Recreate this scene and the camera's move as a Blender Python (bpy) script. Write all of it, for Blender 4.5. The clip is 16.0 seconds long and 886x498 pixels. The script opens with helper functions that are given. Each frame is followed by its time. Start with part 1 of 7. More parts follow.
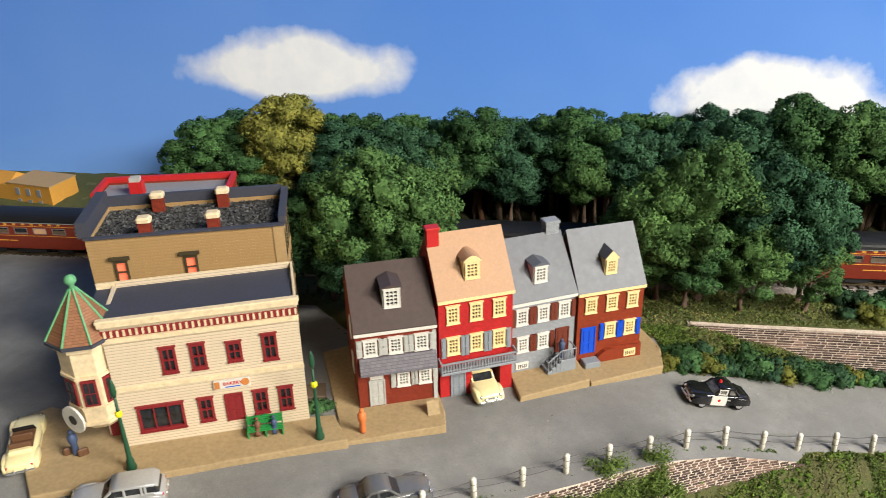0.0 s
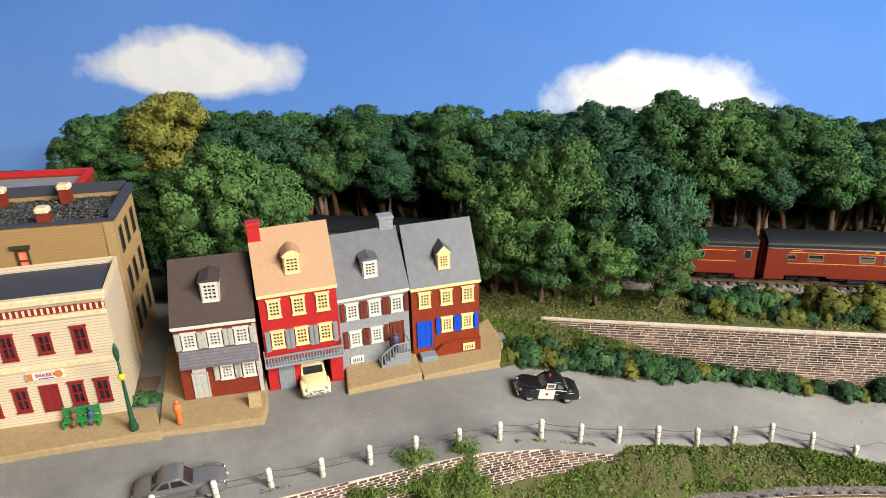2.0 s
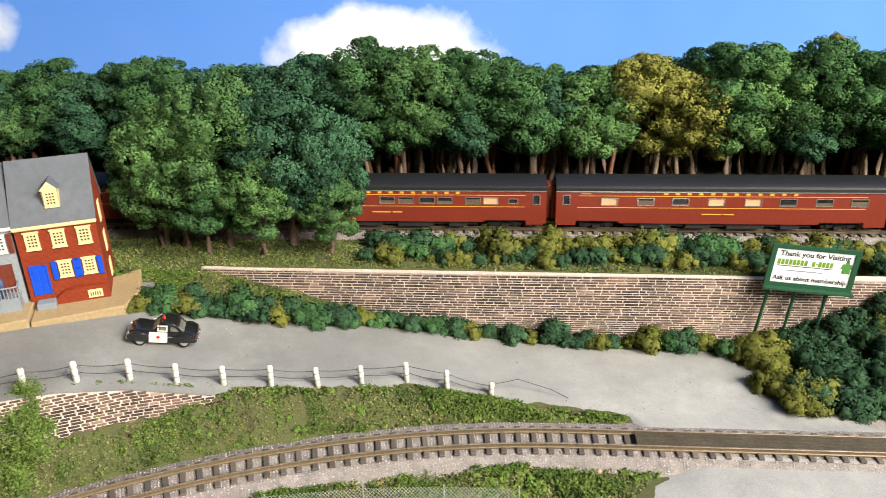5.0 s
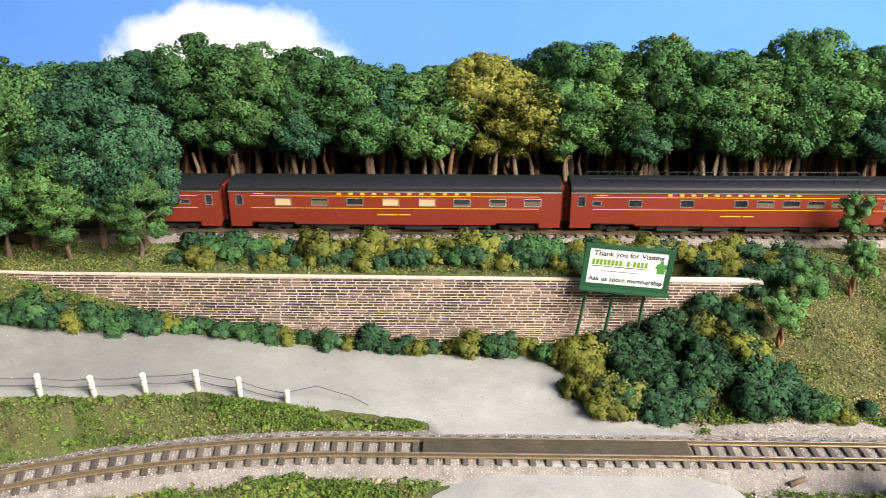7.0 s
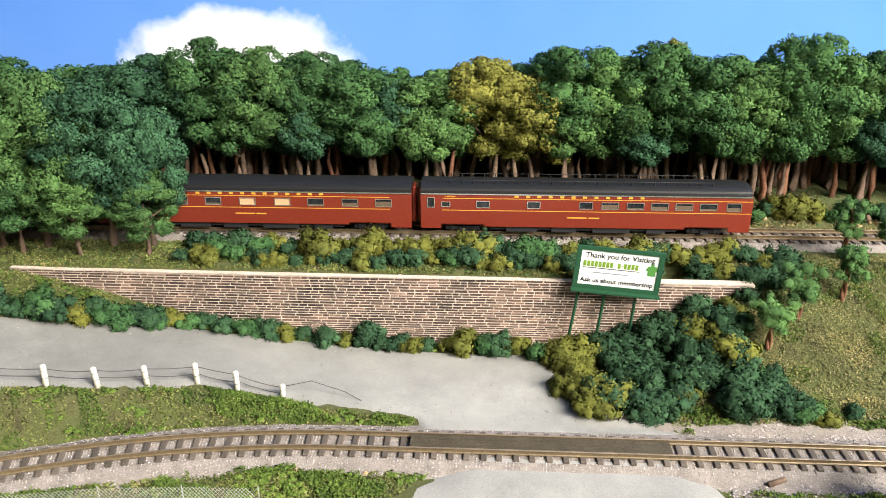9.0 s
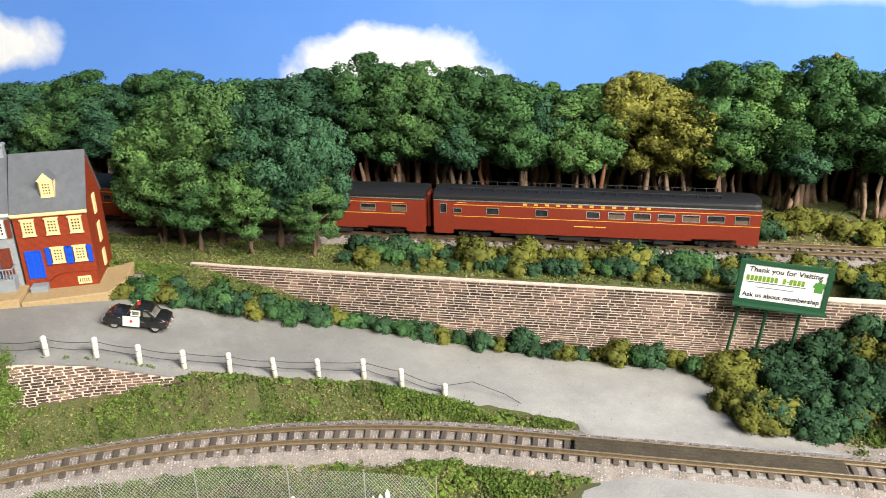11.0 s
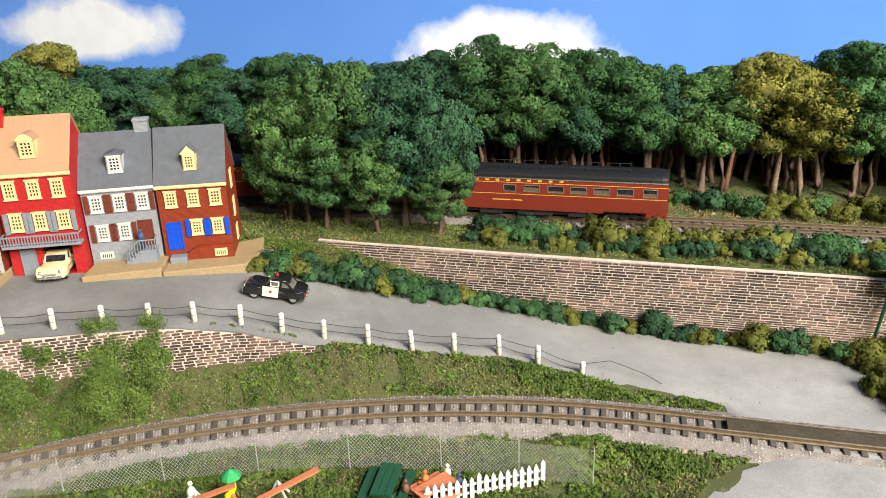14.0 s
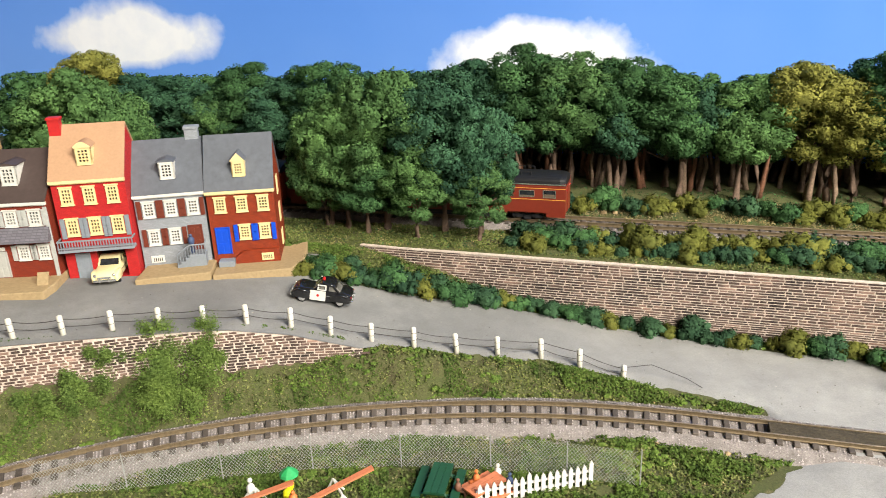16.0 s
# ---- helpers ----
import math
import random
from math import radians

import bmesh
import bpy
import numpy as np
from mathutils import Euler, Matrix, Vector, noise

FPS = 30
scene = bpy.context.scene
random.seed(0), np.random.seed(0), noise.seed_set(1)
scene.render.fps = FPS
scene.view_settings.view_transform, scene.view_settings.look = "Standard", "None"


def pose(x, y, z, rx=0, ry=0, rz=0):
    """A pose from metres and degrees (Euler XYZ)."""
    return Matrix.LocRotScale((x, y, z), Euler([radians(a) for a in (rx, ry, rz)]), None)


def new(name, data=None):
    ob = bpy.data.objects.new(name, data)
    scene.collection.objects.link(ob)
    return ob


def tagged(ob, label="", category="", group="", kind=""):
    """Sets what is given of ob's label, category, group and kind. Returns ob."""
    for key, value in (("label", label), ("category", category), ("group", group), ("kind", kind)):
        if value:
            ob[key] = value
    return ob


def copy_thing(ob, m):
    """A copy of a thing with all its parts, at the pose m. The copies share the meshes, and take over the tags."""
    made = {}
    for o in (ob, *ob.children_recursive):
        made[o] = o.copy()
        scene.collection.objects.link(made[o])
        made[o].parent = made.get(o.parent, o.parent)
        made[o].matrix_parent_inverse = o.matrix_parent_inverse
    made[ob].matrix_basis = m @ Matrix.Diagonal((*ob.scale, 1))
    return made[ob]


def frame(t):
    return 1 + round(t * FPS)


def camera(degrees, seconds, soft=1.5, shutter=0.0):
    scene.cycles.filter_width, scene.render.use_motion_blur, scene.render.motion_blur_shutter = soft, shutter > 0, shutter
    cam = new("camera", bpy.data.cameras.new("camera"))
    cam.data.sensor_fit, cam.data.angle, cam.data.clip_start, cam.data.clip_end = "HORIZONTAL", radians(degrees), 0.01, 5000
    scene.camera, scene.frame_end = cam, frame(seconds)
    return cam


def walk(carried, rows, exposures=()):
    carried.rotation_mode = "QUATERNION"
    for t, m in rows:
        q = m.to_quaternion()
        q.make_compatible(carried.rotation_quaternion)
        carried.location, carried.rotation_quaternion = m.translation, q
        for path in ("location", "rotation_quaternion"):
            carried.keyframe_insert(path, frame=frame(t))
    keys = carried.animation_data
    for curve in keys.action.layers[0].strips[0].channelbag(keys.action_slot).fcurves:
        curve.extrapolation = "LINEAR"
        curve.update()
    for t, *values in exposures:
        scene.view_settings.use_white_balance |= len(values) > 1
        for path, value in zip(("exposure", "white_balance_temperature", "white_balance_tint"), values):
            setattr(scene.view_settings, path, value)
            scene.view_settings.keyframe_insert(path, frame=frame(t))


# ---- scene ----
cam = camera(58.8, 16.0, soft=0.9, shutter=0.3)
ROWS = [
    (0.0, 0.0433, -0.0058, 0.2324, 64.39, 1.26, 7.14),
    (0.5, 0.0684, 0.0013, 0.2337, 64.37, 1.23, 7.50),
    (1.0, 0.0962, 0.0058, 0.2264, 64.23, 1.13, 7.34),
    (1.5, 0.1187, -0.0010, 0.2323, 64.30, 1.41, 7.94),
    (2.0, 0.1193, -0.0008, 0.2311, 64.32, 1.43, 7.58),
    (2.5, 0.1414, 0.0052, 0.2183, 63.89, 1.95, 6.64),
    (3.0, 0.1761, 0.0023, 0.2127, 63.72, 1.75, 6.56),
    (3.5, 0.2049, 0.0098, 0.2066, 63.75, 1.27, 6.48),
    (4.0, 0.2293, 0.0154, 0.2029, 63.55, 1.16, 5.97),
    (4.2, 0.2352, 0.0116, 0.1957, 64.55, 1.10, 4.66),
    (6.3, 0.3040, 0.0271, 0.1800, 66.52, 1.21, 3.50),
    (6.5, 0.3102, 0.0279, 0.1731, 67.04, 0.98, 2.84),
    (7.0, 0.3250, 0.0293, 0.1739, 66.88, 0.14, 1.29),
    (7.5, 0.3366, 0.0262, 0.1717, 67.50, 0.26, 0.50),
    (8.0, 0.3398, 0.0245, 0.1728, 67.75, 0.13, 0.35),
    (8.2, 0.3421, 0.0251, 0.1781, 66.68, 0.06, 0.97),
    (10.3, 0.3251, 0.0115, 0.1751, 67.74, 1.47, 7.38),
    (10.5, 0.3222, 0.0099, 0.1767, 67.88, 1.47, 8.60),
    (11.0, 0.3133, 0.0089, 0.1757, 68.46, 1.38, 10.60),
    (11.5, 0.3062, 0.0076, 0.1714, 68.73, 1.18, 11.95),
    (12.0, 0.2963, 0.0053, 0.1650, 68.98, 1.31, 13.14),
    (12.5, 0.2889, -0.0003, 0.1647, 69.26, 1.35, 14.15),
    (13.0, 0.2828, -0.0027, 0.1645, 69.43, 1.63, 14.78),
    (13.5, 0.2802, -0.0027, 0.1634, 69.23, 1.71, 14.89),
    (14.0, 0.2795, -0.0013, 0.1635, 69.04, 1.86, 14.82),
    (14.5, 0.2824, -0.0008, 0.1631, 69.07, 2.11, 14.49),
    (15.0, 0.2844, -0.0028, 0.1641, 69.01, 2.13, 14.39),
    (15.5, 0.2778, -0.0074, 0.1672, 69.08, 2.02, 14.88),
    (16.0, 0.2692, -0.0118, 0.1677, 69.32, 2.02, 15.90),
]
walk(cam, [(t, pose(x, y, z, rx, ry, rz)) for t, x, y, z, rx, ry, rz in ROWS],
     exposures=[(0.0, -0.3), (1.5, -0.26), (3.0, -0.14), (4.0, -0.06), (6.5, 0.1), (8.2, 0.13), (10.5, 0.04), (12.5, -0.06), (16.0, -0.12)])

C = 0.01  # the model is written in centimetres


def P(x, y, z, rz=0, rx=0, ry=0):
    return pose(x * C, y * C, z * C, rx, ry, rz)


def U(x, y, z, rz=0, rx=0, ry=0):
    """Places a shape within a mesh that is written in centimetres."""
    return pose(x, y, z, rx, ry, rz)


# ---- light ----
world = bpy.data.worlds.new("hall")
world.use_nodes = True
world.node_tree.nodes["Background"].inputs[0].default_value = (0.9, 0.95, 1.0, 1)
world.node_tree.nodes["Background"].inputs[1].default_value = 0.012
scene.world = world
scene.view_settings.exposure = 0.0
LAMP_W = 119.0
LAMPS = [(x, y) for y in (-1.55, -0.55) for x in (1.75, 3.05)]
for lx, ly in LAMPS:
    lamp = bpy.data.lights.new("tube_light", "AREA")
    lamp.shape, lamp.size, lamp.size_y, lamp.energy = "RECTANGLE", 1.18, 0.26, LAMP_W
    lamp.color = (1.0, 0.945, 0.85)
    new("tube_light", lamp).matrix_world = pose(lx, ly, 1.462)

# ---- materials ----


def srgb(r, g, b):
    return tuple(((c / 255 + 0.055) / 1.055) ** 2.4 if c > 10 else c / 255 / 12.92 for c in (r, g, b))


class Nodes:
    def __init__(self, name):
        self.m = bpy.data.materials.new(name)
        self.m.use_nodes = True
        self.t = self.m.node_tree
        self.b = self.t.nodes["Principled BSDF"]

    def n(self, kind, **kw):
        nd = self.t.nodes.new(kind)
        for k, v in kw.items():
            if k in nd.inputs:
                nd.inputs[k].default_value = v
        return nd

    def link(self, a, b):
        self.t.links.new(a, b)

    def coords(self, flat=False):
        """Object coordinates in centimetres; flat: (x + y, z), for upright faces."""
        tc = self.n("ShaderNodeTexCoord")
        mp = self.n("ShaderNodeVectorMath")
        mp.operation = "SCALE"
        mp.inputs["Scale"].default_value = 100
        self.link(tc.outputs["Object"], mp.inputs[0])
        if not flat:
            return mp.outputs[0]
        sp, ad, cb = self.n("ShaderNodeSeparateXYZ"), self.n("ShaderNodeMath"), self.n("ShaderNodeCombineXYZ")
        self.link(mp.outputs[0], sp.inputs[0])
        self.link(sp.outputs[0], ad.inputs[0])
        self.link(sp.outputs[1], ad.inputs[1])
        self.link(ad.outputs[0], cb.inputs[0])
        self.link(sp.outputs[2], cb.inputs[1])
        return cb.outputs[0]

    def noise(self, vec, scale, detail=4, rough=0.6):
        nd = self.n("ShaderNodeTexNoise", Scale=scale, Detail=detail, Roughness=rough)
        self.link(vec, nd.inputs["Vector"])
        return nd.outputs["Fac"]

    def ramp(self, fac, stops):
        nd = self.n("ShaderNodeValToRGB")
        el = nd.color_ramp.elements
        while len(el) < len(stops):
            el.new(0.5)
        for e, (p, c) in zip(el, stops):
            e.position, e.color = p, (*c, 1)
        self.link(fac, nd.inputs[0])
        return nd.outputs[0]

    def mix(self, fac, a, b, blend="MIX"):
        nd = self.n("ShaderNodeMix")
        nd.data_type, nd.blend_type = "RGBA", blend
        for sock, v in ((nd.inputs[0], fac), (nd.inputs[6], a), (nd.inputs[7], b)):
            if hasattr(v, "links"):
                self.link(v, sock)
            else:
                sock.default_value = (*v, 1) if isinstance(v, tuple) else v
        return nd.outputs[2]

    def bump(self, height, strength=0.5, dist=0.0003):
        nd = self.n("ShaderNodeBump", Strength=strength, Distance=dist)
        self.link(height, nd.inputs["Height"])
        self.link(nd.outputs[0], self.b.inputs["Normal"])


def tint(c, k):
    return tuple(min(1.0, v * k) for v in c)


def paint(name, c, rough=0.55, vary=0.18, grain=9.0, stain=0.8, metal=0.0, bump=0.15, spec=0.4):
    """A painted or plain surface with fine grain and broad, faint stains."""
    s = Nodes(name)
    v = s.coords()
    fine, broad = s.noise(v, grain, 5), s.noise(v, stain, 3)
    a = s.ramp(fine, [(0.3, tint(c, 1 - vary)), (0.7, tint(c, 1 + vary))])
    s.link(s.mix(s.ramp(broad, [(0.45, (0, 0, 0)), (0.75, (0.35, 0.35, 0.35))]), a, tint(c, 1 - 1.6 * vary)), s.b.inputs["Base Color"])
    s.b.inputs["Roughness"].default_value, s.b.inputs["Metallic"].default_value = rough, metal
    s.b.inputs["Specular IOR Level"].default_value = spec
    s.bump(fine, bump, 0.0002)
    return s.m


def brickwork(name, c, mortar, w=0.16, h=0.055, strength=0.6, joint=0.1):
    """Fine moulded brick or shingle relief."""
    s = Nodes(name)
    v = s.coords(flat=True)
    b = s.n("ShaderNodeTexBrick", Scale=1.0)
    b.inputs["Color1"].default_value, b.inputs["Color2"].default_value = (*tint(c, 0.88), 1), (*tint(c, 1.12), 1)
    b.inputs["Mortar"].default_value = (*mortar, 1)
    b.inputs["Mortar Size"].default_value = h * joint
    b.inputs["Brick Width"].default_value, b.inputs["Row Height"].default_value = w, h
    s.link(v, b.inputs["Vector"])
    n = s.noise(s.coords(), 1.1, 4)
    s.link(s.mix(s.ramp(n, [(0.4, (0, 0, 0)), (0.8, (0.4, 0.4, 0.4))]), b.outputs["Color"], tint(c, 0.7)), s.b.inputs["Base Color"])
    s.b.inputs["Roughness"].default_value = 0.6
    s.b.inputs["Specular IOR Level"].default_value = 0.3
    inv = s.n("ShaderNodeMath")
    inv.operation = "SUBTRACT"
    inv.inputs[0].default_value = 1
    s.link(b.outputs["Fac"], inv.inputs[1])
    s.bump(inv.outputs[0], strength, 0.0002)
    return s.m


def clapboard(name, c, gap=0.085, lap_shade=0.58):
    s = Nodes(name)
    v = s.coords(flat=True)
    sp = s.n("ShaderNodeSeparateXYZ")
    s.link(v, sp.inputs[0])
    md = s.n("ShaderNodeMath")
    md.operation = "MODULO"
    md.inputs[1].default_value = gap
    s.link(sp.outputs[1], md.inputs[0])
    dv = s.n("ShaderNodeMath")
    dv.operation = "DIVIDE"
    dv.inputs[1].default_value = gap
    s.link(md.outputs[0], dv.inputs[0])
    # the shade at each board's lap is painted in as a darker edge
    col = s.ramp(dv.outputs[0], [(0.0, tint(c, lap_shade)), (0.3, tint(c, 0.96)), (0.9, c)])
    n = s.noise(s.coords(), 1.4, 5)
    s.link(s.mix(s.ramp(n, [(0.5, (0, 0, 0)), (0.8, (0.3, 0.3, 0.3))]), col, tint(c, 0.75)), s.b.inputs["Base Color"])
    s.b.inputs["Roughness"].default_value = 0.6
    s.bump(dv.outputs[0], 0.5, 0.0003)
    return s.m


def leafy(name, lo, mid, hi):
    """Ground foam: every flake its own shade."""
    s = Nodes(name)
    g = s.n("ShaderNodeNewGeometry")
    o = s.n("ShaderNodeObjectInfo")
    near = [tuple(m + (e - m) * 0.42 for m, e in zip(mid, end)) for end in (lo, hi)]
    c = s.ramp(g.outputs["Random Per Island"], [(0.05, near[0]), (0.5, mid), (0.95, near[1])])
    k = s.ramp(o.outputs["Random"], [(0, (0.72, 0.74, 0.8)), (1, (1.0, 1.0, 1.0))])
    n = s.noise(s.coords(), 0.55, 3)
    k2 = s.ramp(n, [(0.35, (0.62, 0.66, 0.68)), (0.65, (1.16, 1.13, 1.04))])
    k3 = s.ramp(s.noise(s.coords(), 11, 3), [(0.3, (0.72, 0.74, 0.75)), (0.7, (1.15, 1.15, 1.1))])
    c = s.mix(1.0, c, k3, "MULTIPLY")
    s.link(s.mix(1.0, s.mix(1.0, c, k, "MULTIPLY"), k2, "MULTIPLY"), s.b.inputs["Base Color"])
    s.b.inputs["Roughness"].default_value = 0.9
    s.b.inputs["Specular IOR Level"].default_value = 0.04
    return s.m


def stones(name, stops, rough=0.85, patch=0.0):
    """Loose or laid pieces, each its own shade, by object and by island."""
    s = Nodes(name)
    g, o = s.n("ShaderNodeNewGeometry"), s.n("ShaderNodeObjectInfo")
    ad = s.n("ShaderNodeMath")
    s.link(g.outputs["Random Per Island"], ad.inputs[0])
    s.link(o.outputs["Random"], ad.inputs[1])
    fr = s.n("ShaderNodeMath")
    fr.operation = "FRACT"
    s.link(ad.outputs[0], fr.inputs[0])
    n = s.noise(s.coords(), 14, 4)
    c = s.mix(s.ramp(n, [(0.35, (0, 0, 0)), (0.75, (0.45, 0.45, 0.45))]), s.ramp(fr.outputs[0], stops), stops[-1][1])
    if patch:
        sc = s.n("ShaderNodeVectorMath")
        sc.operation = "MULTIPLY"
        sc.inputs[1].default_value = (60, 60, 95)
        s.link(g.outputs["Position"], sc.inputs[0])
        c = s.mix(1.0, c, s.ramp(s.noise(sc.outputs[0], 1.0, 3), [(0.36, (1 - patch,) * 3), (0.64, (1 + patch, 1 + patch * 0.9, 1 + patch * 0.8))]), "MULTIPLY")
    s.link(c, s.b.inputs["Base Color"])
    s.b.inputs["Roughness"].default_value = rough
    s.bump(n, 0.4, 0.0002)
    return s.m


def earth(name, stops, scale=0.9, fine=14, rough=0.95, bump=0.7):
    s = Nodes(name)
    v = s.coords()
    a = s.ramp(s.noise(v, scale, 6, 0.7), stops)
    f = s.noise(v, fine, 6, 0.75)
    s.link(s.mix(1.0, a, s.ramp(f, [(0.3, (0.62, 0.62, 0.62)), (0.7, (1.25, 1.25, 1.22))]), "MULTIPLY"), s.b.inputs["Base Color"])
    s.b.inputs["Roughness"].default_value = rough
    s.b.inputs["Specular IOR Level"].default_value = 0.2
    s.bump(f, bump, 0.0005)
    return s.m


def asphalt():
    """Old asphalt with broad tracks and stains; stronger light towards the crossing is painted in as a paler tone."""
    s = Nodes("asphalt")
    v = s.coords()
    a = s.ramp(s.noise(v, 0.22, 6, 0.7), [(0.25, (0.145, 0.142, 0.138)), (0.5, (0.205, 0.202, 0.195)), (0.72, (0.28, 0.275, 0.262))])
    # p: the same asphalt lightened, standing in for brighter light at high x
    p = s.ramp(s.noise(v, 0.3, 5, 0.7), [(0.25, (0.215, 0.21, 0.202)), (0.5, (0.29, 0.284, 0.272)), (0.75, (0.38, 0.372, 0.353))])
    sp, wob, ad, mr = s.n("ShaderNodeSeparateXYZ"), s.noise(v, 0.25, 4), s.n("ShaderNodeMath"), s.n("ShaderNodeMapRange")
    s.link(v, sp.inputs[0])
    ad.operation = "MULTIPLY_ADD"
    ad.inputs[1].default_value = 8.0
    s.link(wob, ad.inputs[0])
    s.link(sp.outputs[0], ad.inputs[2])
    mr.inputs["From Min"].default_value, mr.inputs["From Max"].default_value = 22.0, 36.0
    s.link(ad.outputs[0], mr.inputs["Value"])
    f = s.noise(v, 22, 6, 0.75)
    c = s.mix(mr.outputs[0], a, p)
    s.link(s.mix(1.0, c, s.ramp(f, [(0.3, (0.75, 0.75, 0.75)), (0.7, (1.2, 1.2, 1.18))]), "MULTIPLY"), s.b.inputs["Base Color"])
    s.b.inputs["Roughness"].default_value = 0.7
    s.b.inputs["Specular IOR Level"].default_value = 0.2
    s.bump(f, 0.15, 0.0005)
    return s.m


def glow(name, c, strength):
    s = Nodes(name)
    s.b.inputs["Base Color"].default_value = (*c, 1)
    s.b.inputs["Emission Color"].default_value = (*c, 1)
    s.b.inputs["Emission Strength"].default_value = strength
    return s.m


def dark_glass(name, c=(0.02, 0.022, 0.025)):
    s = Nodes(name)
    v = s.coords()
    s.link(s.ramp(s.noise(v, 4, 3), [(0.3, tint(c, 0.5)), (0.7, tint(c, 1.6))]), s.b.inputs["Base Color"])
    s.b.inputs["Roughness"].default_value = 0.08
    return s.m


def sky_paint():
    """Painted backdrop: blue, paler towards the horizon, with soft sprayed clouds."""
    s = Nodes("painted_sky")
    v = s.coords()
    sp = s.n("ShaderNodeSeparateXYZ")
    s.link(v, sp.inputs[0])
    hz = s.n("ShaderNodeMapRange")
    for k, val in zip(("From Min", "From Max"), (-2.0, 20.0)):
        hz.inputs[k].default_value = val
    s.link(sp.outputs[2], hz.inputs["Value"])
    blue = s.ramp(hz.outputs[0], [(0.0, srgb(130, 177, 242)), (0.45, srgb(100, 150, 230)), (1.0, srgb(80, 131, 218))])
    drift = s.noise(v, 0.05, 3)
    blue = s.mix(s.ramp(drift, [(0.4, (0, 0, 0)), (0.7, (0.25, 0.25, 0.25))]), blue, srgb(130, 170, 235))
    wob = s.noise(v, 0.32, 5, 0.55)
    for cx, cz, rx, rz, flat, soft in CLOUDS:
        dx, dz = s.n("ShaderNodeMath"), s.n("ShaderNodeMath")
        for nd, o, c0, r in ((dx, 0, cx, rx), (dz, 2, cz, rz)):
            nd.operation = "MULTIPLY_ADD"
            nd.inputs[1].default_value, nd.inputs[2].default_value = 1 / r, -c0 / r
            s.link(sp.outputs[o], nd.inputs[0])
        # a flat foot: what lies below the middle falls off faster
        low = s.n("ShaderNodeMath")
        low.operation = "MINIMUM"
        low.inputs[1].default_value = 0
        s.link(dz.outputs[0], low.inputs[0])
        z2 = s.n("ShaderNodeMath")
        z2.operation = "MULTIPLY_ADD"
        z2.inputs[1].default_value = flat
        s.link(low.outputs[0], z2.inputs[0])
        s.link(dz.outputs[0], z2.inputs[2])
        cb = s.n("ShaderNodeCombineXYZ")
        s.link(dx.outputs[0], cb.inputs[0])
        s.link(z2.outputs[0], cb.inputs[1])
        ln = s.n("ShaderNodeVectorMath")
        ln.operation = "LENGTH"
        s.link(cb.outputs[0], ln.inputs[0])
        add = s.n("ShaderNodeMath")
        add.operation = "MULTIPLY_ADD"
        add.inputs[1].default_value = 0.9
        s.link(wob, add.inputs[0])
        s.link(ln.outputs["Value"], add.inputs[2])
        k = s.ramp(add.outputs[0], [(0.0, (1, 1, 1)), (0.62 - soft * 0.25, (0.96, 0.96, 0.96)), (0.62 + soft * 0.35, (0, 0, 0))])
        sc = s.n("ShaderNodeMath")
        # the ramp wants 0 to 1: halve the distance
        sc.operation = "MULTIPLY"
        sc.inputs[1].default_value = 0.46
        s.link(add.outputs[0], sc.inputs[0])
        s.link(sc.outputs[0], k.node.inputs[0])
        puff = s.mix(s.ramp(s.noise(v, 0.6, 4), [(0.4, (0, 0, 0)), (0.7, (0.3, 0.3, 0.3))]), srgb(238, 240, 244), srgb(206, 215, 233))
        blue = s.mix(k, blue, puff)
    s.link(blue, s.b.inputs["Base Color"])
    s.b.inputs["Roughness"].default_value = 0.9
    s.b.inputs["Specular IOR Level"].default_value = 0.1
    return s.m


# centre x, centre height, half width, half height, flatness of the foot, softness
CLOUDS = [(-11.9, 11.5, 7.2, 2.5, 0.3, 0.30), (18.8, 9.3, 7.0, 3.4, 0.1, 0.22), (52.0, 15.3, 14.0, 1.6, 0.2, 0.8)]

GREEN = leafy("foliage_green", (0.02, 0.046, 0.018), (0.074, 0.16, 0.058), (0.15, 0.3, 0.11))
BRIGHT = leafy("foliage_bright", (0.032, 0.065, 0.02), (0.112, 0.212, 0.07), (0.2, 0.36, 0.125))
DARK = leafy("foliage_dark", (0.016, 0.038, 0.02), (0.055, 0.128, 0.07), (0.115, 0.25, 0.135))
BUSH = leafy("bush_dark", (0.022, 0.05, 0.026), (0.05, 0.105, 0.053), (0.1, 0.185, 0.095))
OLIVE = leafy("foliage_olive", (0.09, 0.095, 0.02), (0.178, 0.182, 0.04), (0.29, 0.285, 0.075))
OLIVE_CROWN = leafy("crown_olive", (0.14, 0.142, 0.028), (0.285, 0.28, 0.066), (0.42, 0.4, 0.11))
TURF = leafy("turf", (0.055, 0.075, 0.022), (0.145, 0.175, 0.052), (0.4, 0.37, 0.16))
TURF_GREEN = leafy("turf_green", (0.06, 0.1, 0.02), (0.132, 0.2, 0.042), (0.24, 0.32, 0.08))
SHRUB = leafy("shrub_green", (0.08, 0.12, 0.028), (0.175, 0.255, 0.06), (0.3, 0.39, 0.11))
STRAW = leafy("straw_litter", (0.2, 0.15, 0.06), (0.42, 0.33, 0.15), (0.6, 0.52, 0.3))
HILL = leafy("dry_turf", (0.11, 0.13, 0.042), (0.27, 0.265, 0.105), (0.56, 0.48, 0.25))
BARK = paint("bark", (0.13, 0.085, 0.058), 0.9, 0.4, 6, 1.0, bump=0.8)
BARK_PALE = paint("bark_pale", (0.22, 0.15, 0.1), 0.9, 0.4, 6, 1.0, bump=0.8)
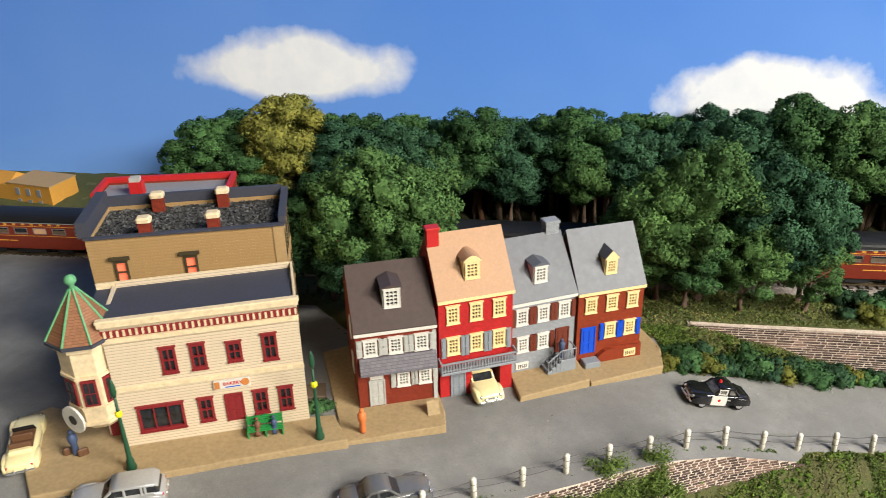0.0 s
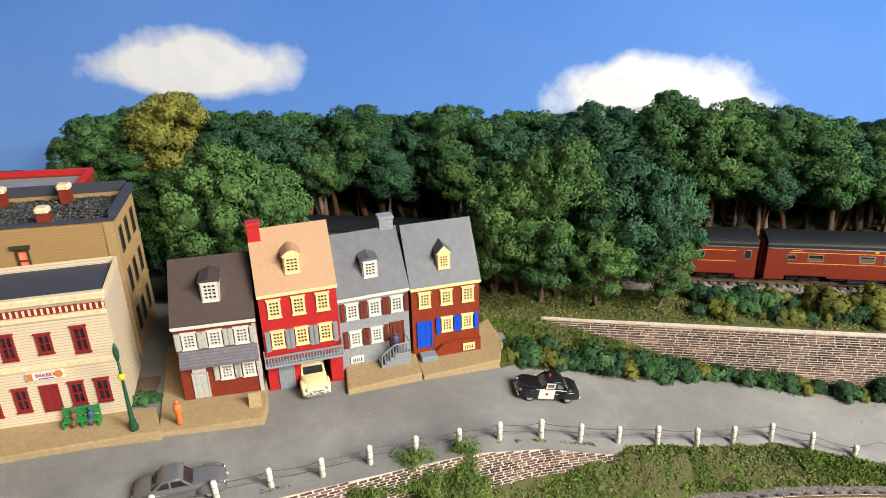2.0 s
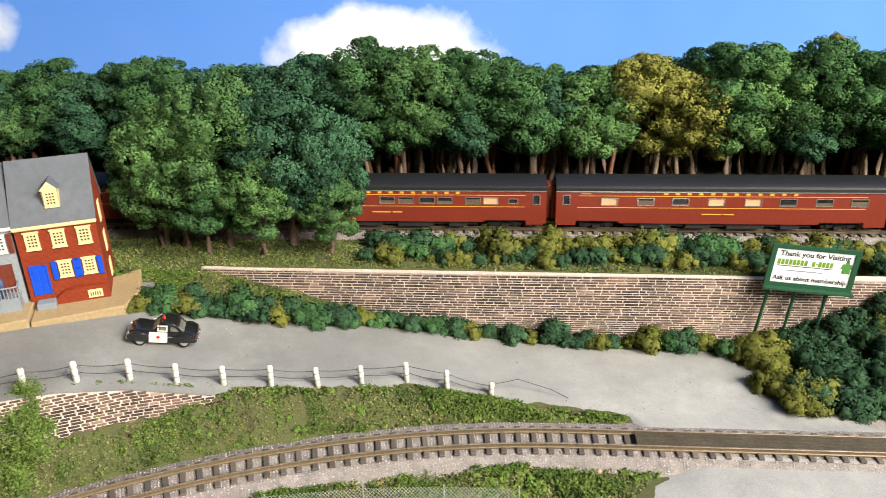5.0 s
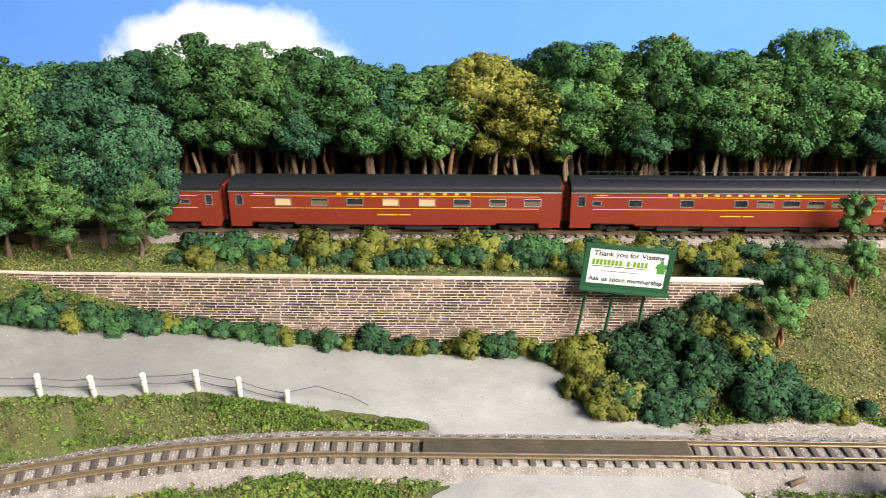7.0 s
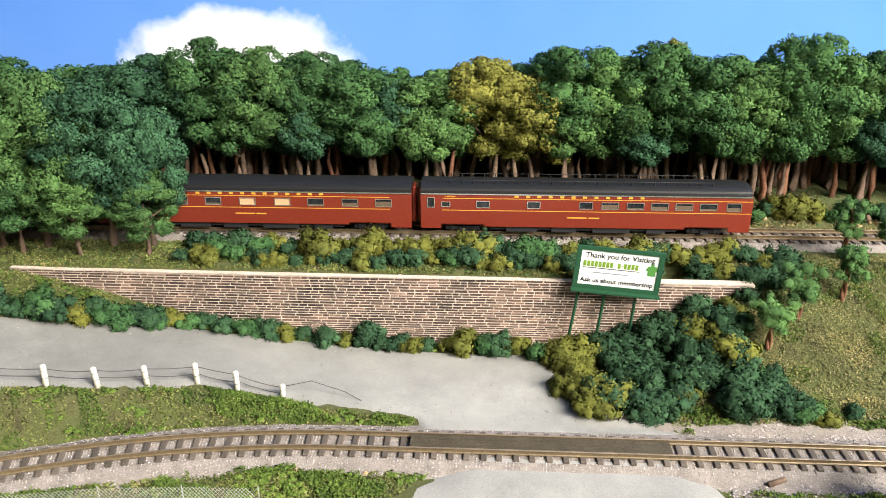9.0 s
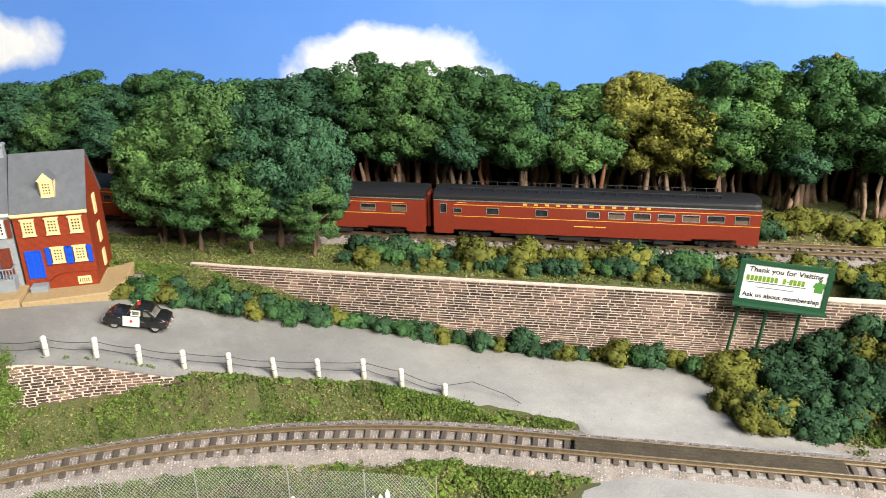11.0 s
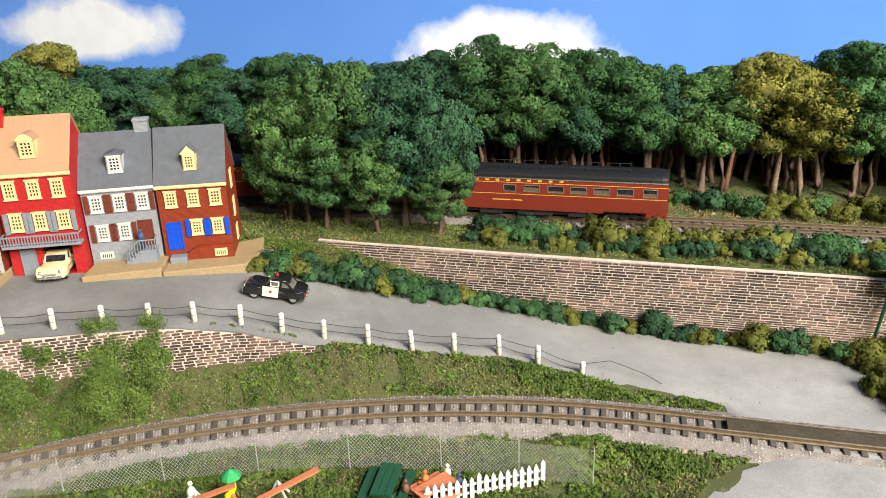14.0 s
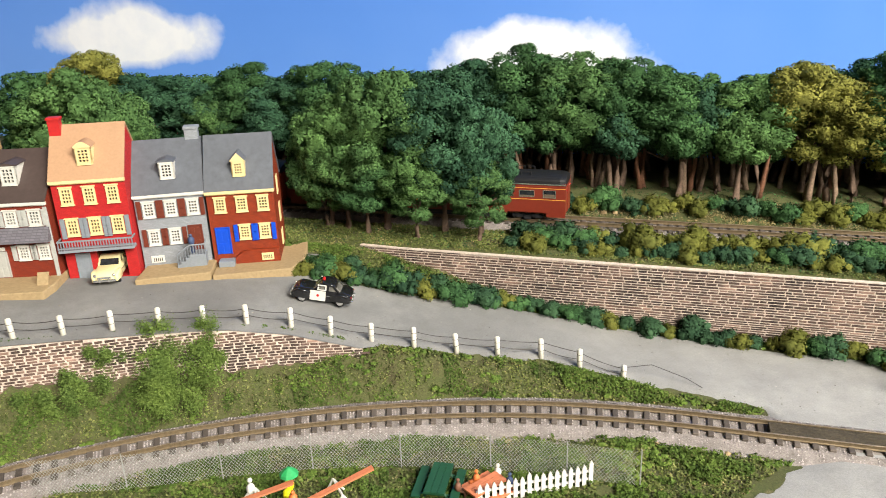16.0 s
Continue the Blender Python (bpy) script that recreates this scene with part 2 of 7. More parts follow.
BARK_RED = paint("bark_red", (0.17, 0.075, 0.04), 0.9, 0.4, 6, 1.0, bump=0.8)
EARTH = earth("scenic_earth", [(0.3, (0.06, 0.052, 0.027)), (0.48, (0.095, 0.1, 0.04)), (0.6, (0.075, 0.09, 0.032)), (0.75, (0.21, 0.175, 0.095))])
ASPHALT = asphalt()
SIDEWALK = paint("sidewalk", srgb(158, 136, 100), 0.75, 0.16, 6, 0.45)
BALLAST = stones("ballast", [(0, (0.16, 0.135, 0.13)), (0.5, (0.34, 0.29, 0.28)), (1, (0.5, 0.44, 0.425))])
BED = earth("ballast_bed", [(0.3, (0.18, 0.158, 0.145)), (0.7, (0.34, 0.3, 0.275))], 1.5, 16)
TIE = stones("ties", [(0, (0.05, 0.04, 0.032)), (0.6, (0.085, 0.068, 0.054)), (1, (0.13, 0.105, 0.085))])
RAIL = paint("rail_rust", (0.165, 0.122, 0.07), 0.5, 0.25, 8, 1, 0.3)
RAIL_TOP = paint("rail_head", (0.3, 0.235, 0.165), 0.42, 0.2, 8, 1, 0.6)
STONE = stones("wall_stone", [(0, (0.03, 0.019, 0.016)), (0.45, (0.07, 0.043, 0.035)), (0.8, (0.125, 0.08, 0.063)), (1, (0.25, 0.17, 0.135))], patch=0.6)
MORTAR = earth("wall_mortar", [(0.3, (0.56, 0.45, 0.385)), (0.7, (0.76, 0.65, 0.56))], 2, 12)
WHITE = paint("white_paint", (0.63, 0.61, 0.55), 0.5, 0.08)
YELLOW = paint("cream_yellow_paint", srgb(225, 203, 148), 0.5, 0.08)
GREY = paint("grey_paint", srgb(128, 134, 140), 0.55, 0.1)
LGREY = paint("pale_grey_paint", srgb(172, 172, 166), 0.55, 0.1)
BROWN = paint("brown_shutter", srgb(104, 46, 30), 0.55, 0.15)
BLUE = paint("blue_paint", srgb(14, 72, 190), 0.45, 0.08)
RED = brickwork("red_brick", srgb(178, 36, 36), srgb(140, 26, 28), strength=0.35)
REDP = paint("red_paint", srgb(180, 36, 36), 0.5, 0.1)
BRICK = brickwork("brown_brick", srgb(136, 52, 24), srgb(96, 36, 18), strength=0.45)
BRICK2 = brickwork("russet_brick", srgb(128, 48, 30), srgb(92, 36, 24), strength=0.45)
GREYBRICK = brickwork("grey_brick", srgb(140, 144, 148), srgb(126, 130, 134), strength=0.35)
ROOF_BROWN = paint("brown_roof", srgb(74, 62, 58), 0.5, 0.12, 5, 0.7)
ROOF_TAN = paint("tan_roof", srgb(173, 136, 104), 0.6, 0.08)
ROOF_GREY = paint("grey_roof", srgb(92, 95, 101), 0.48, 0.14, 3, 0.7)
ROOF_DARK = paint("tar_roof", srgb(62, 64, 74), 0.6, 0.14)
GRAVEL = stones("roof_gravel", [(0, (0.02, 0.02, 0.02)), (0.6, (0.05, 0.05, 0.05)), (1, (0.12, 0.12, 0.115))])
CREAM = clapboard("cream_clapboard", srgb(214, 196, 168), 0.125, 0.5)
CREAMP = paint("cream_paint", srgb(216, 196, 160), 0.55, 0.16, 5, 0.9)
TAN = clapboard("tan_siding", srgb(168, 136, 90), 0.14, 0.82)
OLIVE_TRIM = paint("dark_olive_trim", srgb(66, 58, 40), 0.55, 0.15)
TANP = paint("tan_paint", srgb(166, 138, 96), 0.6, 0.1)
MAROON = paint("window_maroon", srgb(126, 34, 38), 0.5, 0.15)
ORANGE_WALL = paint("ochre_wall", srgb(192, 140, 60), 0.6, 0.1)
LAMPLIT = glow("lamplit_blind", srgb(255, 120, 86), 0.6)
TRAINLIT = glow("lit_compartment", (0.62, 0.36, 0.2), 0.1)
GLASS = dark_glass("dark_pane")
TRAIN_RED = paint("tuscan_red", srgb(119, 45, 30), 0.4, 0.08, 6, 0.4, spec=0.5)
TRAIN_ROOF = paint("black_roof", (0.011, 0.011, 0.012), 0.55, 0.2, 6, 0.5, spec=0.3)
UNDER = paint("underframe", (0.018, 0.018, 0.02), 0.6, 0.2)
GOLD = paint("gold_lettering", srgb(222, 164, 66), 0.45, 0.05)
SILVER = paint("bright_metal", (0.75, 0.75, 0.73), 0.25, 0.06, metal=0.9)
GREENP = paint("dark_green_paint", srgb(30, 72, 48), 0.5, 0.12)
BENCH = paint("bench_green", srgb(38, 128, 62), 0.5, 0.12)
VERDIGRIS = paint("verdigris", srgb(96, 158, 112), 0.6, 0.15)
TOWER_ROOF = brickwork("tower_tile", srgb(142, 98, 70), srgb(112, 76, 54), 0.2, 0.09, 0.5)
BLACK = paint("gloss_black", (0.012, 0.012, 0.013), 0.12, 0.1, spec=0.6, bump=0.02)
CARCREAM = paint("gloss_cream", srgb(226, 212, 160), 0.2, 0.05, spec=0.6, bump=0.02)
CARGREY = paint("gloss_grey", (0.16, 0.16, 0.16), 0.22, 0.06, metal=0.3, spec=0.6, bump=0.02)
CARSILVER = paint("gloss_silver", (0.42, 0.42, 0.41), 0.25, 0.06, metal=0.3, spec=0.6, bump=0.02)
WOOD = paint("wood_panel", srgb(190, 120, 62), 0.5, 0.15)
TYRE = paint("tyre_rubber", (0.015, 0.015, 0.015), 0.8, 0.1)
BLIND = paint("brown_blind", (0.12, 0.085, 0.055), 0.6, 0.2)
LEATHER = paint("seat_brown", srgb(96, 66, 44), 0.6, 0.1)
REDLAMP = paint("red_lens", (0.5, 0.02, 0.02), 0.2, 0.1)
LITTER = stones("street_litter", [(0, (0.05, 0.045, 0.035)), (0.7, (0.09, 0.085, 0.06)), (1, (0.5, 0.46, 0.4))])
PLANK = earth("crossing_rubber", [(0.3, (0.05, 0.042, 0.03)), (0.7, (0.085, 0.07, 0.05))], 1.5, 14)
CLAY = paint("terracotta_wood", srgb(192, 116, 80), 0.6, 0.1)
MESHWIRE = paint("galvanised_wire", (0.32, 0.32, 0.29), 0.5, 0.1, metal=0.2)
WIRE = paint("dark_wire", (0.04, 0.035, 0.03), 0.6, 0.1)
POST = paint("post_white", (0.7, 0.66, 0.56), 0.65, 0.15)
SKIN = paint("figure_flesh", srgb(214, 160, 120), 0.6, 0.1)
ORANGE = paint("figure_orange", srgb(206, 112, 58), 0.5, 0.1)
FIGBLUE = paint("figure_blue", srgb(60, 74, 104), 0.6, 0.1)
FIGBROWN = paint("figure_brown", srgb(110, 74, 56), 0.6, 0.1)
FIGGREEN = paint("figure_green", srgb(44, 150, 84), 0.5, 0.1)
LIME = paint("lime_yellow", srgb(220, 214, 30), 0.5, 0.1)
# the unseen hall is kept dark so that little light bounces into shadows
ROOM = paint("hall_wall", (0.11, 0.108, 0.105), 0.8, 0.05, 0.1, 0.02)
FLOOR = paint("hall_floor", (0.09, 0.083, 0.075), 0.5, 0.1, 0.1, 0.02)
DIFFUSER = glow("lamp_diffuser", (1, 0.97, 0.92), 3.0)

# ---- mesh tools (centimetres) ----


def ico(sub):
    bm = bmesh.new()
    bmesh.ops.create_icosphere(bm, subdivisions=sub, radius=1)
    bm.verts.ensure_lookup_table()
    v = np.array([x.co[:] for x in bm.verts])
    f = np.array([[x.index for x in fc.verts] for fc in bm.faces])
    bm.free()
    return v, f


ICO = {k: ico(k) for k in (1, 2, 3)}


class M:
    """Collects vertices and faces of one mesh."""

    def __init__(self):
        self.v, self.f, self.n = [], [], None

    def add(self, vs, fs, m=None):
        b = len(self.v)
        if m is not None:
            vs = [m @ Vector(v) for v in vs]
        self.v.extend(tuple(v) for v in vs)
        self.f.extend(tuple(i + b for i in f) for f in fs)
        return self

    def box(self, x0, x1, y0, y1, z0, z1, m=None, ch=0.0):
        """A box; ch: chamfer of its upright and top edges."""
        if ch <= 0:
            vs = [(x, y, z) for z in (z0, z1) for x, y in ((x0, y0), (x1, y0), (x1, y1), (x0, y1))]
            return self.add(vs, [(3, 2, 1, 0), (4, 5, 6, 7), (0, 1, 5, 4), (1, 2, 6, 5), (2, 3, 7, 6), (3, 0, 4, 7)], m)

        def ring(d, c, z):
            X0, X1, Y0, Y1 = x0 + d, x1 - d, y0 + d, y1 - d
            return [(X0 + c, Y0, z), (X1 - c, Y0, z), (X1, Y0 + c, z), (X1, Y1 - c, z), (X1 - c, Y1, z), (X0 + c, Y1, z), (X0, Y1 - c, z), (X0, Y0 + c, z)]
        return self.loft([ring(0, ch, z0), ring(0, ch, z1 - ch), ring(ch, ch * 0.6, z1)], m)

    def loft(self, rings, m=None, cap=True):
        n = len(rings[0])
        vs = [p for r in rings for p in r]
        fs = [(k * n + i, k * n + (i + 1) % n, (k + 1) * n + (i + 1) % n, (k + 1) * n + i) for k in range(len(rings) - 1) for i in range(n)]
        if cap:
            fs += [tuple(range(n - 1, -1, -1)), tuple((len(rings) - 1) * n + i for i in range(n))]
        return self.add(vs, fs, m)

    def prism(self, poly, z0, z1, m=None):
        return self.loft([[(x, y, z0) for x, y in poly], [(x, y, z1) for x, y in poly]], m)

    def turned(self, prof, n=12, m=None):
        """A turned body: (radius, height) from the foot up."""
        return self.loft([[(r * math.cos(2 * math.pi * i / n), r * math.sin(2 * math.pi * i / n), z) for i in range(n)] for r, z in prof], m)

    def rod(self, a, b, r0, r1=None, n=6):
        a, b = Vector(a), Vector(b)
        q = (b - a).to_track_quat("Z", "Y").to_matrix().to_4x4()
        return self.turned([(r0, 0), (r0 if r1 is None else r1, (b - a).length)], n, Matrix.Translation(a) @ q)

    def tube(self, pts, radii, n=7):
        """One bent, tapering stem."""
        rings = []
        for i, p in enumerate(pts):
            d = Vector(pts[min(i + 1, len(pts) - 1)]) - Vector(pts[max(i - 1, 0)])
            q = d.to_track_quat("Z", "Y")
            rings.append([tuple(Vector(p) + q @ Vector((radii[i] * math.cos(2 * math.pi * k / n), radii[i] * math.sin(2 * math.pi * k / n), 0))) for k in range(n)])
        return self.loft(rings)

    def ball(self, c, r, sub=2, jitter=0.0, squash=1.0, rng=None):
        v, f = ICO[sub]
        w = v.copy()
        if jitter:
            w *= (1 + (rng or np.random).uniform(-jitter, jitter, (len(v), 1)))
        w = w * np.array([r, r, r * squash]) + np.array(c)
        return self.add(w.tolist(), f.tolist())

    def mesh(self, name, mat, smooth=False):
        me = bpy.data.meshes.new(name)
        me.from_pydata([(x * C, y * C, z * C) for x, y, z in self.v], [], self.f)
        me.materials.append(mat)
        if smooth:
            me.polygons.foreach_set("use_smooth", [True] * len(me.polygons))
        me.update()
        if self.n is not None:
            me.polygons.foreach_set("use_smooth", [True] * len(me.polygons))
            me.normals_split_custom_set_from_vertices(self.n)
        return me


def part(name, m, mat, parent=None, label="", smooth=False, at=None):
    ob = new(name, m if isinstance(m, bpy.types.Mesh) else m.mesh(name, mat, smooth))
    if parent is not None:
        ob.parent = parent
    if at is not None:
        ob.matrix_basis = at
    if label:
        tagged(ob, label)
    return ob


def thing(name, at, label, category, group="", kind=""):
    ob = new(name)
    ob.empty_display_size = 0.01
    ob.matrix_basis = at
    return tagged(ob, label, category, group, kind)


def rounded(me, width, segments=2, angle=30):
    """Rounds the hard edges of a small mesh; width in centimetres."""
    bm = bmesh.new()
    bm.from_mesh(me)
    es = [e for e in bm.edges if len(e.link_faces) == 2 and e.calc_face_angle(0) > radians(angle)]
    bmesh.ops.bevel(bm, geom=es, offset=width * C, segments=segments, affect="EDGES", profile=0.6, clamp_overlap=True)
    bm.to_mesh(me)
    bm.free()
    return me


def flakes(centres, normals, size, rng):
    """Small triangles at the centres, roughly facing along the normals."""
    n = len(centres)
    nn = normals + rng.normal(0, 0.45, (n, 3))
    nn /= np.linalg.norm(nn, axis=1, keepdims=True)
    a = np.cross(nn, rng.normal(0, 1, (n, 3)))
    a /= np.linalg.norm(a, axis=1, keepdims=True) + 1e-9
    b = np.cross(nn, a)
    s = size * rng.uniform(0.6, 1.35, (n, 1))
    lift = nn * s * 0.3
    v = np.stack([centres + a * s + lift, centres - a * s * 0.6 + b * s * 0.9, centres - a * s * 0.6 - b * s * 0.8 + lift * 0.5], 1).reshape(-1, 3)
    return v, np.arange(3 * n).reshape(-1, 3)


def tufted(centres, radii, per, size, rng, sub=1, squash=1.0, hubs=None, keep=-2.0, core=0.0):
    """Clumps of foam: a rough core under a coat of flakes. hubs: the outward direction of the bough
    that each clump sits on; its flakes lie on that side and are shaded with it."""
    V, F, N, b = [], [], [], 0
    iv, jf = ICO[sub]
    for i, (c, r) in enumerate(zip(centres, radii)):
        h = np.zeros(3) if hubs is None else hubs[i]
        if r > core:
            w = iv * (r * rng.uniform(0.62, 0.95, (len(iv), 1))) * np.array([1, 1, squash])
            V.append(w + c)
            N.append(iv * 0.6 + h * 0.5)
            F.append(jf + b)
            b += len(w)
        k = max(8, int(per * min(r, 0.4) ** 2))
        d = rng.normal(0, 1, (k, 3))
        d /= np.linalg.norm(d, axis=1, keepdims=True)
        if hubs is not None:
            d = d[d @ h > keep]
        k = len(d)
        v, f = flakes(c + d * r * rng.uniform(0.8, 1.2, (k, 1)) * np.array([1, 1, squash]), d, size, rng)
        face = np.cross(v[1::3] - v[0::3], v[2::3] - v[0::3])
        face /= np.linalg.norm(face, axis=1, keepdims=True) + 1e-12
        face *= np.sign(np.sum(face * d, 1, keepdims=True) + 1e-9)
        V.append(v)
        N.append(np.repeat(d * 0.5 + h * 0.45 + face * 0.3, 3, axis=0))
        F.append(f + b)
        b += len(v)
    m = M()
    m.v, m.f = np.concatenate(V).tolist(), []
    nn = np.concatenate(N)
    m.n = (nn / (np.linalg.norm(nn, axis=1, keepdims=True) + 1e-9)).tolist()
    for f in F:
        m.f.extend(map(tuple, f.tolist()))
    return m


# ---- the lie of the land (centimetres) ----
ROAD_X = [-60, -20, -5, 0, 5, 10, 12.5, 15, 20, 25, 30, 40, 60]
ROAD_Z = [3.5, 3.5, 3.42, 3.12, 2.9, 2.58, 2.05, 1.35, 0.35, -0.4, -0.7, -0.8, -0.8]
POST_X = [-30, 0.5, 5.6, 8.6, 12, 15.2, 18.7, 22.1, 25.6, 28, 31, 60]
POST_Y = [3.5, 19.9, 22.6, 24.2, 25.7, 26.7, 27.9, 29.2, 29.1, 28.7, 28.3, 28.0]
FAR_X = [-60, -15.5, -15, -7, -3, 10, 10.8, 14.5, 17, 20, 24.6, 36, 37, 38.7, 40, 41]
FAR_Y = [37.2, 37.2, 33, 33, 29, 33, 30.3, 31.4, 32.2, 33.0, 33.4, 33.2, 32.3, 29.8, 28.6, 27.6]
BASE_X, BASE_Z = [9, 12, 16, 20, 24, 30, 60], [2.7, 2.6, 1.6, 0.4, -0.5, -0.8, -0.8]
ARC_X, ARC_Y, ARC_R = 29.0, -10.7, 37.0     # the siding's curve
RAIL_Y, BACK_Y = 39.15, 50.0                # middle of the main track; the painted sky


def road_z(x):
    return float(np.interp(x, ROAD_X, ROAD_Z))


def post_y(x):
    return float(np.interp(x, POST_X, POST_Y))


def siding_y(x):
    if x >= ARC_X:
        return ARC_Y + ARC_R
    d = ARC_R ** 2 - (ARC_X - x) ** 2
    return ARC_Y + math.sqrt(d) if d > 0 else -30.0


def slant(x):
    """Run of the siding's edge along y, against its width."""
    return 1 / max(0.45, math.sqrt(max(0.0, 1 - ((ARC_X - x) / ARC_R) ** 2))) if x < ARC_X else 1.0


def land(x, y):
    """Height of the scenery."""
    r, yp, yt = road_z(x), post_y(x), siding_y(x)
    foot = float(np.interp(x, [0, 4, 9, 13, 15.5, 18], [1.0, 0.9, 0.55, 0.55, r - 0.1, r - 0.05])) if x < 18 else r - 0.05
    q = slant(x)
    near = float(np.interp(y, [yt - 1.6 * q, yt + 1.45 * q, max(yp - 0.62, yt + 1.5 * q + 0.1), max(yp - 0.2, yt + 1.5 * q + 0.3)], [-0.78, -0.78, foot, r - 0.15]))
    far_y = float(np.interp(x, FAR_X, FAR_Y)) if x < 41 else 27.6
    back = float(np.interp(x, [-16, -13, 8, 11.8, 14, 30, 46, 60], [r, 3.3, 2.9, 2.8, 2.72, 2.63, 2.57, 2.55]))
    if x <= 42:
        base = float(np.interp(x, BASE_X, BASE_Z)) if x > 9 else back
        z = near if y < yp else float(np.interp(y, [yp, far_y, max(34.2, far_y + 0.1), 34.38, 34.62, 36.5], [r - 0.08, r - 0.08, base, base, back, back + 0.05])) if x > 9 else (r - 0.12 if y < far_y + 0.2 else back)
    else:
        z = near
    if x > 40:
        hill = float(np.interp(y, [27.3, 29, 33, 36.5], [-0.75, -0.45, 1.0, 2.55]))
        k = min(1, max(0, (x - 40) / 4))
        k = k * k * (3 - 2 * k)
        z = z * (1 - k) + (hill if y > 27.3 else -0.78) * k
    if y > 36.5:
        z = float(np.interp(y, [36.5, 37.6, 40.7, 42, 43, 50], [back + 0.05, 2.7, 2.75, 3.3, 3.65, 4.0]))
    bump = noise.noise((x * 0.8, y * 0.8, 0.3)) * 0.12 + noise.noise((x * 2.3, y * 2.3, 1.7)) * 0.05
    calm = 0.15 if (yp < y < far_y and x < 42) or abs(y - yt) < 1.1 or 37.6 < y < 40.7 else 1.0
    return z + bump * calm


# ---- room ----
def build_room():
    x0, x1, y0, y1, z0, z1 = -170, 420, -270, 75, -105, 150
    t = 8
    for name, b, mat, lab in (
            ("floor", (x0 - t, x1 + t, y0 - t, y1 + t, z0 - t, z0), FLOOR, "grey-brown hall floor"),
            ("ceiling", (x0 - t, x1 + t, y0 - t, y1 + t, z1, z1 + t), ROOM, "dark plain hall ceiling, unseen"),
            ("wall_south", (x0, x1, y0 - t, y0, z0, z1), ROOM, "dark plain hall wall, unseen"),
            ("wall_north", (x0, x1, y1, y1 + t, z0, z1), ROOM, "dark plain hall wall, unseen"),
            ("wall_west", (x0 - t, x0, y0 - t, y1 + t, z0, z1), ROOM, "dark plain hall wall, unseen"),
            ("wall_east", (x1, x1 + t, y0 - t, y1 + t, z0, z1), ROOM, "dark plain hall wall, unseen")):
        tagged(part(name, M().box(*b), mat), lab, name.split("_")[0], kind="structure")
    first = thing("ceiling_light", pose(*LAMPS[0], 1.5), "long white ceiling light fixture", "ceiling light", "hall lights")
    part("frame", M().box(-62, 62, -16, 16, -2, 0, ch=0.6), WHITE, first)
    part("diffuser", M().box(-59, 59, -13, 13, -2.6, -2.05), DIFFUSER, first, "glowing white diffuser")
    for lx, ly in LAMPS[1:]:
        copy_thing(first, pose(lx, ly, 1.5))


def build_ground():
    xs = [-128, -90, -60, -40] + list(np.arange(-30, 62.01, 0.42)) + [70, 90, 128]
    ys = sorted([-14, 0, 8, 34.38, 34.62] + [y for y in np.arange(12, 50.3, 0.42) if not 34.25 < y < 34.75])
    nx, ny = len(xs), len(ys)
    m = M()
    m.v = [(x, y, land(x, y)) for y in ys for x in xs]
    m.f = [(j * nx + i, j * nx + i + 1, (j + 1) * nx + i + 1, (j + 1) * nx + i) for j in range(ny - 1) for i in range(nx - 1)]
    # the edge of the board, down to the floor
    rim = [(i, 0) for i in range(nx)] + [(nx - 1, j) for j in range(1, ny)] + [(i, ny - 1) for i in range(nx - 2, -1, -1)] + [(0, j) for j in range(ny - 2, 0, -1)]
    b = len(m.v)
    m.v += [(xs[i], ys[j], -105) for i, j in rim]
    n = len(rim)
    m.f += [(rim[k][1] * nx + rim[k][0], b + k, b + (k + 1) % n, rim[(k + 1) % n][1] * nx + rim[(k + 1) % n][0]) for k in range(n)]
    tagged(part("ground", m, EARTH, smooth=True), "scenic ground of earth and green flock", "ground", kind="structure")


def sheet(m, edge0, edge1, rows, zf, flush=lambda x: False):
    """A strip between two edges of equal count."""
    b, n = len(m.v), len(edge0)
    for (x0, y0), (x1, y1) in zip(edge0, edge1):
        for k in range(rows + 1):
            f = k / rows
            x, y = x0 + (x1 - x0) * f, y0 + (y1 - y0) * f
            m.v.append((x, y, zf(x, y) - (0.14 if k == rows or k == 0 and not flush(x) else 0)))
    m.f += [(b + i * (rows + 1) + k, b + (i + 1) * (rows + 1) + k, b + (i + 1) * (rows + 1) + k + 1, b + i * (rows + 1) + k + 1) for i in range(n - 1) for k in range(rows)]


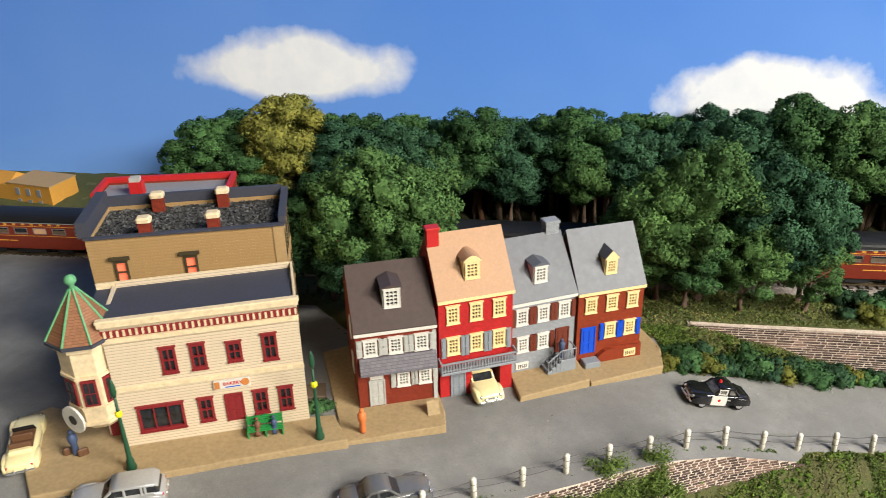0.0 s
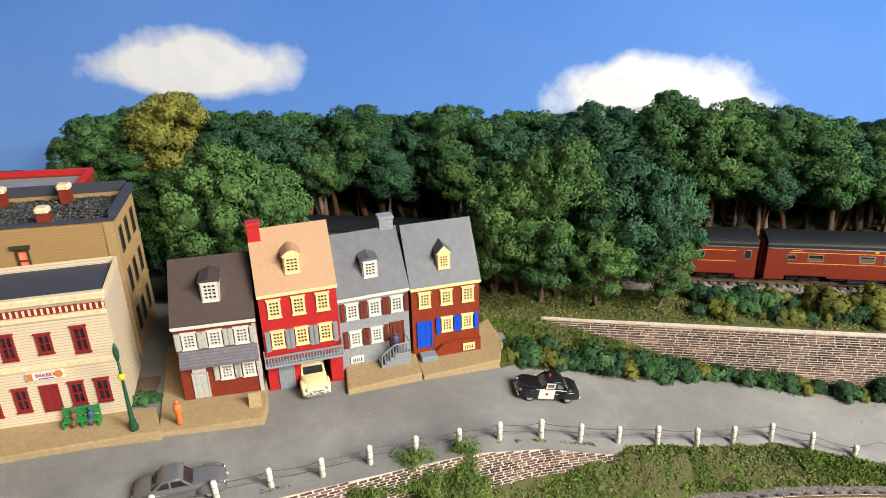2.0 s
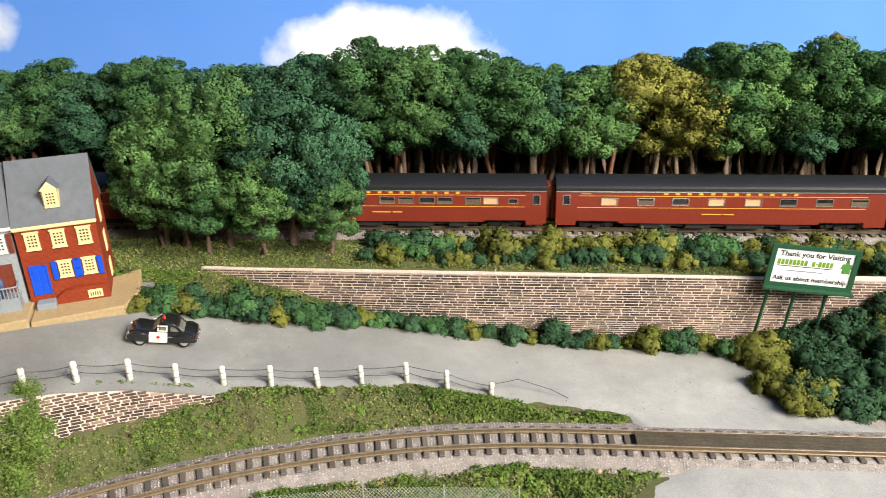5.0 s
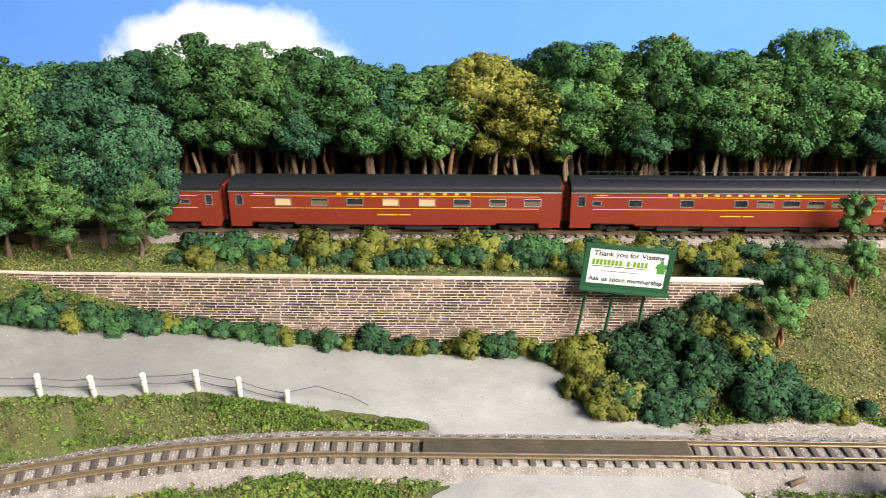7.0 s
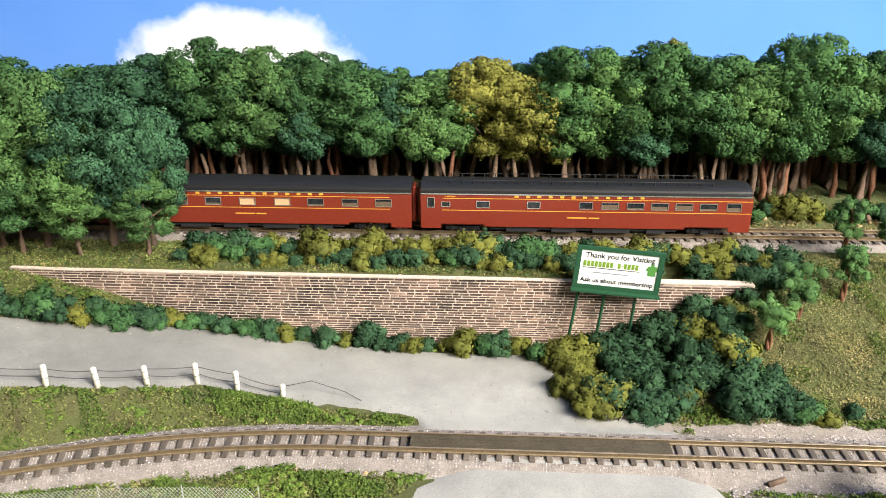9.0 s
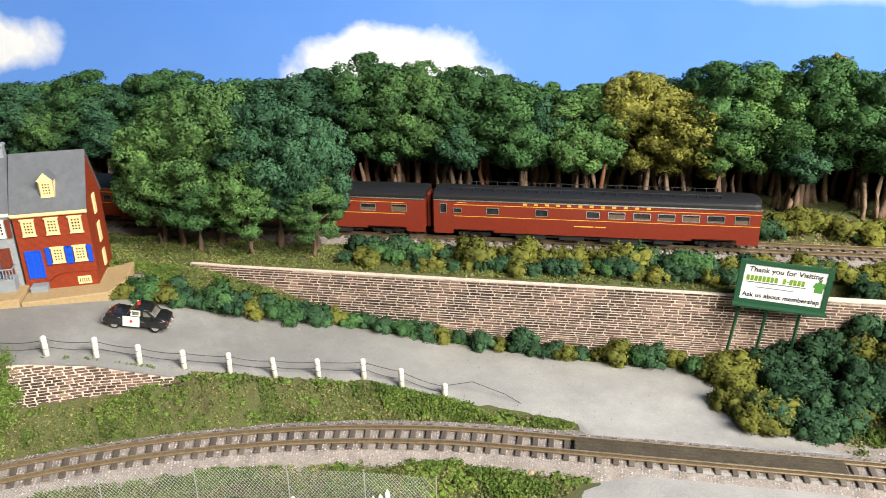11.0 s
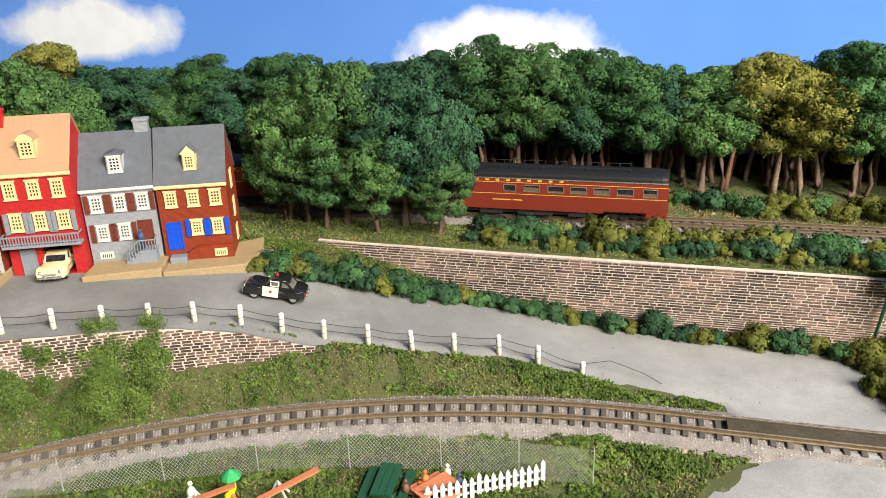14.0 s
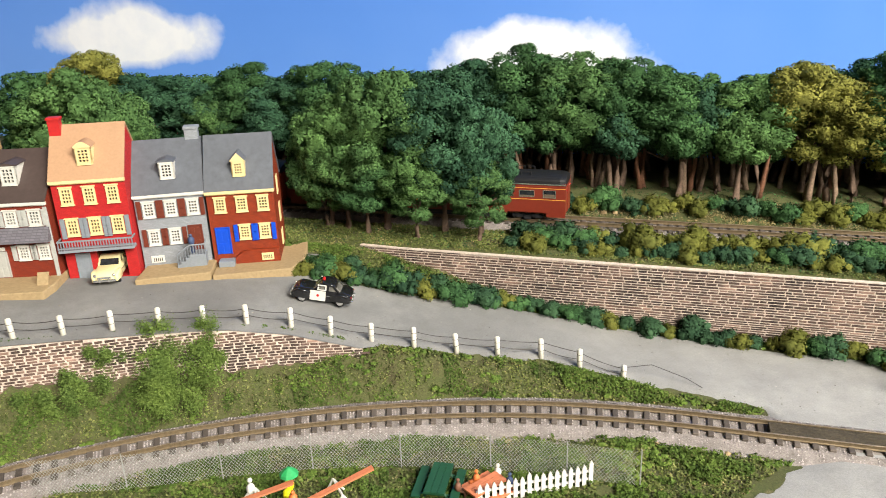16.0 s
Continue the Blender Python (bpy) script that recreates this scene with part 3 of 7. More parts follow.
def build_road():
    m = M()
    wob = lambda x: 0.18 * noise.noise((x * 0.7, 0, 5))

    def zf(x, y):
        return road_z(x) + 0.02 * noise.noise((x * 0.5, y * 0.5, 9))
    xs = list(np.arange(-58, 26.6, 0.5))
    sheet(m, [(x, post_y(x) - 0.66 if x < 15.3 else post_y(x) - 0.1 + wob(x)) for x in xs], [(x, float(np.interp(x, FAR_X, FAR_Y)) + 0.5 + wob(x + 40)) for x in xs], 14, zf, lambda x: x < 15.3)
    xs = list(np.arange(26.5, 41.6, 0.4))
    near = [float(np.interp(x, [26.5, 27, 28.5, 30.5, 31.4, 31.6, 60], [29.0, 28.8, 28.6, 28.4, 28.1, 26.95, 26.95])) for x in xs]
    sheet(m, [(x, y + 0.06 * noise.noise((x * 2, 0, 2))) for x, y in zip(xs, near)], [(x, max(n + 0.3, float(np.interp(x, FAR_X, FAR_Y)) + 0.5 + wob(x + 40))) for x, n in zip(xs, near)], 12, lambda x, y: zf(x, y) + (0.18 if y < 27.3 else 0.1 if y < 27.8 else 0))
    ys = list(np.arange(4, 25.7, 0.45))
    sheet(m, [(float(np.interp(y, [4, 20, 22.5, 24.2, 25.6], [25, 29.2, 30.4, 31.6, 33.2])) + wob(y), y) for y in ys], [(float(np.interp(y, [4, 24.5, 25.6], [47, 42.2, 41])) + wob(y + 20), y) for y in ys], 10, lambda x, y: -0.66 + 0.14 * (y > 25.2) + 0.02 * noise.noise((x, y, 3)))
    tagged(part("road", m, ASPHALT, smooth=True), "worn grey asphalt street with pale patches, painted lighter towards the crossing as if better lit", "road", kind="structure")


def build_backdrop():
    m = M()
    m.box(-128, 128, BACK_Y, BACK_Y + 1.2, -2, 52)
    tagged(part("backdrop", m, sky_paint()), "painted blue sky backdrop with white sprayed clouds", "backdrop", kind="structure")


# ---- stone walls ----
def wall_face(x):
    """Plan line of the long retaining wall's face."""
    return 34.3 + 0.02 * math.sin((x - 12) / 3.0)


def block_mesh(rng):
    m = M()
    e = rng.uniform(0.0, 0.12, 8)
    m.loft([[(-0.5, 0, -0.5), (0.5, 0, -0.5), (0.5, 0, 0.5), (-0.5, 0, 0.5)],
            [(-0.5 + e[0], -0.7, -0.5 + e[1]), (0.5 - e[2], -0.7, -0.5 + e[3]), (0.5 - e[4], -0.7, 0.5 - e[5]), (-0.5 + e[6], -0.7, 0.5 - e[7])],
            [(-0.4, -1, -0.36), (0.4, -1, -0.36), (0.4, -1, 0.36), (-0.4, -1, 0.36)]])
    return m


def build_stone_wall(name, label, xs, line, top, foot, wmin, wmax, hmin, hmax, depth, gap, keep, seed, thick, capped=True):
    """A retaining wall: a mortared core, and every stone proud of it."""
    rng = np.random.RandomState(seed)
    core = M()
    pts = list(np.arange(xs[0], xs[1] + 0.01, 0.5))
    core.loft([[(x, line(x), foot(x) - 0.4), (x, line(x) + thick, foot(x) - 0.4), (x, line(x) + thick, top(x)), (x, line(x), top(x))] for x in pts])
    wall = tagged(part(name, core, MORTAR), label, "retaining wall", kind="structure")
    shapes = [block_mesh(rng).mesh("stone", STONE) for _ in range(6)]
    rest, z = M(), min(foot(x) for x in pts)
    zmax = max(top(x) for x in pts)
    count = 0
    while z < zmax:
        h = rng.uniform(hmin, hmax)
        x = xs[0] + rng.uniform(0, 0.3)
        while x < xs[1]:
            w = rng.uniform(wmin, wmax)
            cx = x + w / 2
            if foot(cx) - 0.15 < z and z + h < top(cx) + 0.02 and cx < xs[1]:
                a = math.degrees(math.atan2(line(cx + 0.2) - line(cx - 0.2), 0.4))
                mx = P(cx, line(cx), z + h / 2, a) @ Matrix.Diagonal((w - gap, depth * rng.uniform(0.6, 1.3), h - gap, 1))
                if keep(cx, z) and count < 300:
                    ob = new("stone", shapes[rng.randint(6)])
                    ob.parent, ob.matrix_basis = wall, mx
                    count += 1
                else:
                    s = shapes[rng.randint(6)]
                    rest.add([(mx @ Vector(v.co)) / C for v in s.vertices], [tuple(p.vertices) for p in s.polygons])
            x += w
        z += h
    if rest.v:
        tagged(part("stone_courses", rest, STONE, wall), "", kind="stuff")
    if not capped:
        return wall
    cap = M()
    for x in np.arange(xs[0] + 0.1, xs[1] - 0.5, 1.3):
        cap.loft([[(q, line(q) - 0.06, top(q)), (q, line(q) + 0.16, top(q)), (q, line(q) + 0.16, top(q) + 0.04), (q, line(q) - 0.06, top(q) + 0.05)] for q in (x, x + 0.64, x + 1.27)])
    part("coping", cap, MORTAR, wall, "pale coping strip")
    return wall


def build_walls():
    build_stone_wall("retaining_wall", "long brown ledge-stone retaining wall with pale mortar", (11.8, 46.0), wall_face,
                     lambda x: float(np.interp(x, [11.8, 14, 30, 46], [2.72, 2.64, 2.56, 2.5])),
                     lambda x: float(np.interp(x, BASE_X, BASE_Z)) - 0.05 if x < 41 else float(np.interp(x, [41, 46], [-0.8, 2.2])),
                     0.3, 0.9, 0.105, 0.16, 0.024, 0.044, lambda x, z: 25 < x < 34, 3, 0.5)
    build_stone_wall("street_wall", "low brown brick retaining wall below the street", (-2.0, 15.2), lambda x: post_y(x) - 0.62,
                     lambda x: road_z(x) - 0.05, lambda x: float(np.interp(x, [-2, 4, 9, 13, 15.2], [1.0, 0.9, 0.5, 0.5, 1.0])),
                     0.3, 0.46, 0.115, 0.14, 0.022, 0.03, lambda x, z: True, 5, 0.5, False)


# ---- tracks ----
def build_track(name, label, pts, z, seed, planked=None):
    """pts: middle line at one-millimetre-fine steps; z: the rail head's height."""
    rng = np.random.RandomState(seed)
    track = thing(name, P(0, 0, 0), label, "railway track")
    P0 = np.array(pts)
    d = np.gradient(P0, axis=0)
    d /= np.linalg.norm(d, axis=1, keepdims=True)
    nrm = np.stack([-d[:, 1], d[:, 0]], 1)
    bed = M()
    bed.loft([[(*(p + n * a), zz) for a, zz in ((-1.75, z - 0.58), (-0.9, z - 0.26), (0.9, z - 0.26), (1.75, z - 0.58))] for p, n in zip(P0[::5], nrm[::5])], cap=False)
    part("ballast_bed", bed, BED, track, "grey gravel ballast bed")
    for side in (-0.45, 0.45):
        r = M()
        prof = ((-0.06, -0.2), (0.06, -0.2), (0.06, -0.17), (0.022, -0.14), (0.022, -0.05), (0.04, -0.035), (0.04, -0.008), (-0.04, -0.008), (-0.04, -0.035), (-0.022, -0.05), (-0.022, -0.14), (-0.06, -0.17))
        r.loft([[(*(p + n * (side + a)), z + b) for a, b in prof] for p, n in zip(P0[::4], nrm[::4])])
        rail = part("rail", r, RAIL, track, "brown weathered rail")
        h = M()
        h.loft([[(*(p + n * (side + a)), z + b) for a, b in ((-0.036, -0.006), (0.036, -0.006), (0.03, 0), (-0.03, 0))] for p, n in zip(P0[::4], nrm[::4])])
        part("rail_head", h, RAIL_TOP, rail, "bright worn rail head")
    tie = M().box(-0.115, 0.115, -0.82, 0.82, -0.3, -0.165, ch=0.025).mesh("tie", TIE)
    s, last = 0.0, -1.0
    step = np.linalg.norm(np.diff(P0, axis=0), axis=1)
    for k in range(len(P0)):
        if s - last >= 0.5:
            last = s
            ob = new("tie", tie)
            ob.parent = track
            ob.matrix_basis = P(*P0[k], z, math.degrees(math.atan2(d[k, 1], d[k, 0])) + rng.uniform(-2, 2))
        if k < len(step):
            s += step[k]
    # loose ballast
    n = 22000
    k = rng.randint(0, len(P0), n)
    off = rng.normal(0, 1.0, n)
    off = np.where(np.abs(off) > 2.1, rng.uniform(-1.3, 1.3, n), off)
    zz = np.where(np.abs(off) < 0.85, z - 0.26, z - 0.26 - (np.abs(off) - 0.9) * 0.376)
    grit = M()
    iv = np.array([(1, 0, 0), (-0.5, 0.8, 0), (-0.5, -0.8, 0), (0, 0, 0.9)], float)
    jf = [(0, 1, 3), (1, 2, 3), (2, 0, 3)]
    V, F = [], []
    for i in range(n):
        a, sz = rng.uniform(0, 6.28), rng.uniform(0.028, 0.06)
        R = np.array([[math.cos(a), -math.sin(a), 0], [math.sin(a), math.cos(a), 0], [0, 0, 1]])
        q = P0[k[i]] + nrm[k[i]] * off[i]
        V.append((iv * rng.uniform(0.6, 1.3, (4, 1)) * sz) @ R.T + np.array([q[0], q[1], zz[i] - 0.01]))
        F += [tuple(j + 4 * i for j in f) for f in jf]
    grit.v, grit.f = np.concatenate(V).tolist(), F
    tagged(part("ballast", grit, BALLAST, track), "loose pinkish-grey ballast grit", kind="stuff")
    return track


def build_tracks():
    main = [(x, RAIL_Y) for x in np.arange(-126, 126, 0.25)]
    build_track("main_track", "straight brown model railway track on grey ballast", [p for p in main if -60 < p[0] < 70], 3.15, 11)
    arc = [(ARC_X - ARC_R * math.sin(a), ARC_Y + ARC_R * math.cos(a)) for a in np.arange(radians(62), 0, -0.12 / ARC_R)]
    build_track("siding_track", "curved brown model railway track on pinkish ballast", arc + [(x, ARC_Y + ARC_R) for x in np.arange(ARC_X, 64, 0.12)], -0.3, 12)
    y = ARC_Y + ARC_R
    rng = np.random.RandomState(14)
    n = 15000
    gx, gy = rng.uniform(40.6, 63, n), y + rng.uniform(-2.5, 2.3, n) + rng.normal(0, 0.15, n)
    ok = (np.abs(gy - y) > 0.95) & ~((gy < y) & (gx < 42.4))
    gx, gy = gx[ok], gy[ok]
    gz = np.array([land(a, b) for a, b in zip(gx, gy)])
    m = M()
    v, f = flakes(np.stack([gx, gy, gz + 0.03], 1), np.tile((0, 0, 1.0), (len(gx), 1)), 0.05, rng)
    m.v, m.f = v.tolist(), [tuple(q) for q in f.tolist()]
    tagged(part("gravel_apron", m, BALLAST), "pinkish-grey gravel strewn beside the siding", "gravel", kind="stuff")
    ax, ay = list(np.arange(40.6, 63, 0.4)), [y - 2.35, y - 1.6, y - 0.9, y + 0.9, y + 1.5, y + 2.1]
    m = M()
    m.v = [(q, k + 0.12 * noise.noise((q, k, 3.0)), land(q, k) + 0.035) for q in ax for k in ay]
    m.f = [(i * 6 + j, i * 6 + j + 6, i * 6 + j + 7, i * 6 + j + 1) for i in range(len(ax) - 1) for j in (0, 1, 3, 4) if j > 1 or ax[i] > 42.2]
    tagged(part("gravel_bed", m, BED, smooth=True), "grey gravel bed beside the siding", "gravel", kind="structure")
    cross = thing("level_crossing", P(0, 0, 0), "dark grooved planks across the siding track", "level crossing")
    for k in range(4):
        y0 = y - 0.36 + k * 0.182
        part("plank", M().box(31.2, 40.8, y0, y0 + 0.165, -0.5, -0.31, ch=0.02), PLANK, cross)


# ---- plants ----
def crown_shape(seed, w, h, fine=1.0):
    """A crown w wide and h high: rounded boughs over an uneven dome, each covered with small clumps.
    Gives the clumps' centres, radii and the boughs' outward directions."""
    rng = np.random.RandomState(seed)
    c, r, o = [], [], []
    half = np.array([w / 2, w / 2, h / 2])
    boughs = int(5.0 * w)
    for i in range(boughs):
        u = 1 - 2 * (i + 0.5) / boughs
        a = i * 2.39996 + rng.uniform(-0.35, 0.35)
        big = rng.uniform(0.5, 1.15) * (0.85 if abs(u) > 0.7 else 1.0) * min(1.0, w / 4.0)
        q = math.sqrt(max(0, 1 - u * u)) if u > 0 else (1 - u * u) ** 0.25
        d = np.array([q * math.cos(a), q * math.sin(a), u])
        mid = d * (half - big * 0.75) * rng.uniform(0.76, 1.08) + np.array([0, 0, h / 2])
        mid[2] = max(mid[2], big * 0.4)
        out = d + np.array([0, 0, 0.5])
        out /= np.linalg.norm(out)
        flat = rng.uniform(0.55, 0.8)
        for k in range(int(38 * fine * (0.4 + big))):
            e = rng.normal(0, 1, 3) + out * 0.9
            e /= np.linalg.norm(e)
            c.append(mid + e * big * rng.uniform(0.8, 1.16) * np.array([1.05, 1.05, flat]))
            r.append(rng.uniform(0.11, 0.26) / fine ** 0.4)
            o.append(e)
        c.append(mid)
        r.append(big * 0.76)
        o.append(out)
    return np.array(c), np.array(r), np.array(o)


def tree_kind(seed, mat, w, h, trunk, label, fine=1.0, lean=0.0, bark=None, category="tree", group="model trees"):
    """A tree w wide; its crown starts at height trunk and is h high."""
    rng = np.random.RandomState(seed)
    t = thing("tree", P(0, 0, -40), label, category, group)
    tr = M()
    top = Vector((lean, rng.uniform(-0.1, 0.1), trunk + h * 0.45))
    path = [Vector((0, 0, -0.3)), Vector((rng.uniform(-0.12, 0.12), 0, trunk * 0.5)), Vector((lean * 0.5, 0, trunk)), top]
    tr.tube([path[0], path[0] + Vector((0, 0, 0.5)), *path[1:]], [0.28, 0.2, 0.17, 0.13, 0.07], 8)
    for k in range(6):
        a = k * 1.05 + rng.uniform(-0.3, 0.3)
        s = path[2].lerp(top, rng.uniform(-0.1, 0.5))
        tr.rod(s, s + Vector((math.cos(a) * w * 0.3, math.sin(a) * w * 0.3, h * rng.uniform(0.1, 0.3))), 0.09, 0.04, 5)
    part("trunk", tr, bark or BARK, t, smooth=True)
    c, r, o = crown_shape(seed, w, h, fine)
    c[:, 2] += trunk
    c[:, 0] += lean * 0.6
    part("crown", tufted(c, r, 1150 * fine, 0.064 / fine ** 0.5, rng, hubs=o, keep=-0.4, core=0.4), mat, t)
    return t


def drop_kind(t):
    for o in (*t.children_recursive, t):
        bpy.data.objects.remove(o)


def build_trees():
    rng = random.Random(4)
    tall = "tall %s foam-leaved model tree on the wooded bank"
    near = "broad %s foam-leaved model tree near the houses"
    low = "low %s foam-leaved young tree at the wood's edge"
    kinds = {
        "g": [tree_kind(20 + k, GREEN, 4.5 + 0.3 * k, 5.4 + 0.3 * k, 2.0, tall % "mid-green") for k in range(3)],
        "b": [tree_kind(30 + k, BRIGHT, 4.8, 5.6 + 0.3 * k, 2.0, tall % "fresh green") for k in range(2)],
        "d": [tree_kind(40 + k, DARK, 4.4 + 0.4 * k, 5.4, 2.0, tall % "dark blue-green") for k in range(2)],
        "o": [tree_kind(50, OLIVE_CROWN, 4.2, 5.6, 2.0, tall % "olive-yellow")],
        "B": [tree_kind(70 + k, BRIGHT, 4.8, 5.9, 1.8, near % "fresh green") for k in range(2)],
        "G": [tree_kind(72 + k, GREEN, 4.8, 5.9, 1.9, near % "mid-green") for k in range(2)],
        "D": [tree_kind(74, DARK, 4.8, 6.0, 1.5, near % "blue-green")],
        "s": [tree_kind(76, BRIGHT, 3.0, 2.8, 2.1, low % "fresh green"), tree_kind(77, GREEN, 2.8, 2.6, 2.1, low % "mid-green")],
        "t": [tree_kind(78, DARK, 2.8, 2.6, 2.1, low % "dark blue-green")],
        "u": [tree_kind(82, DARK, 4.4, 6.2, 0.3, "dense dark green growth added to keep the depth of the wood black", 0.45)],
        "r": [tree_kind(80, GREEN, 4.6, 5.4, 2.0, tall % "mid-green", 0.6), tree_kind(81, DARK, 4.8, 5.4, 2.0, tall % "dark blue-green", 0.6)],
    }

    def plant(kind, x, y, top, width=1.0):
        src = rng.choice(kinds[kind])
        z = land(x, y)
        k = (top - z) / height[src]
        copy_thing(src, P(x, y, z, rng.uniform(0, 360)) @ Matrix.Diagonal((width, width, k, 1)))
    height = {t: max(v.co.z for o in t.children for v in o.data.vertices) / C for ks in kinds.values() for t in ks}
    # front of the wood: x, height of the top, kind
    front = [(-16.4, 10.2, "g"), (-11.3, 11.5, "o"), (-13.8, 9.4, "g"), (-7.8, 9.9, "d"), (-5.0, 10.0, "d"), (-2.4, 9.4, "d"), (0.5, 10.7, "g"),
             (3.0, 10.0, "d"), (6.2, 10.8, "g"), (9.5, 10.2, "d"), (12.8, 10.4, "d"), (15.6, 11.1, "d"), (18.9, 11.8, "g"), (21.4, 11.4, "b"), (24.4, 11.05, "g"),
             (26.8, 10.6, "g"), (31.0, 10.15, "b"), (34.05, 10.8, "o"), (36.6, 10.0, "o"), (38.5, 11.5, "g"), (40.4, 10.9, "b"), (42.4, 11.8, "g"),
             (45.2, 11.1, "g"), (47.5, 10.7, "b"), (50.5, 12.1, "g"), (52.6, 11.1, "b"), (55.0, 11.1, "g"), (57.6, 10.8, "d"), (60.2, 11.2, "g"), (63, 10.8, "b"), (66, 11.0, "g")]
    for x, top, k in front:
        plant(k, x, 44.1 + rng.uniform(-0.4, 0.5), top, 1.1)
    plant("t", 28.7, 44.0, 9.6, 1.2)
    plant("o", 43.9, 45.6, 11.6, 0.5)
    for i, x in enumerate(np.arange(-15, 67, 2.7)):
        plant("r", x + rng.uniform(-0.6, 0.6), 47.0 + rng.uniform(-0.5, 0.5), (9.6 if 27 < x < 33 or x < 14 else 10.3) + rng.uniform(-0.4, 0.4))
    # dense growth added to block the lit backdrop, so the wood's depth stays dark
    for i, x in enumerate(np.arange(-15, 67, 2.8)):
        plant("u", x + rng.uniform(-0.4, 0.4), 48.5, 8.8 + rng.uniform(-0.5, 0.5), 0.95)
    # low young trees at the edge of the wood
    for x, top, k in ((-1.4, 8.8, "s"), (2.6, 8.6, "t"), (6.8, 8.8, "s"), (20.6, 8.5, "s"), (24.2, 8.6, "t"), (27.6, 8.6, "s"), (30.6, 8.4, "s"), (38.0, 8.8, "s"), (42.0, 7.9, "t"), (46.2, 8.8, "s"), (49.4, 8.5, "s"), (53.6, 8.2, "t"), (57, 8.6, "s"), (61, 8.5, "s")):
        plant(k, x, 42.7 + rng.uniform(-0.2, 0.2), top)
    # the clump between the last house and the wall
    for x, y, top, k, w in ((10.4, 36.3, 10.3, "B", 0.98), (12.6, 36.5, 11.4, "B", 1.05), (9.4, 36.4, 8.9, "B", 0.8), (15.7, 36.9, 10.9, "D", 1.05), (17.7, 36.9, 10.1, "D", 0.8),
                            (14.5, 35.7, 8.0, "B", 0.78), (17.8, 36.0, 7.2, "B", 0.6), (9.2, 36.2, 7.4, "B", 0.6), (11.8, 35.7, 7.6, "G", 0.78)):
        plant(k, x, y, top, w)
    # behind the first house
    for x, y, top, k, w in ((-4.2, 33.8, 11.9, "B", 1.1), (-2.1, 34.2, 11.0, "B", 0.95), (-6.2, 34.4, 10.4, "G", 0.9), (-7.2, 35.0, 7.8, "D", 0.65), (-9.2, 36.2, 8.6, "G", 0.7), (-4.8, 33.4, 7.6, "D", 0.75), (-2.8, 33.6, 8.4, "G", 0.7)):
        plant(k, x, y, top, w)
    for ks in kinds.values():
        for t in ks:
            drop_kind(t)
    # bare trunks deep in the wood, and fallen limbs
    for i in range(230):
        x, y = rng.uniform(-4, 64), rng.uniform(42.5, 46.5)
        m = M()
        pts = [Vector((0, 0, -0.2))]
        for k in range(3):
            pts.append(pts[-1] + Vector((rng.uniform(-0.2, 0.2), rng.uniform(-0.1, 0.1), 0.85)))
        g = rng.uniform(0.8, 1.25)
        m.tube(pts, [0.19 * g, 0.15 * g, 0.13 * g, 0.08 * g], 7)
        tagged(part("bare_tree", m, (BARK, BARK_PALE, BARK_RED, BARK)[i % 4], at=P(x, y, land(x, y)), smooth=True), "slender bare brown tree deep in the wood", "tree", "bare trees")


def bush_kind(seed, mat, r, label):
    rng = np.random.RandomState(seed)
    c, rr = [], []
    for k in range(24):
        a = rng.uniform(0, 6.28)
        d = rng.uniform(0, 0.75) * r
        c.append((d * math.cos(a), d * math.sin(a), rng.uniform(0.15, 0.75) * r))
        rr.append(rng.uniform(0.2, 0.38) * r)
    c = np.array(c)
    out = c - np.array([0, 0, 0.1 * r])
    out /= np.linalg.norm(out, axis=1, keepdims=True)
    ob = part("bush", tufted(c, np.array(rr), 2600, 0.038, rng, hubs=out, keep=-0.5), mat)
    return tagged(ob, label, "bush", "foam bushes")


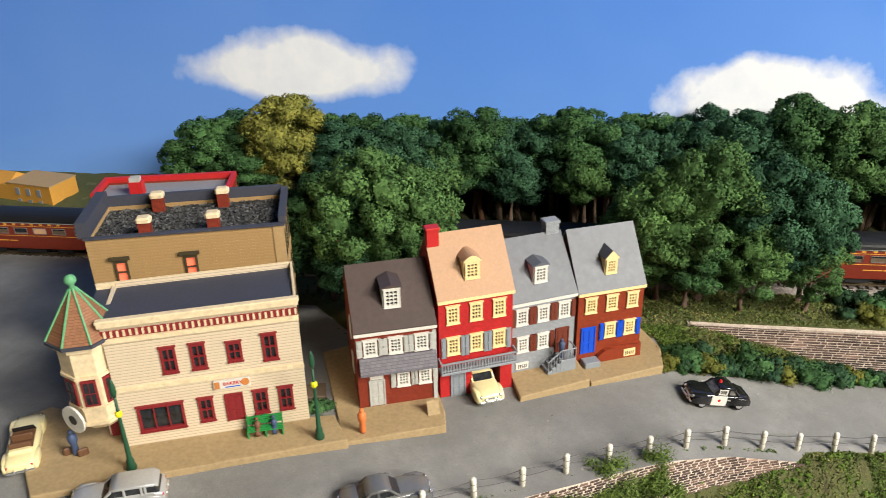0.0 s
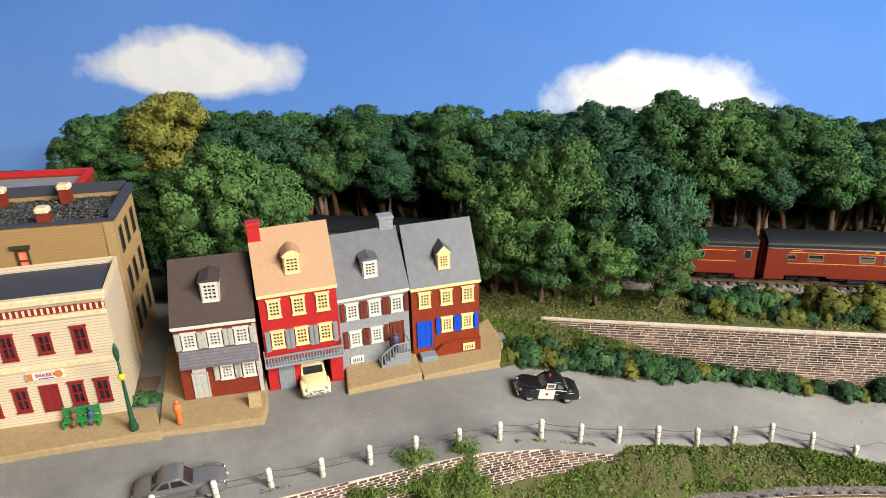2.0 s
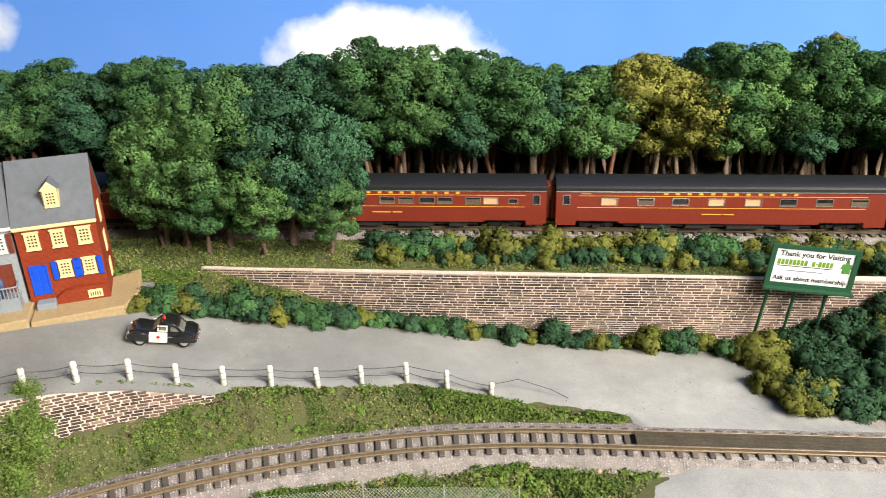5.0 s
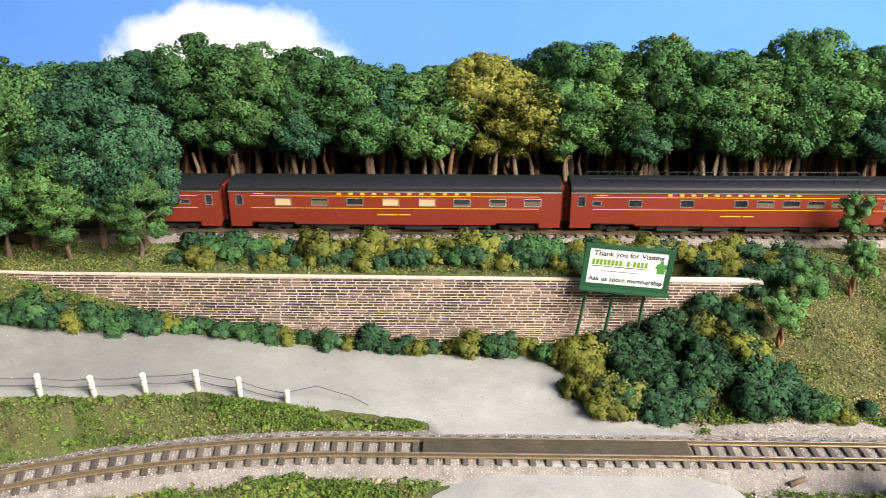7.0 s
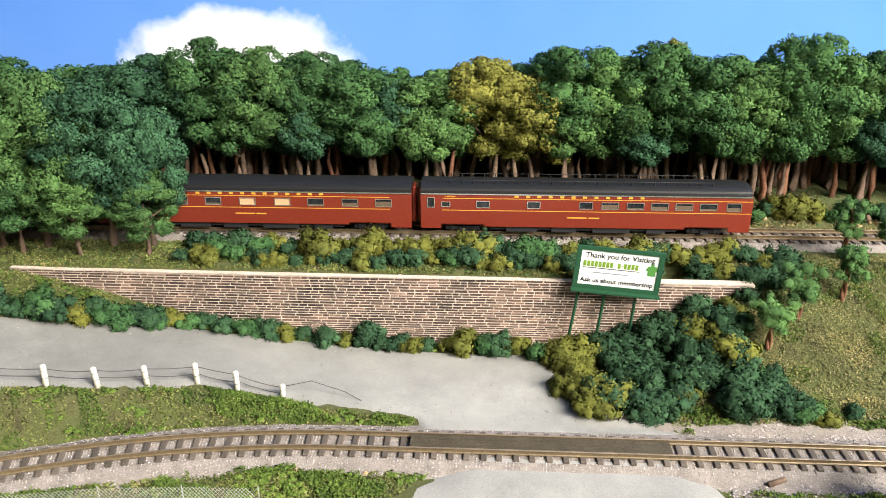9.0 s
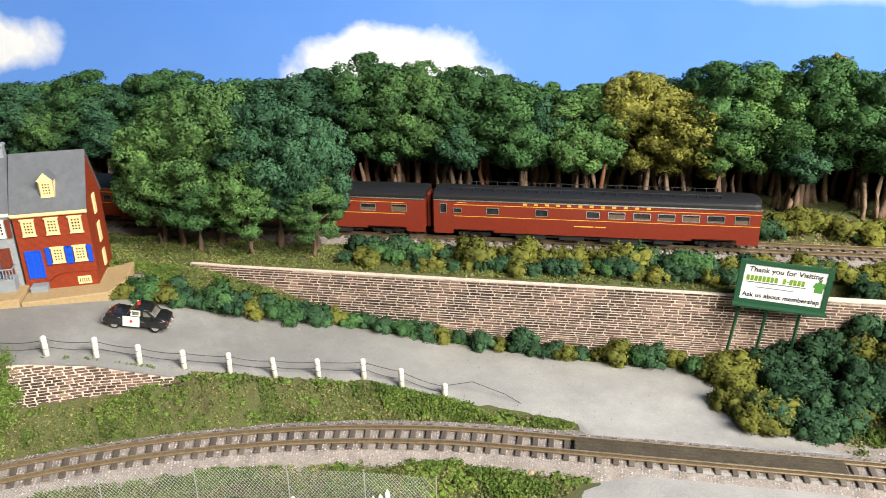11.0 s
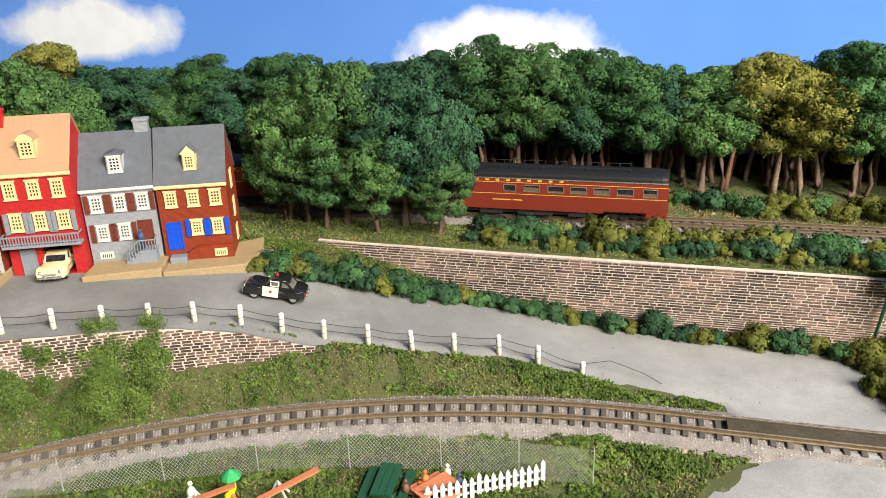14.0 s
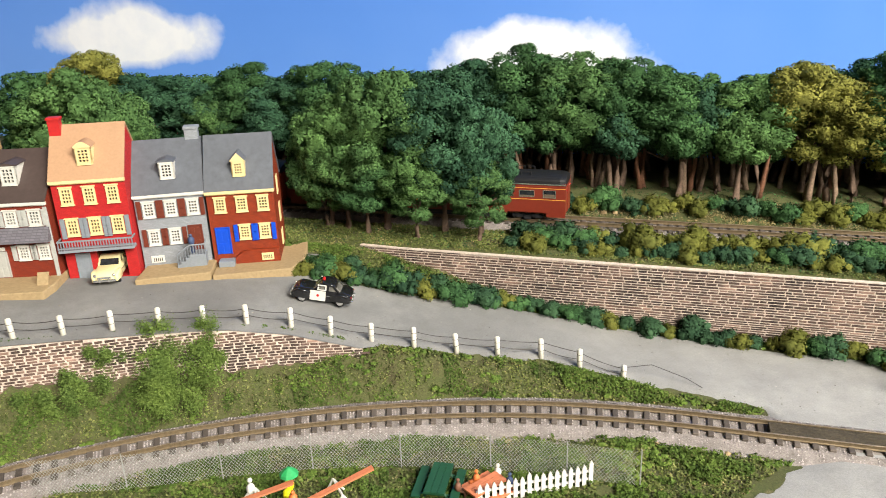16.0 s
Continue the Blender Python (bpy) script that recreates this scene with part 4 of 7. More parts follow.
def build_bushes():
    rng = random.Random(8)
    kinds = {k: [bush_kind(60 + 7 * i + j, m, 0.62, "small %s foam bush on the bank" % w) for j in range(3)]
             for i, (k, m, w) in enumerate((("d", BUSH, "dark green"), ("o", OLIVE, "olive-yellow"), ("g", GREEN, "mid-green")))}

    def plant(k, x, y, s=1.0, z=None):
        copy_thing(rng.choice(kinds[k]), P(x, y, (land(x, y) if z is None else z) - 0.05, rng.uniform(0, 360)) @ Matrix.Scale(s * rng.uniform(0.85, 1.2), 4))
    # hedge on top of the wall
    x = 19.6
    while x < 47.5:
        k = rng.choice("ddoogd")
        plant(k, x, 35.55 + rng.uniform(-0.3, 0.3), rng.uniform(0.9, 1.35))
        plant(rng.choice("ddooogd"), x + 0.3, 36.7 + rng.uniform(-0.35, 0.3), rng.uniform(1.2, 1.8))
        x += rng.uniform(0.6, 0.95)
    # at the foot of the wall, along the street
    x = 10.6
    while x < 36.8:
        y = float(np.interp(x, FAR_X, FAR_Y)) + 0.35
        plant(rng.choice("ddoodg"), x, y + rng.uniform(-0.1, 0.35), rng.uniform(1.0, 1.6))
        x += rng.uniform(0.6, 1.0)
    for x, y, k, s in ((10.3, 30.7, "o", 1.2), (10.9, 31.6, "o", 1.2), (11.2, 30.9, "d", 1.0), (12.1, 32.2, "d", 1.1), (12.7, 31.3, "g", 0.9), (13.6, 32.0, "o", 0.9), (16.2, 32.5, "o", 1.1), (18.3, 32.9, "d", 1.2), (19, 33.0, "g", 1.1),
                       (-4.6, 24.9, "g", 1.0), (-4.1, 25.2, "g", 0.8)):
        plant(k, x, y, s)
    # the mass below the billboard
    for x, y, k, s in ((37.4, 32.9, "o", 1.7), (38.2, 33.3, "o", 2.0), (38.9, 33.2, "o", 1.8), (39.6, 33.4, "d", 1.9), (40.5, 33.4, "d", 2.1), (41.3, 33.6, "d", 2.0), (42.3, 33.7, "d", 1.9), (43.2, 33.9, "d", 1.7)):
        plant(k, x, y, s)
    for i in range(64):
        u, v = rng.random(), rng.random()
        x = 37.2 + u * 7.2
        y = 28.2 + (1 - v) * (5.6 - abs(u - 0.35) * 3) + (0.6 if u > 0.6 else 0) + (1 - u) * 0.9
        k = "o" if u < 0.22 else rng.choice("ddddo" if rng.random() < 0.7 else "d")
        plant(k, x, y, rng.uniform(1.2, 1.8))
    for x, y, k, s in ((45.8, 29.0, "d", 1.2), (46.6, 28.8, "d", 1.1), (47.2, 28.4, "o", 0.8), (48.4, 28.9, "d", 1.0), (44.9, 30.4, "g", 0.8), (45.5, 34.6, "d", 1.3), (46.3, 35.3, "d", 1.4), (47.2, 35.9, "d", 1.2), (44.6, 33.8, "o", 1.1), (45.1, 33.0, "d", 1.2),
                       (45.2, 29.6, "d", 1.4), (45.6, 30.3, "d", 1.2), (46.0, 29.4, "d", 1.3), (44.8, 31.2, "d", 1.3), (44.4, 32.0, "o", 1.2), (44.0, 33.0, "d", 1.4), (46.4, 28.6, "g", 1.1), (53, 29, "g", 0.9), (51.2, 28.8, "g", 0.8), (54.5, 32.5, "g", 1.0)):
        plant(k, x, y, s)
    # behind the main track
    x = 21.5
    while x < 64:
        plant(rng.choice("oogd"), x, 41.3 + rng.uniform(-0.2, 0.6), rng.uniform(0.95, 1.7))
        x += rng.uniform(0.55, 1.1)
    for ks in kinds.values():
        for t in ks:
            bpy.data.objects.remove(t)
    # wispy green shrubs that hang over the street wall
    for x, y, z, r, seed in ((8.2, 23.2, 1.35, 2.0, 1), (9.2, 23.9, 1.9, 0.9, 2), (6.9, 23.0, 1.9, 1.1, 5), (7.8, 22.5, 0.5, 1.7, 7), (4.9, 21.3, 1.0, 1.1, 3), (4.0, 20.2, 0.5, 1.0, 4), (5.6, 22.0, 1.8, 0.6, 8)):
        g = np.random.RandomState(seed)
        hub = g.normal(0, 1, (int(14 * r), 3)) * np.array([0.46, 0.26, 0.36]) * r
        d = hub[g.randint(0, len(hub), int(8500 * r))]
        d = d + g.normal(0, 0.17, d.shape) * np.array([1.0, 0.7, 1.0]) * r ** 0.5
        v, f = flakes(d, g.normal(0, 1, d.shape) + np.array((0, -0.4, 0.6)), 0.04, g)
        m = M()
        m.v, m.f = v.tolist(), [tuple(q) for q in f.tolist()]
        tagged(part("shrub", m, SHRUB, at=P(x, y, z)), "wispy olive-green shrub against the street wall", "shrub")


def build_saplings():
    """Small bushy trees with twisted red-brown trunks on the slope."""
    for i, (x, y, h, w) in enumerate(((45.9, 32.0, 2.3, 1.9), (47.6, 33.6, 2.5, 2.0), (49.8, 34.6, 2.6, 1.7), (50.6, 37.0, 3.2, 1.7), (52.6, 36.2, 3.1, 1.9), (48.2, 23.6, 3.0, 2.0), (54.6, 31.0, 2.4, 1.6))):
        rng = np.random.RandomState(80 + i)
        t = thing("sapling", P(x, y, land(x, y)), "small green model tree with twisted red-brown trunk", "tree", "small trees on the slope")
        m = M()
        for k in range(2):
            m.tube([(0.07 * math.sin(s * 1.1 + k * 3.1), 0.07 * math.cos(s * 1.1 + k * 3.1), -0.15 + s * h * 0.13) for s in range(8)], [0.09 - 0.007 * s for s in range(8)], 6)
        part("trunk", m, BARK_RED, t, smooth=True)
        c = np.stack([rng.normal(0, w * 0.2, 26), rng.normal(0, w * 0.2, 26), rng.uniform(h * 0.42, h * 0.95, 26)], 1)
        part("crown", tufted(c, rng.uniform(0.2, 0.36, 26) * w / 1.9, 1500, 0.045, rng, hubs=np.tile((0, -0.2, 0.95), (26, 1)), keep=-0.8), BRIGHT, t)


def on_road(x, y):
    return post_y(x) - 0.05 < y < float(np.interp(x, FAR_X, FAR_Y)) + 0.3 and x < 41.2


def build_turf():
    rng = np.random.RandomState(6)

    def cover(name, label, mat, n, area, size, keep, tall=0.07):
        x0, x1, y0, y1 = area
        pts = []
        while len(pts) < n:
            x, y = rng.uniform(x0, x1), rng.uniform(y0, y1)
            if keep(x, y):
                pts.append((x, y, land(x, y) + rng.uniform(0, tall)))
        p = np.array(pts)
        v, f = flakes(p, rng.normal(0, 0.9, p.shape) + np.array((0, -0.5, 0.7)), size, rng)
        m = M()
        m.v, m.f = v.tolist(), [tuple(q) for q in f.tolist()]
        tagged(part(name, m, mat), label, "ground cover", kind="stuff")

    def clump(x, y, s, cut):
        return noise.noise((x * s, y * s, 4.2)) > cut

    def free(x, y):
        if abs(y - siding_y(x)) < (1.4 * slant(x) if x < 42 else 1.9) + 0.25 * noise.noise((x * 1.3, y * 1.3, 8.0)) or 37.7 < y < 40.6:
            return False
        if y < siding_y(x) and float(np.interp(y, [4, 20, 22.5, 24.2, 25.6], [25, 29.2, 30.4, 31.6, 33.2])) - 0.3 < x < 42.3:
            return False
        return not on_road(x, y) and not (27 < x < 41.3 and (28.6 if x < 31.2 else 26) < y < 33.5)
    cover("turf", "mixed green and straw flock on the banks", TURF, 130000, (2, 60, 16, 38), 0.055, lambda x, y: free(x, y) and not (x > 43 and y > 28.5) and clump(x, y, 0.9, -0.42), 0.1)
    cover("turf_clumps", "bright green coarse flock in patches", TURF_GREEN, 105000, (2, 60, 17, 34), 0.052, lambda x, y: free(x, y) and (clump(x, y, 0.5, 0.08) or clump(x, y, 1.7, 0.3)) and y < 34 and not (x > 43 and y > 28.5), 0.2)
    # coarse foam tufts
    c = []
    while len(c) < 1100:
        x, y = rng.uniform(3, 40), rng.uniform(18, 34)
        if free(x, y) and (clump(x, y, 0.55, 0.12) or rng.rand() < 0.06):
            c.append((x, y, land(x, y) + 0.03))
    c = np.array(c)
    m = tufted(c, rng.uniform(0.07, 0.19, len(c)), 1100, 0.055, rng, squash=0.55, hubs=np.tile((0, 0, 1.0), (len(c), 1)), keep=-0.3)
    tagged(part("turf_tufts", m, TURF_GREEN), "bright green coarse foam tufts on the bank", "ground cover", kind="stuff")
    cover("hill_turf", "dry green and straw flock on the open slope", HILL, 60000, (41.5, 60, 27.4, 37.4), 0.038, free, 0.08)
    cover("hill_patches", "fresh green flock in patches on the open slope", TURF_GREEN, 9000, (42.5, 60, 27.6, 36.5), 0.045, lambda x, y: free(x, y) and clump(x, y, 0.8, 0.22), 0.14)
    cover("hill_straw", "pale straw strewn on the open slope", STRAW, 9000, (43, 60, 27.6, 37), 0.035, lambda x, y: free(x, y) and clump(x + 30, y, 0.7, 0.2), 0.1)
    cover("grit", "fine straw-coloured grit on the banks", STRAW, 12000, (2, 60, 17, 37.5), 0.028, free, 0.06)
    cover("litter", "pale straw-coloured litter among the grass", STRAW, 7000, (8, 62, 20, 42.5), 0.05, lambda x, y: free(x, y) and (clump(x, y, 0.6, 0.25) or 40.6 < y < 41.6))
    bits = []
    while len(bits) < 900:
        x, y = rng.uniform(-14, 41), rng.uniform(18, 34)
        if on_road(x, y):
            near = min(y - post_y(x), float(np.interp(x, FAR_X, FAR_Y)) - y)
            if rng.rand() < 0.12 + 0.8 * math.exp(-max(0.0, near) * 1.6):
                bits.append((x, y, road_z(x) + 0.035))
    bits = np.array(bits)
    v, f = flakes(bits, np.tile((0, 0, 1.0), (len(bits), 1)), 0.032, rng)
    m = M()
    m.v, m.f = v.tolist(), [tuple(q) for q in f.tolist()]
    tagged(part("road_litter", m, LITTER), "dark crumbs and pale grit strewn on the street", "litter", kind="stuff")
    cover("rubble", "tan straw rubble along the main track", STRAW, 7000, (18, 62, 40.6, 41.5), 0.05, lambda x, y: clump(x, y, 1.1, -0.15), 0.05)
    cover("forest_floor", "dark green flock under the trees", GREEN, 9000, (-8, 62, 33, 44), 0.06, lambda x, y: free(x, y) and y > 34)


# ---- houses ----
def holed(m, w, z0, z1, y0, y1, holes, x0=0.0):
    """A slab from x0 to w, in one piece, with openings (x0, x1, z0, z1) right through it."""
    xs = sorted({x0, w, *[h[0] for h in holes], *[h[1] for h in holes]})
    zs = sorted({z0, z1, *[h[2] for h in holes], *[h[3] for h in holes]})
    nx, nz, b = len(xs), len(zs), len(m.v)

    def solid(i, j):
        if not (0 <= i < nx - 1 and 0 <= j < nz - 1):
            return False
        cx, cz = (xs[i] + xs[i + 1]) / 2, (zs[j] + zs[j + 1]) / 2
        return not any(h[0] < cx < h[1] and h[2] < cz < h[3] for h in holes)
    ids = {}

    def v(i, j, k):
        if (i, j, k) not in ids:
            ids[i, j, k] = len(m.v)
            m.v.append((xs[i], (y0, y1)[k], zs[j]))
        return ids[i, j, k]
    for i in range(nx - 1):
        for j in range(nz - 1):
            if not solid(i, j):
                continue
            m.f += [(v(i, j, 0), v(i + 1, j, 0), v(i + 1, j + 1, 0), v(i, j + 1, 0)), (v(i, j, 1), v(i, j + 1, 1), v(i + 1, j + 1, 1), v(i + 1, j, 1))]
            for di, dj, p, q in ((-1, 0, (i, j + 1), (i, j)), (1, 0, (i + 1, j), (i + 1, j + 1)), (0, -1, (i, j), (i + 1, j)), (0, 1, (i + 1, j + 1), (i, j + 1))):
                if not solid(i + di, j + dj):
                    m.f.append((v(*p, 0), v(*p, 1), v(*q, 1), v(*q, 0)))
    return m


SMALL = [0.84]


def window(parent, x, z, w, h, mat, nx=3, nz=4, pane=None, y=0.0, name="window"):
    """A framed window in the wall's face y, looking towards -y, with its glazing bars and one pane behind."""
    w, h = w * SMALL[0], h * SMALL[0]
    f, bw = 0.075, 0.019
    x0, x1, z0, z1 = x - w / 2, x + w / 2, z - h / 2, z + h / 2
    pw, ph = (w - 2 * f) / nx, (h - 2 * f) / nz
    lights = [(x0 + f + i * pw + bw, x0 + f + (i + 1) * pw - bw, z0 + f + j * ph + bw, z0 + f + (j + 1) * ph - bw) for i in range(nx) for j in range(nz)]
    m = holed(M(), x1, z0, z1, y - 0.06, y + 0.05, lights, x0)
    fr = part(name, m, mat, parent)
    part("pane", M().box(x0 + 0.02, x1 - 0.02, y + 0.05, y + 0.07, z0 + 0.02, z1 - 0.02), pane or GLASS, fr)
    part("lintel", M().box(x0 - 0.04, x1 + 0.04, y - 0.09, y - 0.004, z1 + 0.002, z1 + 0.055), mat, fr)
    part("sill", M().box(x0 - 0.03, x1 + 0.03, y - 0.09, y - 0.004, z0 - 0.045, z0 - 0.002), mat, fr)
    return fr


def shutter(parent, x, z, w, h, mat):
    m = M().box(x - w / 2, x + w / 2, -0.07, -0.003, z - h / 2, z + h / 2)
    for k in range(2):
        zc = z + (k - 0.5) * h * 0.46
        m.box(x - w * 0.32, x + w * 0.32, -0.09, -0.07, zc - h * 0.17, zc + h * 0.17)
    return part("shutter", m, mat, parent)


def panel_door(parent, x, z0, w, h, mat, y=0.0, name="door"):
    m = M().box(x - w / 2, x + w / 2, y - 0.03, y + 0.04, z0, z0 + h)
    m.box(x - w / 2 - 0.05, x - w / 2, y - 0.06, y + 0.05, z0, z0 + h + 0.05).box(x + w / 2, x + w / 2 + 0.05, y - 0.06, y + 0.05, z0, z0 + h + 0.05)
    m.box(x - w / 2, x + w / 2, y - 0.06, y + 0.05, z0 + h, z0 + h + 0.05)
    for a in (-0.22, 0.22):
        for b, c in ((0.08, 0.42), (0.5, 0.92)):
            m.box(x + a * w - 0.15 * w, x + a * w + 0.15 * w, y - 0.05, y - 0.03, z0 + b * h, z0 + c * h)
    return part(name, m, mat, parent)


def dormer(parent, x, zf, slope, w, h, mat, roof, arched=0):
    """A dormer standing on the front slope; zf: height above the eave where its foot meets the roof."""
    w, h = w * 1.0, h * 1.02
    y0 = zf / slope - 0.05
    back = (zf + h) / slope + 0.05
    d = thing("dormer", P(x, y0, zf + EAVE[0]), "", "")
    d.parent = parent
    for key in ("label", "category"):
        if key in d:
            del d[key]
    m = M()
    dep = back - y0
    for sx in (-1, 1):
        a, b = sx * w / 2, sx * (w / 2 - 0.07)
        m.loft([[(a, 0, 0), (a, 0, h), (a, dep, h)], [(b, 0, 0), (b, 0, h), (b, dep, h)]])
    holed(m, w / 2, 0, h, 0, 0.06, [(-w / 2 + 0.12, w / 2 - 0.12, 0.12, h - 0.1)], -w / 2)
    part("cheek", m, mat, d)
    window(d, 0, h / 2 + 0.01, (w - 0.12) / SMALL[0], (h - 0.14) / SMALL[0], mat, 3, 4, name="dormer_window")
    r = M()
    if arched == 1:
        pts = [(-w / 2 - 0.06 + (w + 0.12) * k / 8, h + 0.24 * math.sin(math.pi * k / 8)) for k in range(9)]
    elif arched == 2:
        pts = [(-w / 2 - 0.06, h), (0, h + 0.36), (w / 2 + 0.06, h)]
    else:
        pts = [(-w / 2 - 0.06, h + 0.02), (0, h + 0.14), (w / 2 + 0.06, h + 0.02)]
    low = [(px, h - 0.02) for px, _ in reversed(pts)]
    ring = pts + low
    r.loft([[(px, -0.08, pz) for px, pz in ring], [(px, dep + 0.35, pz) for px, pz in ring]])
    part("dormer_roof", r, roof, d)
    if arched:
        g = M()
        g.loft([[(px * 0.92, -0.1, pz) for px, pz in ring], [(px * 0.92, -0.075, pz) for px, pz in ring]])
        part("gable", g, mat, d)


EAVE = [0.0]


def house(at, w, wall_h, half, rise, wall, roof, trim, label, holes, side=None, chim=None):
    """Walls, gables and roof. Front left corner of the foot at the origin, depth along y."""
    t = thing("row_house", at, label, "house", "row houses")
    EAVE[0] = wall_h
    dep = 2 * half
    part("front_wall", holed(M(), w, 0, wall_h, 0, 0.12, holes), wall, t)
    sm = M()
    for x0 in (0.0, w - 0.12):
        prof = [(0.12, 0), (dep, 0), (dep, wall_h), (half, wall_h + rise), (0.12, wall_h + 0.12 * rise / half)]
        sm = M().loft([[(x0, y, z) for y, z in prof], [(x0 + 0.12, y, z) for y, z in prof]])
        part("side_wall", sm, wall, t)
    part("back_wall", M().box(0.12, w - 0.12, dep - 0.12, dep, 0, wall_h), wall, t)
    part("foundation", M().box(-0.02, w + 0.02, -0.02, dep + 0.02, -0.9, 0.0), wall, t)
    sl = rise / half
    r = M()
    th, ov = 0.09, 0.12
    sec = [(-ov, wall_h - ov * sl + 0.02), (half, wall_h + rise + 0.02), (dep + ov, wall_h - ov * sl + 0.02), (dep + ov, wall_h - ov * sl + th + 0.02), (half, wall_h + rise + th + 0.03), (-ov, wall_h - ov * sl + th + 0.02)]
    r.loft([[(x, y, z) for y, z in sec] for x in (-0.05, w * 0.25, w * 0.5, w * 0.75, w + 0.05)])
    part("roof", r, roof, t)
    part("cornice", M().box(-0.05, w + 0.05, -0.14, -0.002, wall_h - 0.17, wall_h - 0.04).box(-0.02, w + 0.02, -0.08, -0.002, wall_h - 0.22, wall_h - 0.17), trim, t)
    if chim:
        cx, cy, cw, ch, cmat = chim
        z = wall_h + rise - abs(cy - half) * sl - 0.15
        ck = part("chimney", M().box(cx - cw / 2, cx + cw / 2, cy - cw * 0.4, cy + cw * 0.4, z, z + ch), cmat, t)
        part("chimney_cap", M().box(cx - cw / 2 - 0.05, cx + cw / 2 + 0.05, cy - cw * 0.4 - 0.05, cy + cw * 0.4 + 0.05, z + ch - 0.02, z + ch + 0.1, ch=0.03), cmat, ck)
    return t


def hole(x, z, w, h):
    w, h = w * SMALL[0], h * SMALL[0]
    return (x - w / 2 + 0.04, x + w / 2 - 0.04, z - h / 2 + 0.04, z + h / 2 - 0.04)


def build_row_houses():
    # dark-roofed house with a pent roof over its ground floor
    W, H = 3.23, 3.62
    up, dn = (0.58, 1.6, 2.65), (1.85, 2.75)
    t = house(P(-2.74, 25.04, 3.45, 19.3), W, H, 2.15, 1.8, BRICK2, ROOF_BROWN, WHITE, "russet brick row house with dark brown roof and pent roof",
              [hole(x, 2.84, 0.66, 0.86) for x in up] + [hole(x, 1.2, 0.62, 0.82) for x in dn])
    for x in up:
        window(t, x, 2.84, 0.66, 0.86, WHITE)
        shutter(t, x - 0.44, 2.84, 0.22, 0.76, LGREY), shutter(t, x + 0.44, 2.84, 0.22, 0.76, LGREY)
    for x in dn:
        window(t, x, 1.2, 0.62, 0.82, WHITE)
        shutter(t, x - 0.42, 1.2, 0.2, 0.72, LGREY), shutter(t, x + 0.42, 1.2, 0.2, 0.72, LGREY)
    panel_door(t, 0.75, 0.05, 0.55, 1.2, LGREY)
    part("fanlight", M().box(0.48, 1.02, -0.05, -0.003, 1.33, 1.5), WHITE, t)
    pr = M().loft([[(x, 0, 2.4), (x, -0.12, 2.4), (x, -0.46, 1.86), (x, -0.46, 1.78), (x, 0, 1.78)] for x in (0.1, 1.6, W - 0.02)])
    part("pent_roof", pr, brickwork("slate_shingle", srgb(108, 104, 110), srgb(84, 82, 88), 0.22, 0.11, 0.5), t, "grey shingled pent roof")
    part("downpipe", M().box(W - 0.14, W + 0.02, -0.06, -0.002, 0, H - 0.3), LGREY, t)
    for z in (0.9, 2.6):
        part("side_window", M().box(-0.06, -0.004, 1.2, 1.75, z, z + 0.9, ch=0.02), WHITE, t)
    dormer(t, 1.62, 0.55, 1.8 / 2.15, 0.75, 0.92, WHITE, ROOF_BROWN)
    # red house with a carriage entry and balcony
    W, H = 3.2, 4.8
    xs = (0.6, 1.6, 2.6)
    t = house(P(0.39, 26.53, 3.05, 23.6), W, H, 1.65, 2.05, RED, ROOF_TAN, YELLOW, "bright red brick row house with tan roof and balcony",
              [hole(x, 4.02, 0.64, 0.95) for x in xs] + [hole(x, 2.55, 0.64, 0.95) for x in xs] + [(1.4, 2.68, 0, 1.35)], chim=(0.22, 1.5, 0.5, 0.75, REDP))
    for x in xs:
        window(t, x, 4.02, 0.64, 0.95, YELLOW), window(t, x, 2.55, 0.64, 0.95, YELLOW)
        shutter(t, x - 0.42, 2.5, 0.2, 0.95, GREY), shutter(t, x + 0.42, 2.5, 0.2, 0.95, GREY)
    panel_door(t, 0.78, 0.02, 0.56, 1.2, GREY)
    b = part("balcony", M().box(-0.08, W + 0.06, -0.55, -0.002, 1.5, 1.6, ch=0.02), GREY, t, "grey balcony with railing")
    rl = M().box(-0.08, W + 0.06, -0.54, -0.48, 2.0, 2.06).box(-0.08, W + 0.06, -0.54, -0.48, 1.68, 1.72)
    for s in (-0.08, W):
        rl.box(s, s + 0.06, -0.48, -0.002, 2.0, 2.06)
    part("railing", rl, GREY, b)
    for k in range(27):
        x = -0.06 + k * (W + 0.04) / 26
        part("baluster", M().box(x, x + 0.04, -0.53, -0.49, 1.6, 2.02), GREY, b)
    dormer(t, 1.55, 0.5, 2.05 / 1.65, 0.72, 0.85, YELLOW, ROOF_TAN, 1)
    # the carriage entry's floor, sides and back
    part("entry", M().box(1.3, 1.4, 0.12, 2.9, 0, 1.4).box(2.68, 2.78, 0.12, 2.9, 0, 1.4).box(1.3, 2.78, 0.12, 2.9, 1.36, 1.45).box(1.3, 2.78, 2.9, 3.0, 0, 1.4), BROWN, t)
    # grey house with steps
    W, H = 3.14, 3.55
    t = house(P(3.15, 28.41, 3.2, 26.0), W, H, 1.8, 2.05, GREYBRICK, ROOF_GREY, WHITE, "grey brick row house with brown shutters and front steps",
              [hole(x, 2.78, 0.64, 0.88) for x in xs] + [hole(x, 1.4, 0.62, 0.86) for x in (0.66, 1.62)], chim=(2.75, 1.95, 0.62, 0.85, GREYBRICK))
